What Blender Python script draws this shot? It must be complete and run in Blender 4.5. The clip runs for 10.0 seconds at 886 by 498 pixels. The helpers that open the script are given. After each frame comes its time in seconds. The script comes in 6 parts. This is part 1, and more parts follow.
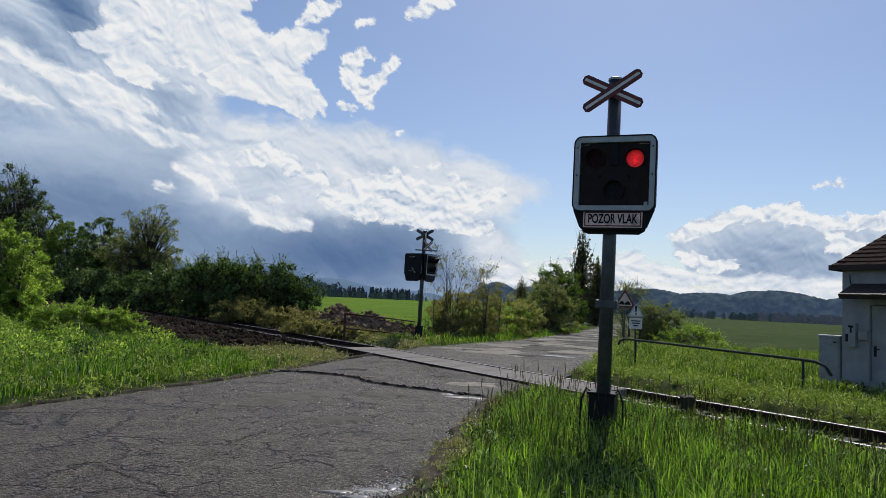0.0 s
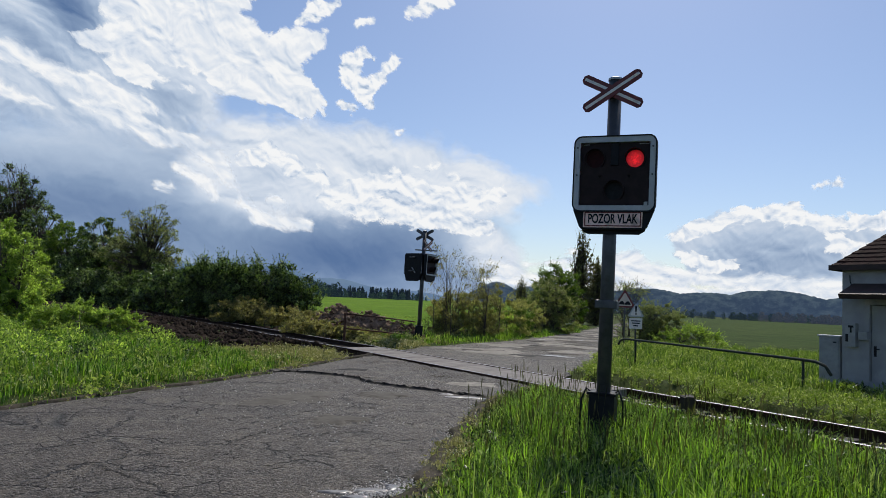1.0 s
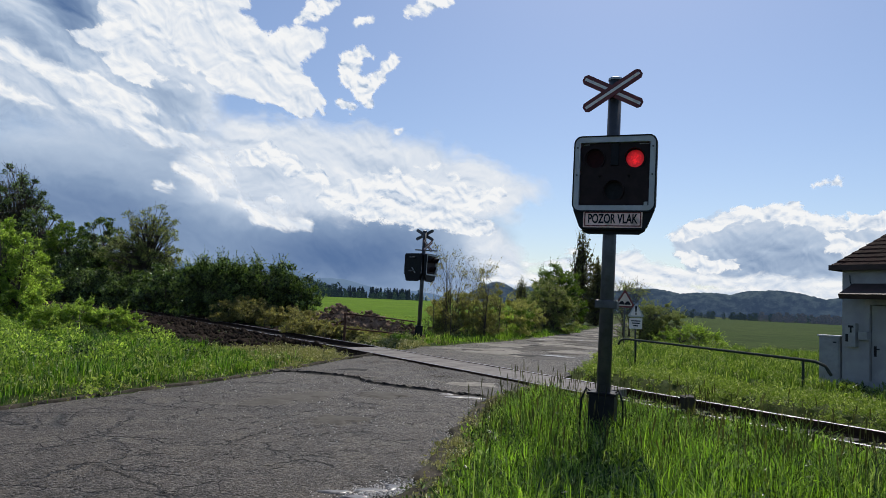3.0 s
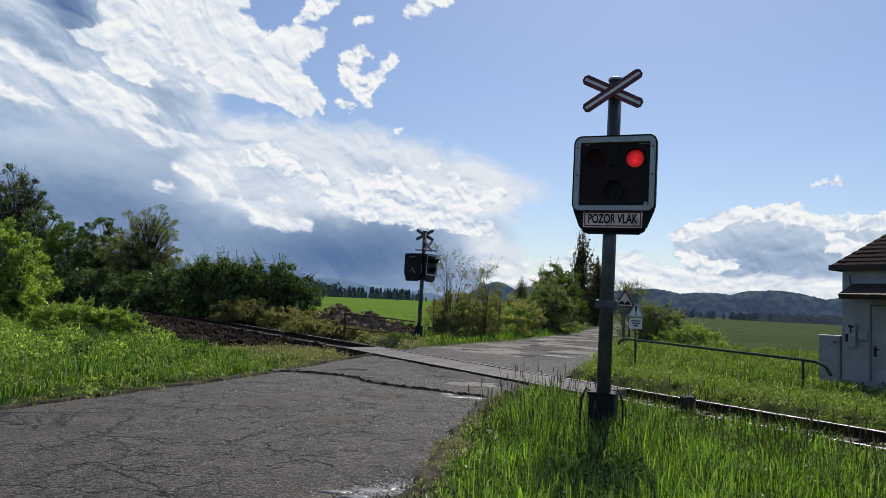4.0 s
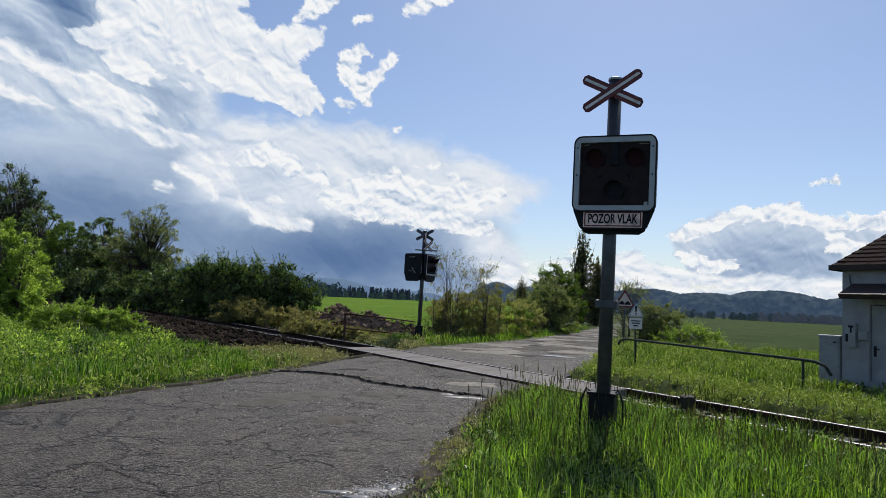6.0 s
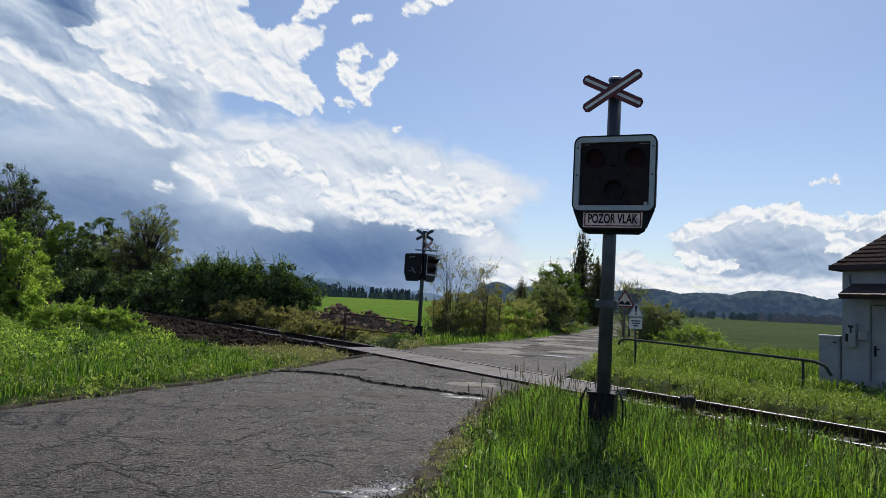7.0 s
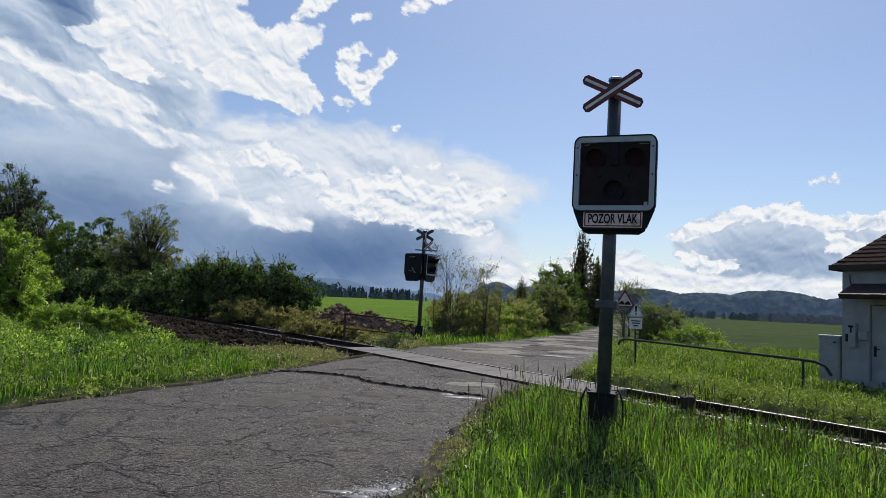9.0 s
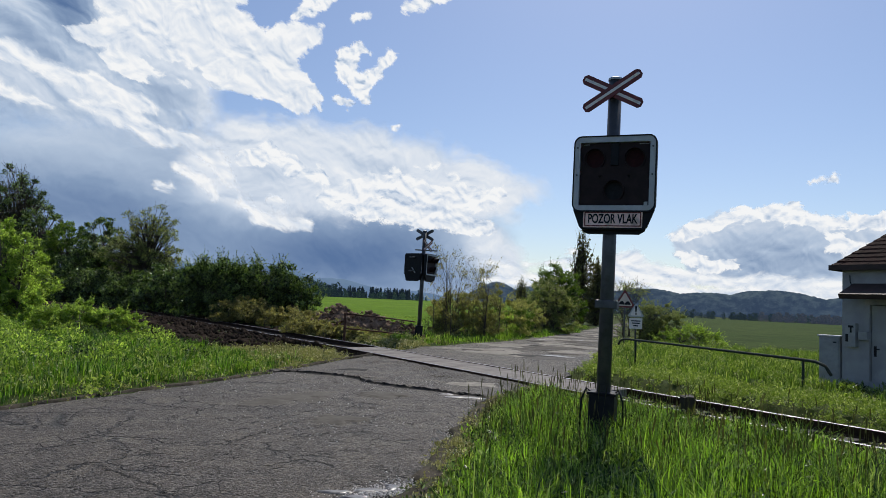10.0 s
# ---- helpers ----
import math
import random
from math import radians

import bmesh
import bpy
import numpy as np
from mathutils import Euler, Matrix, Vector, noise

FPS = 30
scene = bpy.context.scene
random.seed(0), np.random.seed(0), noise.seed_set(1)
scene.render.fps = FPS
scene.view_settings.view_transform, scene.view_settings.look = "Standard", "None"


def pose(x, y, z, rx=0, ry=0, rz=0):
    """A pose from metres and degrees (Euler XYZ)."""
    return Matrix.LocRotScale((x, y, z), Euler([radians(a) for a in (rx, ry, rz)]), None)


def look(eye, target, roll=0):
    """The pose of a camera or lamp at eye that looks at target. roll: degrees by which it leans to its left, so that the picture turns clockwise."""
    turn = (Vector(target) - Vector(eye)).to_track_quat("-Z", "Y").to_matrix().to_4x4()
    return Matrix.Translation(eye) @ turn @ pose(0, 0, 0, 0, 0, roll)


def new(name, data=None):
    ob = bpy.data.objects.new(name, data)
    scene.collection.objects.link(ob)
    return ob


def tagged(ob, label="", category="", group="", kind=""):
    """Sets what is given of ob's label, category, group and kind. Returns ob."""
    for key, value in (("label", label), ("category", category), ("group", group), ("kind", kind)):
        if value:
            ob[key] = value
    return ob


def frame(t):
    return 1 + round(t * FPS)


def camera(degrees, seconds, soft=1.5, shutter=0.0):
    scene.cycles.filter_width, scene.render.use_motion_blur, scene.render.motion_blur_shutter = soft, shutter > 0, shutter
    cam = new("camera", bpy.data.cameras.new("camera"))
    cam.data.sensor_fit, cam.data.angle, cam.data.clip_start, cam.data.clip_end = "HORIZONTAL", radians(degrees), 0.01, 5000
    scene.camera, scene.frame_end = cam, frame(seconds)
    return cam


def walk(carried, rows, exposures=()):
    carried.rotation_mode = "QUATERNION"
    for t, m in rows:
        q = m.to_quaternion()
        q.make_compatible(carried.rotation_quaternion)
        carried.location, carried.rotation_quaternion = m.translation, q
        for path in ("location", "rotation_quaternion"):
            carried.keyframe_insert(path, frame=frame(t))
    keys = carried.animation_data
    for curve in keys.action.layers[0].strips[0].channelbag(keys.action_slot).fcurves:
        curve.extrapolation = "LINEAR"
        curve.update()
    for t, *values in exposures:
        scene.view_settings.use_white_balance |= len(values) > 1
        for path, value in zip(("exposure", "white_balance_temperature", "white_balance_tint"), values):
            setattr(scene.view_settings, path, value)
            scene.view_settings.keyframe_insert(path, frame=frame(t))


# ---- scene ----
import collections

cam = camera(65, 10.0, soft=0.7)
EYE = Vector((0.0, 0.0, 1.6))
VIEW = look(EYE, EYE + Vector((0, math.cos(radians(4.45)), math.sin(radians(4.45)))), 2.8)
walk(cam, [(0.0, VIEW), (10.0, VIEW)],
     exposures=[(0.0, -0.10), (0.3, -0.05), (0.6, 0.0), (10.0, 0.0)])

# ---- daylight: high sun ahead, slightly to the right of the view
SUN_AZ, SUN_EL = 16.0, 51.0
world = bpy.data.worlds.new("sky")
scene.world = world
world.use_nodes = True
wn, wl = world.node_tree.nodes, world.node_tree.links
sky = wn.new("ShaderNodeTexSky")
sky.sky_type = "NISHITA"
sky.sun_disc = False
sky.sun_elevation, sky.sun_rotation = radians(SUN_EL), radians(SUN_AZ)
sky.air_density, sky.dust_density, sky.ozone_density = 1.0, 0.7, 1.0
tint = wn.new("ShaderNodeMix")
tint.data_type, tint.blend_type = "RGBA", "MULTIPLY"
tint.inputs[0].default_value = 1.0
wl.new(sky.outputs[0], tint.inputs[6])
tint.inputs[7].default_value = (0.94, 1.0, 1.13, 1)
wl.new(tint.outputs[2], wn["Background"].inputs[0])
wn["Background"].inputs[1].default_value = 0.092

sun_way = Vector((math.sin(radians(SUN_AZ)) * math.cos(radians(SUN_EL)),
                  math.cos(radians(SUN_AZ)) * math.cos(radians(SUN_EL)), math.sin(radians(SUN_EL))))
sun_data = bpy.data.lights.new("sun", "SUN")
sun_data.energy, sun_data.angle, sun_data.color = 3.75, radians(0.53), (1.0, 0.95, 0.87)
sun = new("sun", sun_data)
sun.matrix_world = look(sun_way * 200, (0, 0, 0))


# ---- materials
def nodes_of(name):
    m = bpy.data.materials.new(name)
    m.use_nodes = True
    t = m.node_tree
    return m, t.nodes, t.links, t.nodes["Principled BSDF"]


def value(n, l, op, a, b=None, c=None, clamp=False):
    """A math node; numbers or sockets go in."""
    k = n.new("ShaderNodeMath")
    k.operation, k.use_clamp = op, clamp
    for i, v in enumerate((a, b, c)):
        if v is None:
            continue
        if isinstance(v, (int, float)):
            k.inputs[i].default_value = v
        else:
            l.new(v, k.inputs[i])
    return k.outputs[0]


def noise_node(n, l, vec, scale, detail=6, rough=0.6, distortion=0.0):
    k = n.new("ShaderNodeTexNoise")
    k.inputs["Scale"].default_value, k.inputs["Detail"].default_value = scale, detail
    k.inputs["Roughness"].default_value, k.inputs["Distortion"].default_value = rough, distortion
    if vec is not None:
        l.new(vec, k.inputs["Vector"])
    return k


def blend(n, l, fac, a, b, mode="MIX"):
    k = n.new("ShaderNodeMix")
    k.data_type, k.blend_type = "RGBA", mode
    for i, v in ((0, fac), (6, a), (7, b)):
        if isinstance(v, (int, float)):
            k.inputs[i].default_value = v
        elif isinstance(v, tuple):
            k.inputs[i].default_value = (*v, 1)
        else:
            l.new(v, k.inputs[i])
    return k.outputs[2]


def step(n, l, v, lo, hi):
    k = n.new("ShaderNodeMapRange")
    k.interpolation_type = "SMOOTHSTEP"
    l.new(v, k.inputs[0])
    k.inputs[1].default_value, k.inputs[2].default_value = lo, hi
    return k.outputs[0]


def where(n):
    """Object-space position."""
    return n.new("ShaderNodeTexCoord").outputs["Object"]


def add_bump(n, l, p, height, strength, dist):
    k = n.new("ShaderNodeBump")
    k.inputs["Strength"].default_value, k.inputs["Distance"].default_value = strength, dist
    l.new(height, k.inputs["Height"])
    l.new(k.outputs[0], p.inputs["Normal"])


def surface(name, a, b, rough=0.7, metal=0.0, scale=6.0, fine=60.0, relief=0.3, depth=0.004, stain=None, stain_scale=1.5,
            spec=0.5):
    """Two-scale surface: large blotches, fine grain, optional stains."""
    m, n, l, p = nodes_of(name)
    pos = where(n)
    big, small = noise_node(n, l, pos, scale, 5), noise_node(n, l, pos, fine, 6, 0.7)
    mix = value(n, l, "ADD", value(n, l, "MULTIPLY", big.outputs[0], 0.65), value(n, l, "MULTIPLY", small.outputs[0], 0.35))
    col = blend(n, l, step(n, l, mix, 0.36, 0.64), a, b)
    if stain:
        spot = noise_node(n, l, pos, stain_scale, 8, 0.65, 0.6)
        col = blend(n, l, value(n, l, "MULTIPLY", step(n, l, spot.outputs[0], 0.52, 0.68), 0.8), col, stain)
    l.new(col, p.inputs["Base Color"])
    r = value(n, l, "MULTIPLY_ADD", small.outputs[0], 0.3, rough - 0.15, clamp=True)
    l.new(r, p.inputs["Roughness"])
    p.inputs["Metallic"].default_value = metal
    p.inputs["Specular IOR Level"].default_value = spec
    add_bump(n, l, p, small.outputs[0], relief, depth)
    return m


def leafy(name, dark, light, dry=None, through_light=0.45, rough=0.5, spec=0.3, patch=0.6, glow=(1.12, 1.4, 0.38)):
    """Leaves and blades: every piece its own tone, light passes through."""
    m, n, l, p = nodes_of(name)
    geo = n.new("ShaderNodeNewGeometry")
    rnd = geo.outputs["Random Per Island"]
    big = noise_node(n, l, where(n), patch, 3)
    f = value(n, l, "MULTIPLY", value(n, l, "POWER", rnd, 1.7), value(n, l, "MULTIPLY_ADD", step(n, l, big.outputs[0], 0.34, 0.66), 0.65, 0.50))
    col = blend(n, l, f, dark, light)
    if dry:
        col = blend(n, l, step(n, l, rnd, 0.86, 0.93), col, dry)
    l.new(col, p.inputs["Base Color"])
    p.inputs["Roughness"].default_value = rough
    p.inputs["Specular IOR Level"].default_value = spec
    tr = n.new("ShaderNodeBsdfTranslucent")
    warm = blend(n, l, 1.0, col, glow, "MULTIPLY")
    l.new(warm, tr.inputs[0])
    mx = n.new("ShaderNodeMixShader")
    mx.inputs[0].default_value = through_light
    l.new(p.outputs[0], mx.inputs[1])
    l.new(tr.outputs[0], mx.inputs[2])
    l.new(mx.outputs[0], n["Material Output"].inputs[0])
    return m


STEEL_DARK = surface("weathered grey steel", (0.055, 0.06, 0.068), (0.10, 0.105, 0.115), 0.5, 0.4, 5, 90, 0.15, 0.002, (0.04, 0.035, 0.03), 3)
BLACK_PAINT = surface("black paint", (0.007, 0.008, 0.011), (0.014, 0.015, 0.019), 0.6, 0, 8, 80, 0.1, 0.001, spec=0.2)
BLACK_INNER = surface("matt black panel", (0.016, 0.009, 0.010), (0.026, 0.015, 0.016), 0.6, 0, 8, 60, 0.1, 0.001, spec=0.2)
GREY_RIM = surface("pale grey painted rim", (0.36, 0.385, 0.42), (0.47, 0.49, 0.52), 0.5, 0, 5, 70, 0.1, 0.001, (0.4, 0.4, 0.4), 4)
WHITE_PLATE = surface("white sign plate", (0.72, 0.68, 0.66), (0.82, 0.78, 0.76), 0.4, 0, 4, 60, 0.05, 0.001, (0.6, 0.55, 0.5), 5)
PINK_PLATE = surface("faded pinkish sign plate", (0.86, 0.58, 0.54), (0.92, 0.65, 0.61), 0.45, 0, 4, 60, 0.05, 0.001, (0.45, 0.36, 0.33), 5)
RED_PAINT = surface("red sign paint", (0.10, 0.013, 0.015), (0.16, 0.02, 0.022), 0.45, 0, 6, 60, 0.05, 0.001)
YELLOW_PAINT = surface("white sign ground", (0.52, 0.44, 0.38), (0.62, 0.54, 0.47), 0.45, 0, 6, 60, 0.05, 0.001)
RAIL_STEEL = surface("rusty rail steel", (0.025, 0.016, 0.012), (0.05, 0.03, 0.022), 0.9, 0, 9, 120, 0.3, 0.002, spec=0.08)
RAIL_TOP = surface("polished rail head", (0.16, 0.15, 0.16), (0.28, 0.27, 0.29), 0.5, 1.0, 3, 90, 0.05, 0.0005)
SLEEPER_WOOD = surface("tarred oak sleeper", (0.015, 0.011, 0.009), (0.04, 0.03, 0.024), 0.85, 0, 6, 40, 0.5, 0.006)
BALLAST = surface("dark stone ballast", (0.016, 0.013, 0.011), (0.06, 0.05, 0.043), 0.95, 0, 14, 45, 0.8, 0.03, spec=0.1)
CONCRETE = surface("worn crossing concrete", (0.15, 0.135, 0.122), (0.23, 0.21, 0.19), 0.85, 0, 2.5, 70, 0.4, 0.004, (0.075, 0.068, 0.062), 1.6, spec=0.2)
SOIL_DARK = surface("dark damp soil", (0.010, 0.0075, 0.006), (0.048, 0.034, 0.025), 1.0, 0, 4, 30, 0.9, 0.03, spec=0.05)
SOIL = surface("dug brown soil", (0.07, 0.046, 0.032), (0.32, 0.225, 0.16), 1.0, 0, 3, 30, 0.9, 0.03, spec=0.05)
HUT_PLASTER = surface("white hut plaster", (0.27, 0.275, 0.285), (0.35, 0.355, 0.365), 0.8, 0, 2, 60, 0.3, 0.003, (0.45, 0.44, 0.42), 1.2)
ROOF_TILE = surface("brown-red roof tile", (0.018, 0.009, 0.008), (0.042, 0.019, 0.017), 0.85, 0, 5, 50, 0.4, 0.004, (0.06, 0.03, 0.025), 3, spec=0.08)
DARK_WOOD = surface("dark brown boards", (0.025, 0.014, 0.012), (0.05, 0.027, 0.022), 0.7, 0, 4, 50, 0.3, 0.003)
CABINET_GREY = surface("pale grey cabinet", (0.24, 0.25, 0.26), (0.34, 0.35, 0.35), 0.6, 0, 4, 60, 0.15, 0.001, (0.3, 0.3, 0.28), 3)
GREEN_PIPE = surface("grey-green railing paint", (0.018, 0.028, 0.022), (0.038, 0.05, 0.042), 0.75, 0, 6, 80, 0.2, 0.001, (0.05, 0.03, 0.02), 5, spec=0.2)
RUST = surface("rusty iron", (0.06, 0.025, 0.016), (0.13, 0.06, 0.035), 0.85, 0.2, 9, 80, 0.4, 0.002)
BARK = surface("rough bark", (0.035, 0.027, 0.02), (0.10, 0.08, 0.06), 0.9, 0, 5, 25, 0.8, 0.02)

GRASS = leafy("fresh meadow grass", (0.012, 0.046, 0.006), (0.30, 0.50, 0.065), (0.42, 0.42, 0.24), 0.5, 0.35, 0.6, 2.2)
MEADOW = leafy("yellowish meadow grass", (0.05, 0.09, 0.015), (0.40, 0.50, 0.12), (0.52, 0.50, 0.28), 0.45, 0.4, 0.5, 1.8)
GRASS_TALL = leafy("tall lush grass", (0.007, 0.028, 0.004), (0.60, 0.86, 0.15), (0.46, 0.50, 0.22), 0.43, 0.36, 0.45, 1.1)
VERGE = leafy("pale verge weeds", (0.13, 0.175, 0.035), (0.50, 0.53, 0.19), (0.58, 0.54, 0.36), 0.45, 0.5, 0.4, 1.6)
VERGE_PALE = leafy("pale dry verge", (0.20, 0.20, 0.08), (0.50, 0.48, 0.28), (0.66, 0.62, 0.50), 0.45, 0.6, 0.2, 1.6, glow=(1.2, 1.2, 0.65))
STALK = leafy("ripening grass stalk", (0.05, 0.05, 0.03), (0.15, 0.13, 0.075), None, 0.4)
LEAF_FRESH = leafy("fresh yellow-green leaf", (0.13, 0.20, 0.04), (0.62, 0.72, 0.23), None, 0.64, 0.4, 0.4, glow=(1.15, 1.32, 0.48))
LEAF_MID = leafy("middle green leaf", (0.05, 0.085, 0.018), (0.22, 0.28, 0.075), None, 0.52, 0.5, 0.25)
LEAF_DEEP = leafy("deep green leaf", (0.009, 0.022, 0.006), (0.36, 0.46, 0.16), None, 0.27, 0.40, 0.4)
LEAF_GREY = leafy("grey-green leaf", (0.11, 0.13, 0.055), (0.46, 0.48, 0.24), None, 0.58, 0.5, 0.3, glow=(1.15, 1.25, 0.6))
LEAF_OCHRE = leafy("young ochre leaf", (0.18, 0.178, 0.075), (0.64, 0.60, 0.30), None, 0.58, 0.5, 0.3, glow=(1.18, 1.28, 0.6))
LEAF_OLIVE = leafy("young olive leaf", (0.14, 0.135, 0.06), (0.48, 0.45, 0.22), None, 0.55, 0.5, 0.3, glow=(1.2, 1.2, 0.6))
LEAF_POPLAR = leafy("dark poplar leaf", (0.07, 0.072, 0.035), (0.30, 0.285, 0.15), None, 0.5, glow=(1.15, 1.2, 0.6))


def ground_material():
    m, n, l, p = nodes_of("meadow ground")
    pos = where(n)
    big, mid, small = noise_node(n, l, pos, 0.08, 5), noise_node(n, l, pos, 1.3, 6), noise_node(n, l, pos, 14, 6, 0.75)
    col = blend(n, l, step(n, l, big.outputs[0], 0.35, 0.65), (0.03, 0.05, 0.012), (0.07, 0.085, 0.025))
    col = blend(n, l, step(n, l, mid.outputs[0], 0.45, 0.7), col, (0.035, 0.06, 0.014))
    col = blend(n, l, step(n, l, small.outputs[0], 0.5, 0.75), col, (0.10, 0.085, 0.045))
    l.new(col, p.inputs["Base Color"])
    p.inputs["Roughness"].default_value = 1.0
    p.inputs["Specular IOR Level"].default_value = 0.08
    add_bump(n, l, p, small.outputs[0], 0.8, 0.06)
    return m


def crop_material(name, a, b, c):
    m, n, l, p = nodes_of(name)
    pos = where(n)
    big, small = noise_node(n, l, pos, 0.03, 5), noise_node(n, l, pos, 2.2, 8, 0.75)
    mid = noise_node(n, l, pos, 0.35, 7, 0.7, 0.5)
    col = blend(n, l, step(n, l, big.outputs[0], 0.38, 0.62), a, b)
    col = blend(n, l, value(n, l, "MULTIPLY", step(n, l, mid.outputs[0], 0.42, 0.62), 0.75), col, c)
    col = blend(n, l, step(n, l, small.outputs[0], 0.48, 0.7), col, c)
    l.new(col, p.inputs["Base Color"])
    p.inputs["Roughness"].default_value = 1.0
    p.inputs["Specular IOR Level"].default_value = 0.05
    add_bump(n, l, p, small.outputs[0], 0.9, 0.12)
    return m


def asphalt_material():
    m, n, l, p = nodes_of("old cracked asphalt")
    pos = where(n)
    big, mid = noise_node(n, l, pos, 0.35, 5, 0.6, 0.4), noise_node(n, l, pos, 1.7, 6, 0.65)
    grit = n.new("ShaderNodeTexVoronoi")
    grit.inputs["Scale"].default_value = 52
    l.new(pos, grit.inputs["Vector"])
    fine = noise_node(n, l, pos, 26, 6, 0.75)
    col = blend(n, l, step(n, l, big.outputs[0], 0.36, 0.64), (0.028, 0.0205, 0.0138), (0.054, 0.0410, 0.0275))
    col = blend(n, l, value(n, l, "MULTIPLY", step(n, l, mid.outputs[0], 0.47, 0.64), 0.7), col, (0.112, 0.090, 0.062))
    col = blend(n, l, value(n, l, "MULTIPLY", step(n, l, fine.outputs[0], 0.46, 0.58), 0.9), col, (0.015, 0.012, 0.010))
    sparkle = step(n, l, n_color_value(n, l, grit.outputs["Color"]), 0.62, 0.86)
    col = blend(n, l, value(n, l, "MULTIPLY", sparkle, 0.55), col, (0.21, 0.185, 0.16))
    # meandering cracks: cell borders, bent by noise, only in broken stretches
    bent = n.new("ShaderNodeVectorMath")
    bent.operation = "MULTIPLY_ADD"
    wob = noise_node(n, l, pos, 2.3, 5, 0.65)
    l.new(wob.outputs["Color"], bent.inputs[0])
    bent.inputs[1].default_value = (0.55, 0.55, 0.0)
    l.new(pos, bent.inputs[2])
    cracks = None
    for scale, width, lo in ((0.75, 0.018, 0.50), (2.3, 0.032, 0.47), (5.5, 0.045, 0.56)):
        v = n.new("ShaderNodeTexVoronoi")
        v.feature = "DISTANCE_TO_EDGE"
        v.inputs["Scale"].default_value = scale
        l.new(bent.outputs[0], v.inputs["Vector"])
        line = value(n, l, "SUBTRACT", 1.0, step(n, l, v.outputs[0], 0.0, width))
        area = step(n, l, noise_node(n, l, pos, 0.5 * scale, 3).outputs[0], lo, lo + 0.08)
        one = value(n, l, "MULTIPLY", line, area)
        cracks = one if cracks is None else value(n, l, "MAXIMUM", cracks, one)
    col = blend(n, l, value(n, l, "MULTIPLY", cracks, 0.9), col, (0.014, 0.013, 0.012))
    l.new(col, p.inputs["Base Color"])
    l.new(value(n, l, "MULTIPLY_ADD", fine.outputs[0], 0.3, 0.55), p.inputs["Roughness"])
    p.inputs["Specular IOR Level"].default_value = 0.36
    h = value(n, l, "SUBTRACT", value(n, l, "ADD", value(n, l, "MULTIPLY", fine.outputs[0], 0.6), value(n, l, "MULTIPLY", grit.outputs["Distance"], -0.5)), value(n, l, "MULTIPLY", cracks, 1.5))
    add_bump(n, l, p, h, 1.0, 0.030)
    return m


def n_color_value(n, l, socket):
    k = n.new("ShaderNodeSeparateColor")
    l.new(socket, k.inputs[0])
    return k.outputs[0]


GROUND = ground_material()
CROP_BRIGHT = crop_material("bright young crop", (0.10, 0.185, 0.012), (0.135, 0.225, 0.018), (0.075, 0.14, 0.012))
CROP_DULL = crop_material("dull green crop", (0.046, 0.076, 0.020), (0.064, 0.094, 0.027), (0.032, 0.048, 0.015))
ASPHALT = asphalt_material()


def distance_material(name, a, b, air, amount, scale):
    """Far woods and hills; the haze before them is added as emission from their surface."""
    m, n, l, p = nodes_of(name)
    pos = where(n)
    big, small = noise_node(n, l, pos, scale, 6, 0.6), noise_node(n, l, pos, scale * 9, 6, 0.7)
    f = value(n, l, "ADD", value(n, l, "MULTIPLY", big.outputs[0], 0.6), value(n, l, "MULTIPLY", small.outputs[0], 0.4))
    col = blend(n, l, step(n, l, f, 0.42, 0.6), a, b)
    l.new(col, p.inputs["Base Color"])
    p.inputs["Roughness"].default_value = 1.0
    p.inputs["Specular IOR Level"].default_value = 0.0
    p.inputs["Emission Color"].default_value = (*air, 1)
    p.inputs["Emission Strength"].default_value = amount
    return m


# ---- mesh helpers
def part(name, bm, material, parent=None, label="", m=None, smooth=False):
    """Links a bmesh as one mesh object under a thing or a part."""
    me = bpy.data.meshes.new(name)
    bm.to_mesh(me)
    bm.free()
    me.materials.append(material)
    if smooth:
        for f in me.polygons:
            f.use_smooth = True
    ob = new(name, me)
    if parent is not None:
        ob.parent = parent
    if m is not None:
        ob.matrix_local = m
    return tagged(ob, label)


def empty(name, m):
    e = new(name)
    e.matrix_world = m
    return e


def box(sx, sy, sz, at=(0, 0, 0), bevel=0.0, turn=None, bm=None):
    bm = bm or bmesh.new()
    got = bmesh.ops.create_cube(bm, size=1.0)["verts"]
    m = Matrix.Translation(at) @ (turn or Matrix.Identity(4)) @ Matrix.Diagonal((sx, sy, sz, 1))
    bmesh.ops.transform(bm, matrix=m, verts=got)
    if bevel:
        edges = list({e for v in got for e in v.link_edges})
        bmesh.ops.bevel(bm, geom=edges, offset=bevel, segments=2, affect="EDGES", profile=0.5)
    return bm


def tube(points, radii, sides=10, bm=None, caps=True):
    """A round bar along points."""
    bm = bm or bmesh.new()
    pts = [Vector(p) for p in points]
    if isinstance(radii, (int, float)):
        radii = [radii] * len(pts)
    rings = []
    for i, (p, r) in enumerate(zip(pts, radii)):
        way = (pts[min(i + 1, len(pts) - 1)] - pts[max(i - 1, 0)]).normalized()
        q = way.to_track_quat("Z", "Y")
        rings.append([bm.verts.new(p + q @ Vector((r * math.cos(a), r * math.sin(a), 0)))
                      for a in (2 * math.pi * k / sides for k in range(sides))])
    for a, b in zip(rings, rings[1:]):
        for k in range(sides):
            bm.faces.new((a[k], a[(k + 1) % sides], b[(k + 1) % sides], b[k]))
    if caps:
        bm.faces.new(rings[0][::-1])
        bm.faces.new(rings[-1])
    return bm


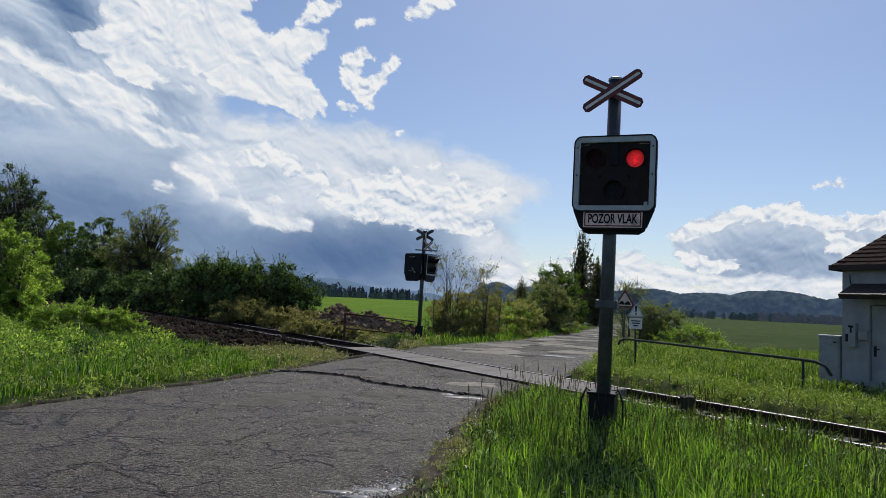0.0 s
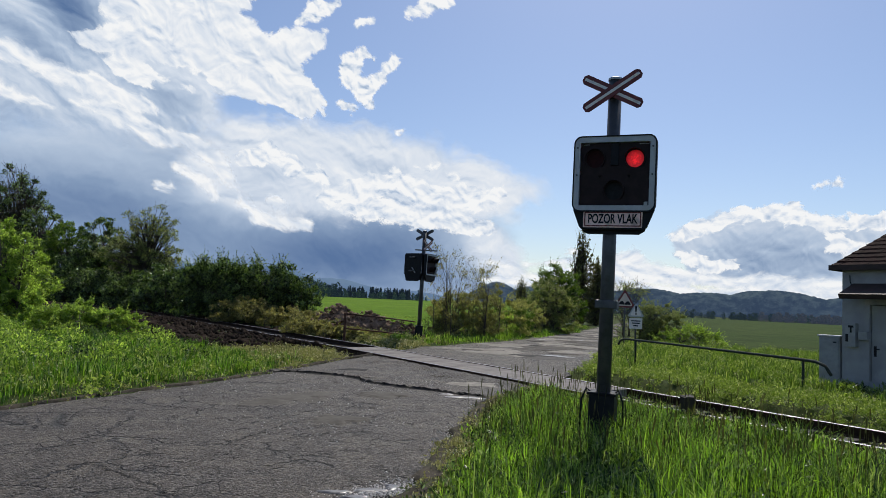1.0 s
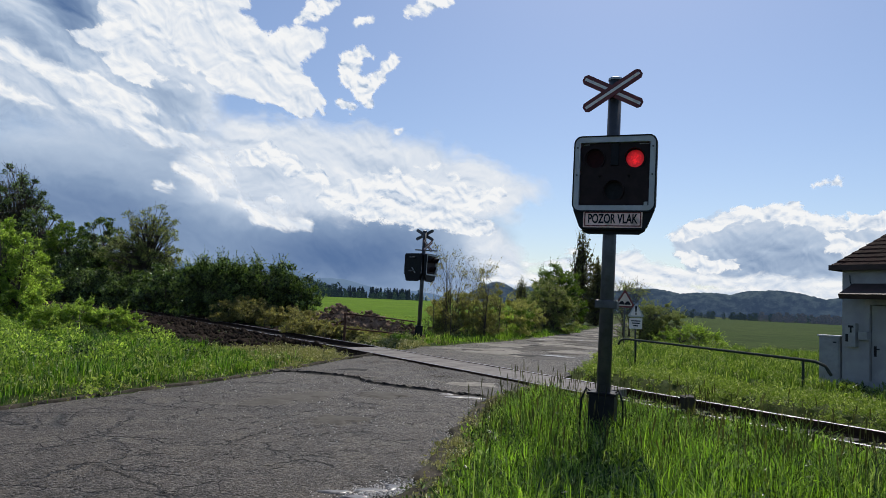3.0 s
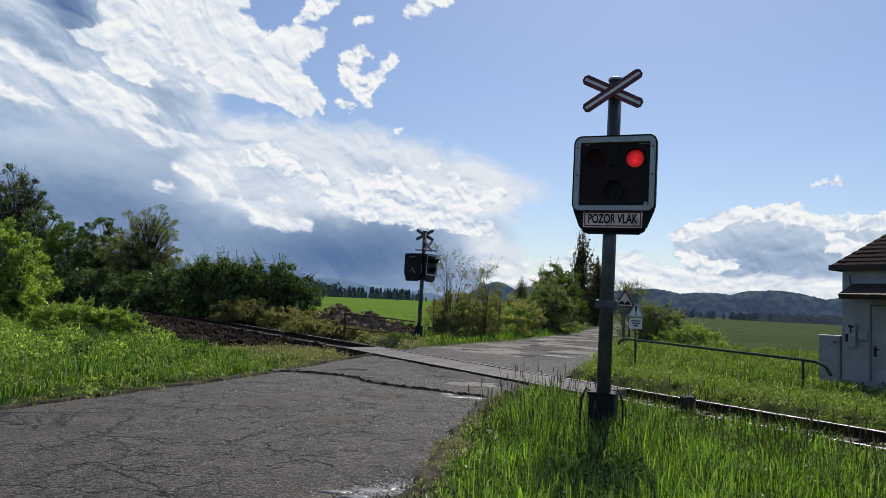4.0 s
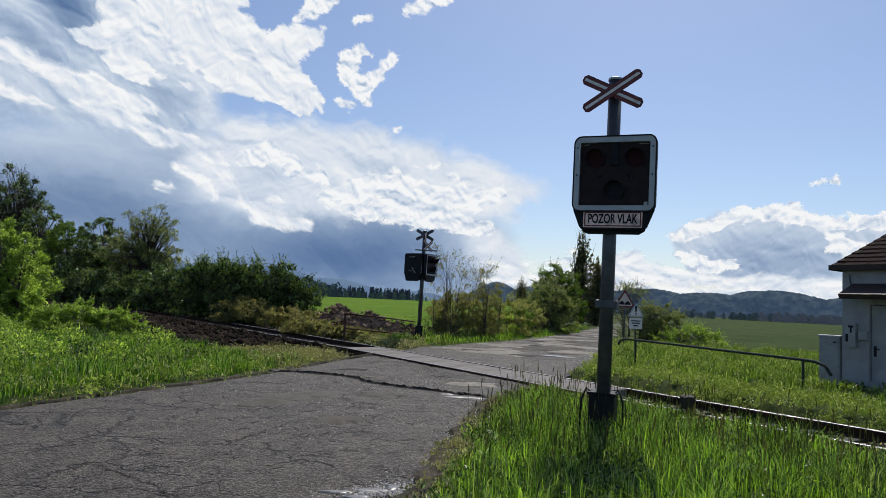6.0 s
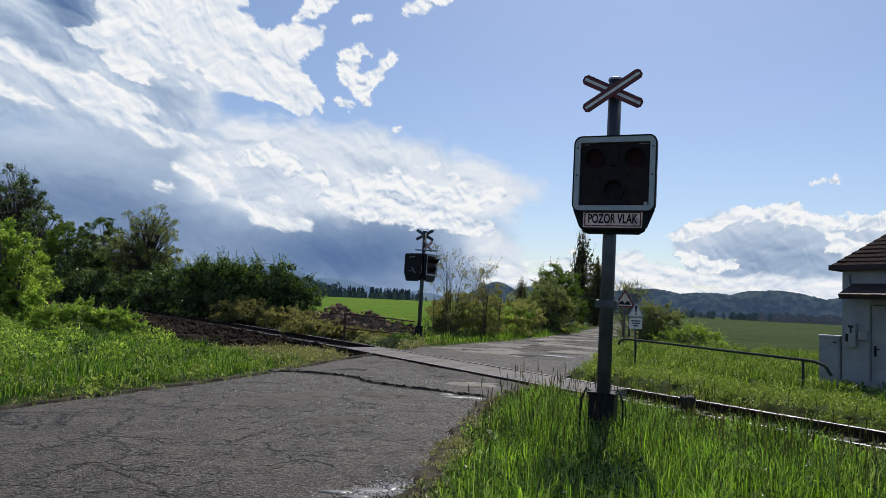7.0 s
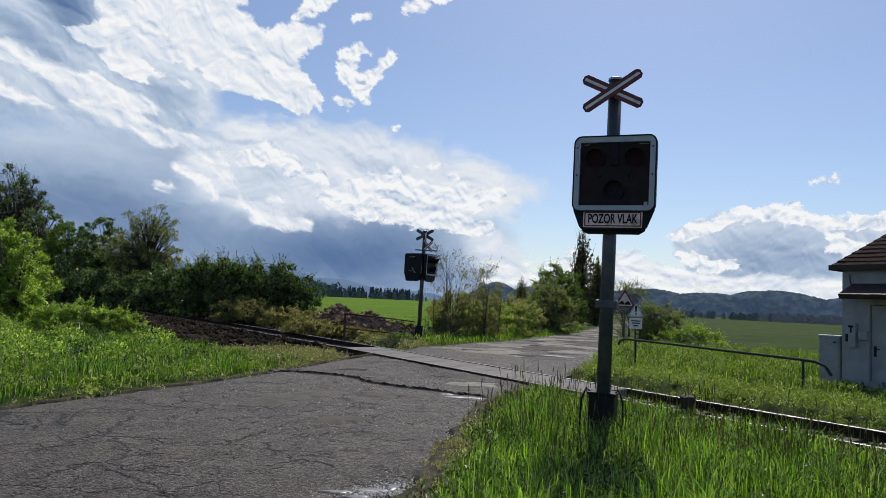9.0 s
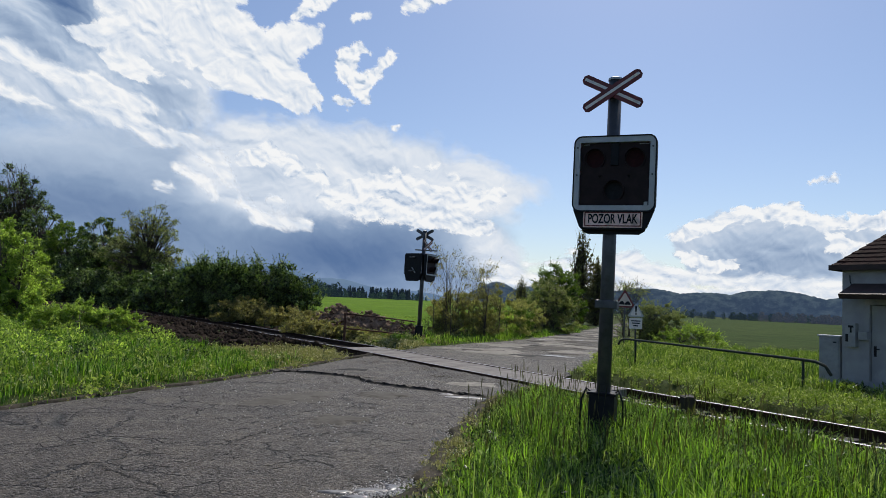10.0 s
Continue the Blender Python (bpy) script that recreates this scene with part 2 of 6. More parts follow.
def plate(outline, depth, bm=None, y=0.0, bevel=0.0):
    """An outline in x and z, thick along y from y to y + depth."""
    bm = bm or bmesh.new()
    front = [bm.verts.new((x, y, z)) for x, z in outline]
    back = [bm.verts.new((x, y + depth, z)) for x, z in outline]
    n = len(outline)
    faces = [bm.faces.new(front), bm.faces.new(back[::-1])]
    for i in range(n):
        faces.append(bm.faces.new((front[i], back[i], back[(i + 1) % n], front[(i + 1) % n])))
    bmesh.ops.recalc_face_normals(bm, faces=faces)
    if bevel:
        bmesh.ops.bevel(bm, geom=[e for f in faces[:2] for e in f.edges], offset=bevel, segments=2, affect="EDGES", profile=0.5)
    return bm


def rounded(x0, z0, x1, z1, r, n=5):
    out = []
    for cx, cz, a0 in ((x1 - r, z1 - r, 0), (x0 + r, z1 - r, 90), (x0 + r, z0 + r, 180), (x1 - r, z0 + r, 270)):
        out += [(cx + r * math.cos(radians(a0 + 90 * k / n)), cz + r * math.sin(radians(a0 + 90 * k / n))) for k in range(n + 1)]
    return out


def ring_plate(outer, inner, depth, y=0.0):
    """A flat frame between two outlines with the same number of corners."""
    bm = bmesh.new()
    n = len(outer)
    rows = [[bm.verts.new((x, yy, z)) for x, z in o] for o, yy in ((outer, y), (inner, y), (inner, y + depth), (outer, y + depth))]
    for a, b in zip(rows, rows[1:] + rows[:1]):
        for i in range(n):
            bm.faces.new((a[i], a[(i + 1) % n], b[(i + 1) % n], b[i]))
    bmesh.ops.recalc_face_normals(bm, faces=bm.faces)
    return bm


def letters(text, size, material, parent, at, name="lettering"):
    cu = bpy.data.curves.new(name, "FONT")
    cu.body, cu.size, cu.align_x, cu.align_y, cu.extrude, cu.offset = text, size, "CENTER", "CENTER", 0.002, 0.003
    ob = new("text_tmp", cu)
    me = bpy.data.meshes.new_from_object(ob.evaluated_get(bpy.context.evaluated_depsgraph_get()))
    bpy.data.objects.remove(ob)
    me.materials.clear()
    me.materials.append(material)
    made = new(name, me)
    made.parent = parent
    made.matrix_local = at
    return made


def soup(name, verts, tris, material):
    """A mesh object from arrays of corners and triangles."""
    me = bpy.data.meshes.new(name)
    verts, tris = np.asarray(verts, dtype=np.float32), np.asarray(tris, dtype=np.int32)
    me.vertices.add(len(verts))
    me.vertices.foreach_set("co", verts.ravel())
    me.loops.add(tris.size)
    me.loops.foreach_set("vertex_index", tris.ravel())
    me.polygons.add(len(tris))
    me.polygons.foreach_set("loop_start", np.arange(0, tris.size, 3, dtype=np.int32))
    me.polygons.foreach_set("loop_total", np.full(len(tris), 3, dtype=np.int32))
    me.update(calc_edges=True)
    me.validate()
    me.materials.append(material)
    return new(name, me)


def sheet(name, xs, ys, height, material):
    """A grid of ground."""
    X, Y = np.meshgrid(xs, ys)
    Z = height(X, Y)
    nx, ny = len(xs), len(ys)
    v = np.stack([X.ravel(), Y.ravel(), Z.ravel()], 1)
    i = np.arange((ny - 1) * (nx - 1))
    a = (i // (nx - 1)) * nx + i % (nx - 1)
    tris = np.concatenate([np.stack([a, a + 1, a + nx + 1], 1), np.stack([a, a + nx + 1, a + nx], 1)])
    ob = soup(name, v, tris, material)
    ob.data.polygons.foreach_set("use_smooth", np.ones(len(tris), dtype=bool))
    return ob


# ---- sky: two cloud decks far behind everything. Each layer: bands of (azimuth, height, half width) in degrees that taper from point to point;
# tone, edge softness, raggedness, grain, relief, warp, shade painted towards the middle, lie and stretch of the
# streaks; patches (azimuth, height, half sizes, turn, amount)
CloudLayer = collections.namedtuple("CloudLayer", "bands tone soft fray grain relief warp deep turn stretch patches")
STORM_BASE = CloudLayer([
    [(-36.7, 6.4, 3.74), (-25.8, 7.9, 3.98), (-17.6, 6.6, 5.33), (-8.5, 4.5, 5.53), (-1.1, 4.9, 4.19), (2.6, 4.6, 2.79)],
    [(-36.1, 0.5, 5.63), (-17.0, -1.0, 6.65), (3.4, -1.8, 5.08)],
    ], 0.44, 1.50, 1.30, 0.20, 0.60, 1.20, 0.00, -8, 2.0,
    [(-7.6, 3.4, 10.8, 3.1, 0, -0.44), (-31.5, 6.2, 9.6, 3.1, -5, -0.20), (-23.2, 5.2, 7.1, 2.5, -8, -0.22), (-31.1, 10.6, 7.5, 2.1, -10, 0.10), (-16.9, 8.8, 3.8, 2.9, -30, 0.30), (1.7, 4.6, 2.5, 2.5, 0, 0.16)])
ANVIL_VEIL = CloudLayer([
    [(-20.0, 11.6, 0.65), (-16.7, 12.0, 1.55), (-11.7, 11.9, 2.03), (-7.1, 11.5, 2.52), (-1.9, 10.4, 2.55), (2.4, 9.5, 2.22), (5.0, 8.9, 1.76)],
    [(-18.6, 9.6, 2.20), (-12.4, 8.8, 2.49), (-7.0, 8.7, 1.84)],
    [(5.2, 9.4, 1.02), (7.3, 9.2, 0.28)],
    [(3.5, 5.1, 1.12), (5.7, 3.7, 1.02)],
    ], 0.75, 0.90, 1.50, 0.34, 1.30, 0.90, 0.00, -12, 1.8,
    [(-3.3, 10.1, 3.8, 1.2, -15, -0.14), (-15.1, 8.6, 2.5, 1.7, 0, -0.16), (-7.1, 11.5, 3.8, 1.0, -8, -0.06), (4.3, 8.9, 1.7, 2.1, 0, 0.10)])
ANVIL_HEAPS = CloudLayer([
    [(-10.1, 8.0, 0.41), (-7.0, 9.1, 0.88), (-4.2, 9.8, 0.92), (-2.1, 9.0, 0.93), (1.3, 8.2, 1.02), (3.4, 8.7, 0.79), (4.6, 9.4, 0.28)],
    [(-9.4, 7.7, 0.46), (-5.9, 7.3, 0.83), (-2.4, 6.9, 0.84), (0.9, 6.8, 0.84), (3.8, 6.4, 0.56)],
    [(-16.5, 10.2, 0.44), (-14.8, 11.2, 0.67), (-12.5, 10.3, 0.68), (-10.0, 9.5, 0.46)],
    [(-2.4, 11.1, 0.18), (-1.0, 11.3, 0.28)],
    [(0.2, 10.5, 0.19), (0.9, 10.4, 0.23)],
    [(1.4, 9.4, 0.37), (2.3, 9.0, 0.46)],
    ], 0.90, 0.14, 0.75, 0.70, 2.20, 0.45, 0.10, -15, 1.3,
    [(-4.1, 8.4, 3.8, 0.4, -12, -0.14), (0.2, 7.1, 2.5, 0.4, -8, -0.12), (-14.3, 10.0, 2.5, 0.8, -20, -0.10)])
TORN_BAND = CloudLayer([
    [(-35.6, 16.0, 0.60), (-31.6, 15.5, 0.63), (-28.2, 14.6, 0.65), (-24.7, 13.7, 0.46), (-23.1, 13.3, 0.08)],
    [(-34.8, 13.6, 0.23), (-30.2, 12.6, 0.12)],
    [(-29.2, 13.2, 0.20), (-26.2, 12.7, 0.41), (-23.3, 11.7, 0.55), (-20.4, 11.3, 0.56), (-18.5, 10.1, 0.57), (-17.7, 9.0, 0.40)],
    [(-21.5, 9.4, 0.17), (-19.8, 8.6, 0.17), (-18.5, 7.6, 0.13)],
    [(-17.8, 9.1, 0.35), (-16.4, 7.6, 0.31), (-15.0, 6.3, 0.31), (-13.2, 6.0, 0.18)],
    [(-22.7, 8.0, 0.17), (-22.0, 8.0, 0.17)],
    [(-14.4, 7.5, 0.18), (-13.6, 7.4, 0.18)],
    [(-12.8, 6.0, 0.23), (-11.1, 6.0, 0.32)],
    ], 0.86, 0.24, 0.85, 0.55, 2.00, 0.60, 0.06, -28, 2.0,
    [(-31.4, 13.9, 5.0, 0.7, -22, -0.08)])
RIGHT_BANK = CloudLayer([
    [(19.1, 5.6, 1.06), (22.4, 6.4, 1.29), (25.1, 6.4, 1.60), (28.5, 5.9, 1.39), (32.6, 5.9, 1.33), (36.2, 5.8, 1.51)],
    [(20.8, 3.9, 1.39), (26.7, 3.8, 1.50), (33.0, 4.1, 1.56)],
    ], 0.60, 0.25, 0.80, 0.50, 0.70, 0.30, 0.00, 5, 1.2,
    [(25.9, 4.6, 6.7, 1.9, 0, -0.24), (22.8, 3.1, 5.0, 0.8, 0, -0.10), (20.4, 5.2, 2.1, 1.2, 0, 0.06)])
RIGHT_RIMS = CloudLayer([
    [(18.4, 5.8, 0.35), (20.2, 6.7, 0.44), (22.4, 7.5, 0.43), (23.7, 7.8, 0.60), (26.7, 7.5, 0.46), (28.9, 7.1, 0.37), (31.8, 7.1, 0.44), (35.3, 7.0, 0.46)],
    [(18.9, 4.7, 0.44), (20.8, 4.0, 0.39), (22.8, 3.9, 0.26)],
    [(29.6, 5.7, 0.65), (31.7, 5.2, 0.48)],
    [(25.5, 7.9, 0.21), (26.7, 7.9, 0.29)],
    [(29.6, 7.5, 0.16), (29.9, 7.6, 0.12)],
    ], 0.94, 0.12, 0.85, 0.80, 2.00, 0.35, 0.00, 3, 1.2,
    [])
HORIZON_STREAKS = CloudLayer([
    [(3.7, 1.9, 0.46), (10.1, 2.7, 0.46), (15.8, 3.1, 0.76), (18.8, 2.9, 0.53), (26.7, 2.6, 0.42), (34.3, 2.8, 0.46)],
    [(14.7, 3.8, 0.90), (15.6, 4.3, 0.58)],
    [(7.1, 3.6, 0.18), (10.6, 3.9, 0.27)],
    [(10.0, 4.5, 0.14), (10.7, 4.7, 0.14)],
    [(16.2, 3.3, 0.54), (17.9, 3.1, 0.44)],
    [(4.1, 3.3, 0.46), (6.4, 2.7, 0.46)],
    [(13.7, 1.8, 0.45), (24.8, 1.9, 0.51), (34.3, 2.2, 0.54)],
    ], 0.86, 0.25, 0.60, 0.90, 1.50, 0.40, 0.00, 2, 2.0,
    [])
GREY_VEIL = CloudLayer([
    [(-37.0, 16.8, 4.75), (-28.5, 17.6, 4.80), (-22.6, 17.1, 3.57), (-20.2, 16.3, 1.93)],
    [(-20.4, 15.8, 1.71), (-19.7, 14.0, 1.13), (-20.1, 12.0, 0.95)],
    [(-36.6, 12.8, 2.23), (-30.0, 13.4, 1.80), (-25.4, 13.1, 1.25), (-21.4, 13.0, 1.46)],
    [(-24.8, 15.1, 1.66), (-21.1, 14.4, 1.71)],
    ], 0.61, 1.00, 1.30, 0.30, 1.40, 0.90, 0.00, -28, 1.8,
    [(-29.8, 19.3, 3.1, 1.8, -40, -0.60), (-32.0, 16.7, 4.0, 1.2, -25, -0.32), (-22.9, 14.0, 3.5, 1.7, -20, -0.16), (-33.2, 11.0, 5.0, 1.7, -10, -0.16), (-26.6, 18.4, 5.0, 1.7, -15, 0.12), (-19.4, 14.2, 1.2, 2.1, 0, 0.08)])
RAGGED_MASS = CloudLayer([
    [(-28.5, 18.0, 0.48), (-24.3, 18.9, 1.81), (-18.9, 19.4, 2.22), (-14.9, 18.5, 1.84), (-12.3, 16.2, 0.89), (-9.6, 14.3, 0.09)],
    [(-17.9, 17.4, 1.73), (-15.2, 16.3, 0.97), (-11.7, 15.1, 0.63)],
    [(-16.3, 18.7, 1.47), (-13.0, 19.8, 0.96), (-10.9, 20.9, 0.22)],
    [(-26.8, 20.5, 1.00), (-21.7, 21.9, 1.65), (-17.4, 22.9, 0.68)],
    [(-26.1, 16.3, 0.82), (-24.0, 16.1, 0.71), (-22.5, 16.1, 0.25)],
    [(-21.6, 16.0, 0.21), (-21.0, 15.9, 0.21)],
    ], 0.88, 0.18, 1.20, 0.50, 1.90, 0.70, 0.05, -26, 1.6,
    [(-25.4, 17.6, 2.5, 0.6, -20, -0.10), (-15.3, 17.3, 2.5, 0.4, -30, -0.10), (-22.6, 17.5, 2.5, 0.8, -25, -0.10), (-20.3, 20.8, 2.5, 0.5, -20, -0.06)])
LONE_PUFFS = CloudLayer([
    [(-8.8, 17.6, 0.67), (-8.5, 18.9, 0.85), (-7.8, 19.8, 0.40)],
    [(-7.6, 19.7, 0.22), (-6.7, 19.5, 0.13)],
    [(-8.6, 17.8, 0.72), (-7.5, 17.0, 0.63), (-7.0, 15.9, 0.18)],
    [(-7.2, 17.2, 0.59), (-6.0, 18.3, 0.40), (-5.1, 19.3, 0.45), (-4.4, 19.4, 0.09)],
    [(-13.2, 21.7, 0.22), (-12.1, 22.6, 0.69), (-10.2, 23.3, 0.30)],
    [(-4.2, 23.0, 0.22), (-2.3, 23.6, 0.57), (-0.5, 24.1, 0.35)],
    [(-8.2, 22.0, 0.22), (-7.0, 22.4, 0.18)],
    [(-9.3, 15.8, 0.18), (-8.4, 15.6, 0.23)],
    [(-4.4, 13.9, 0.14), (-4.0, 14.1, 0.09)],
    [(28.1, 9.9, 0.04), (28.8, 10.1, 0.20), (29.6, 10.1, 0.20)],
    ], 0.93, 0.16, 0.60, 1.00, 2.40, 0.30, 0.05, -30, 1.3,
    [])

def cloud_material(name, layer, seed):
    m = bpy.data.materials.new(name)
    m.use_nodes = True
    n, l = m.node_tree.nodes, m.node_tree.links
    n.remove(n["Principled BSDF"])
    sep = n.new("ShaderNodeSeparateXYZ")
    l.new(where(n), sep.inputs[0])
    x, y, z = sep.outputs
    az = value(n, l, "MULTIPLY", value(n, l, "ARCTAN2", x, y), 57.2958)
    flat = value(n, l, "SQRT", value(n, l, "ADD", value(n, l, "MULTIPLY", x, x), value(n, l, "MULTIPLY", y, y)))
    el = value(n, l, "MULTIPLY", value(n, l, "ARCTAN2", z, flat), 57.2958)
    comb = n.new("ShaderNodeCombineXYZ")
    l.new(az, comb.inputs[0])
    l.new(el, comb.inputs[1])
    spot = comb.outputs[0]

    def vec(op, a, b=None, c=None):
        k = n.new("ShaderNodeVectorMath")
        k.operation = op
        for i, v in enumerate((a, b, c)):
            if isinstance(v, tuple):
                k.inputs[i].default_value = v
            elif v is not None:
                l.new(v, k.inputs[i])
        return k.outputs["Value"] if op in ("LENGTH", "DOT_PRODUCT") else k.outputs[0]

    def mapped(v, at, turn, size):
        k = n.new("ShaderNodeMapping")
        k.vector_type = "TEXTURE"
        k.inputs["Location"].default_value = (*at, 0)
        k.inputs["Rotation"].default_value = (0, 0, radians(turn))
        k.inputs["Scale"].default_value = (*size, 1)
        l.new(v, k.inputs["Vector"])
        return k.outputs[0]

    def shifted(v, scale, amount, detail):
        c = vec("SUBTRACT", noise_node(n, l, v, scale, detail, 0.55).outputs["Color"], (0.5, 0.5, 0.5))
        return vec("MULTIPLY_ADD", c, (amount, amount, 0.0), v)

    def depth_in(bands, v):
        """Degrees inside the nearest band."""
        total = None
        for band in bands:
            for (a0, e0, r0), (a1, e1, r1) in zip(band, band[1:]):
                dx, dy = a1 - a0, e1 - e0
                q = max(dx * dx + dy * dy, 1e-4)
                pa = vec("SUBTRACT", v, (a0, e0, 0.0))
                t = value(n, l, "ADD", vec("DOT_PRODUCT", pa, (dx / q, dy / q, 0.0)), 0.0, clamp=True)
                off = vec("LENGTH", vec("MULTIPLY_ADD", t, (-dx, -dy, 0.0), pa))
                one = value(n, l, "SUBTRACT", value(n, l, "MULTIPLY_ADD", t, r1 - r0, r0), off)
                total = one if total is None else value(n, l, "SMOOTH_MAX", total, one, 0.35)
        return total

    w = shifted(shifted(vec("ADD", spot, (0.0, 0.0, 3.7 * seed)), 0.16, 2.2 * layer.warp, 3), 0.7, 0.9 * layer.warp, 4)
    flow = mapped(w, (0, 0), layer.turn, (layer.stretch, 1))
    lifted = mapped(vec("ADD", w, (0.08, 0.30, 0.0)), (0, 0), layer.turn, (layer.stretch, 1))
    here = noise_node(n, l, flow, layer.grain, 11, 0.62, 0.3).outputs[0]
    lit = noise_node(n, l, flow, layer.grain * 1.15, 5, 0.50, 0.4).outputs[0]
    above = noise_node(n, l, lifted, layer.grain * 1.15, 5, 0.50, 0.4).outputs[0]
    w = vec("MULTIPLY", w, (1.0, 1.0, 0.0))
    inside = value(n, l, "MULTIPLY_ADD", value(n, l, "SUBTRACT", here, 0.47), 3.0 * layer.fray, depth_in(layer.bands, w))
    alpha = step(n, l, inside, -layer.soft, layer.soft)
    # light and shade on the cloud are painted into its emitted tone
    tone = value(n, l, "MULTIPLY_ADD", value(n, l, "SUBTRACT", lit, above), layer.relief, layer.tone)
    if layer.deep:
        tone = value(n, l, "MULTIPLY_ADD", step(n, l, inside, 0.3, 2.0), -layer.deep, tone)
    for a, e, ra, re, turn, amount in layer.patches:
        d = vec("LENGTH", mapped(w, (a, e), turn, (ra, re)))
        tone = value(n, l, "MULTIPLY_ADD", value(n, l, "SUBTRACT", 1.0, step(n, l, d, 0.0, 1.5)), amount, tone)
    ramp = n.new("ShaderNodeValToRGB")
    cr = ramp.color_ramp
    cr.elements[0].position, cr.elements[0].color = 0.0, (0.10, 0.175, 0.34, 1)
    cr.elements[1].position, cr.elements[1].color = 1.0, (0.90, 0.91, 0.92, 1)
    for pos, c in ((0.28, (0.24, 0.335, 0.50)), (0.5, (0.43, 0.53, 0.68)), (0.72, (0.67, 0.735, 0.83))):
        e = cr.elements.new(pos)
        e.color = (*c, 1)
    l.new(tone, ramp.inputs[0])
    em, tr, mx = n.new("ShaderNodeEmission"), n.new("ShaderNodeBsdfTransparent"), n.new("ShaderNodeMixShader")
    l.new(ramp.outputs[0], em.inputs[0])
    em.inputs[1].default_value = 1.0
    l.new(alpha, mx.inputs[0])
    l.new(tr.outputs[0], mx.inputs[1])
    l.new(em.outputs[0], mx.inputs[2])
    l.new(mx.outputs[0], n["Material Output"].inputs[0])
    return m


def cloud_deck(name, radius, layer, label, seed):
    """A piece of a far sky shell, as wide as its cloud."""
    points = np.array([p for band in layer.bands for p in band])
    edge = points[:, 2] + 4.5
    az = np.radians(np.linspace((points[:, 0] - edge).min(), (points[:, 0] + edge).max(), 41))
    el = np.radians(np.linspace(max(-1.0, (points[:, 1] - edge).min()), (points[:, 1] + edge).max(), 25))
    A, E = np.meshgrid(az, el)
    v = radius * np.stack([np.sin(A) * np.cos(E), np.cos(A) * np.cos(E), np.sin(E)], -1).reshape(-1, 3)
    i = np.arange(24 * 40)
    a = (i // 40) * 41 + i % 40
    ob = soup(name, v, np.concatenate([np.stack([a, a + 42, a + 1], 1), np.stack([a, a + 41, a + 42], 1)]), cloud_material(name, layer, seed))
    ob.data.polygons.foreach_set("use_smooth", np.ones(len(ob.data.polygons), dtype=bool))
    ob.location = EYE
    return tagged(ob, label, "sky", kind="structure")


for seed, (name, layer, label) in enumerate((
        ("backdrop_storm_base", STORM_BASE, "dark blue-grey base of a storm cloud"),
        ("backdrop_anvil", ANVIL_VEIL, "pale spreading anvil of the storm cloud"),
        ("backdrop_heaps", ANVIL_HEAPS, "bright heaped cumulus below the anvil"),
        ("backdrop_bank", RIGHT_BANK, "grey-white cloud bank over the hills"),
        ("backdrop_rims", RIGHT_RIMS, "sunlit white rims of the cloud bank"),
        ("backdrop_streaks", HORIZON_STREAKS, "white cloud streaks along the horizon"))):
    cloud_deck(name, 4800 - 20 * seed, layer, label, seed)
cloud_deck("backdrop_torn_band", 4450, TORN_BAND, "torn white band of cloud before the storm", 12)
high_clouds = [cloud_deck(name, 4600 - 20 * seed, layer, label, seed + 7) for seed, (name, layer, label) in enumerate((
    ("backdrop_grey_veil", GREY_VEIL, "grey cloud veil high above"),
    ("backdrop_ragged_mass", RAGGED_MASS, "bright ragged white cloud mass high in the sky"),
    ("backdrop_puffs", LONE_PUFFS, "small white cloud puffs in the blue sky")))]


# ---- ground plan
def track_centre(s):
    s = np.asarray(s, dtype=float)
    bend = np.where(s < 15, 0.0, np.where(s < 50, -0.001 * (s - 15) ** 2, -1.225 - 0.07 * (s - 50)))
    return 10.52 + bend


def track_gap(x, y):
    """Metres across the track from its middle line; beyond it is positive."""
    return 0.839 * x + 0.544 * y - track_centre(-0.544 * x + 0.839 * y)


def track_point(s, off=0.0):
    c = float(track_centre(s)) + off
    return -0.544 * s + 0.839 * c, 0.839 * s + 0.544 * c


LEFT_EDGE = [(-13.0, -12), (-9.6, -2), (-7.35, 4), (-5.53, 9.0), (-4.94, 10.6), (-3.79, 13.76), (-2.61, 18.6), (-1.5, 22.5), (-0.33, 26.1),
             (3.29, 32.9), (9.39, 47.8), (14.7, 66), (24, 95), (60, 190)]
RIGHT_EDGE = [(-6.5, -12), (-2.8, -2), (-0.8, 4), (-0.22, 5.7), (-0.06, 6.5), (0.22, 8.66), (0.92, 12.2), (2.7, 16.0), (4.91, 22.1),
              (7.3, 31), (9.81, 40.7), (13.3, 52), (18.4, 72), (28, 97), (64, 188)]


def left_edge(y):
    return np.interp(y, [p[1] for p in LEFT_EDGE], [p[0] for p in LEFT_EDGE])


def right_edge(y):
    return np.interp(y, [p[1] for p in RIGHT_EDGE], [p[0] for p in RIGHT_EDGE])


def waves(x, y, size, seed=0.0):
    """Smooth irregular waves, about -1 to 1."""
    x, y = x / size, y / size
    return (np.sin(1.7 * x + 0.9 * y + seed) + np.sin(-1.1 * x + 2.1 * y + 2.3 + seed * 1.7) + np.sin(2.9 * x - 0.7 * y + 1.1 * seed)
            + 0.6 * np.sin(4.3 * x + 3.7 * y + seed)) / 3.6


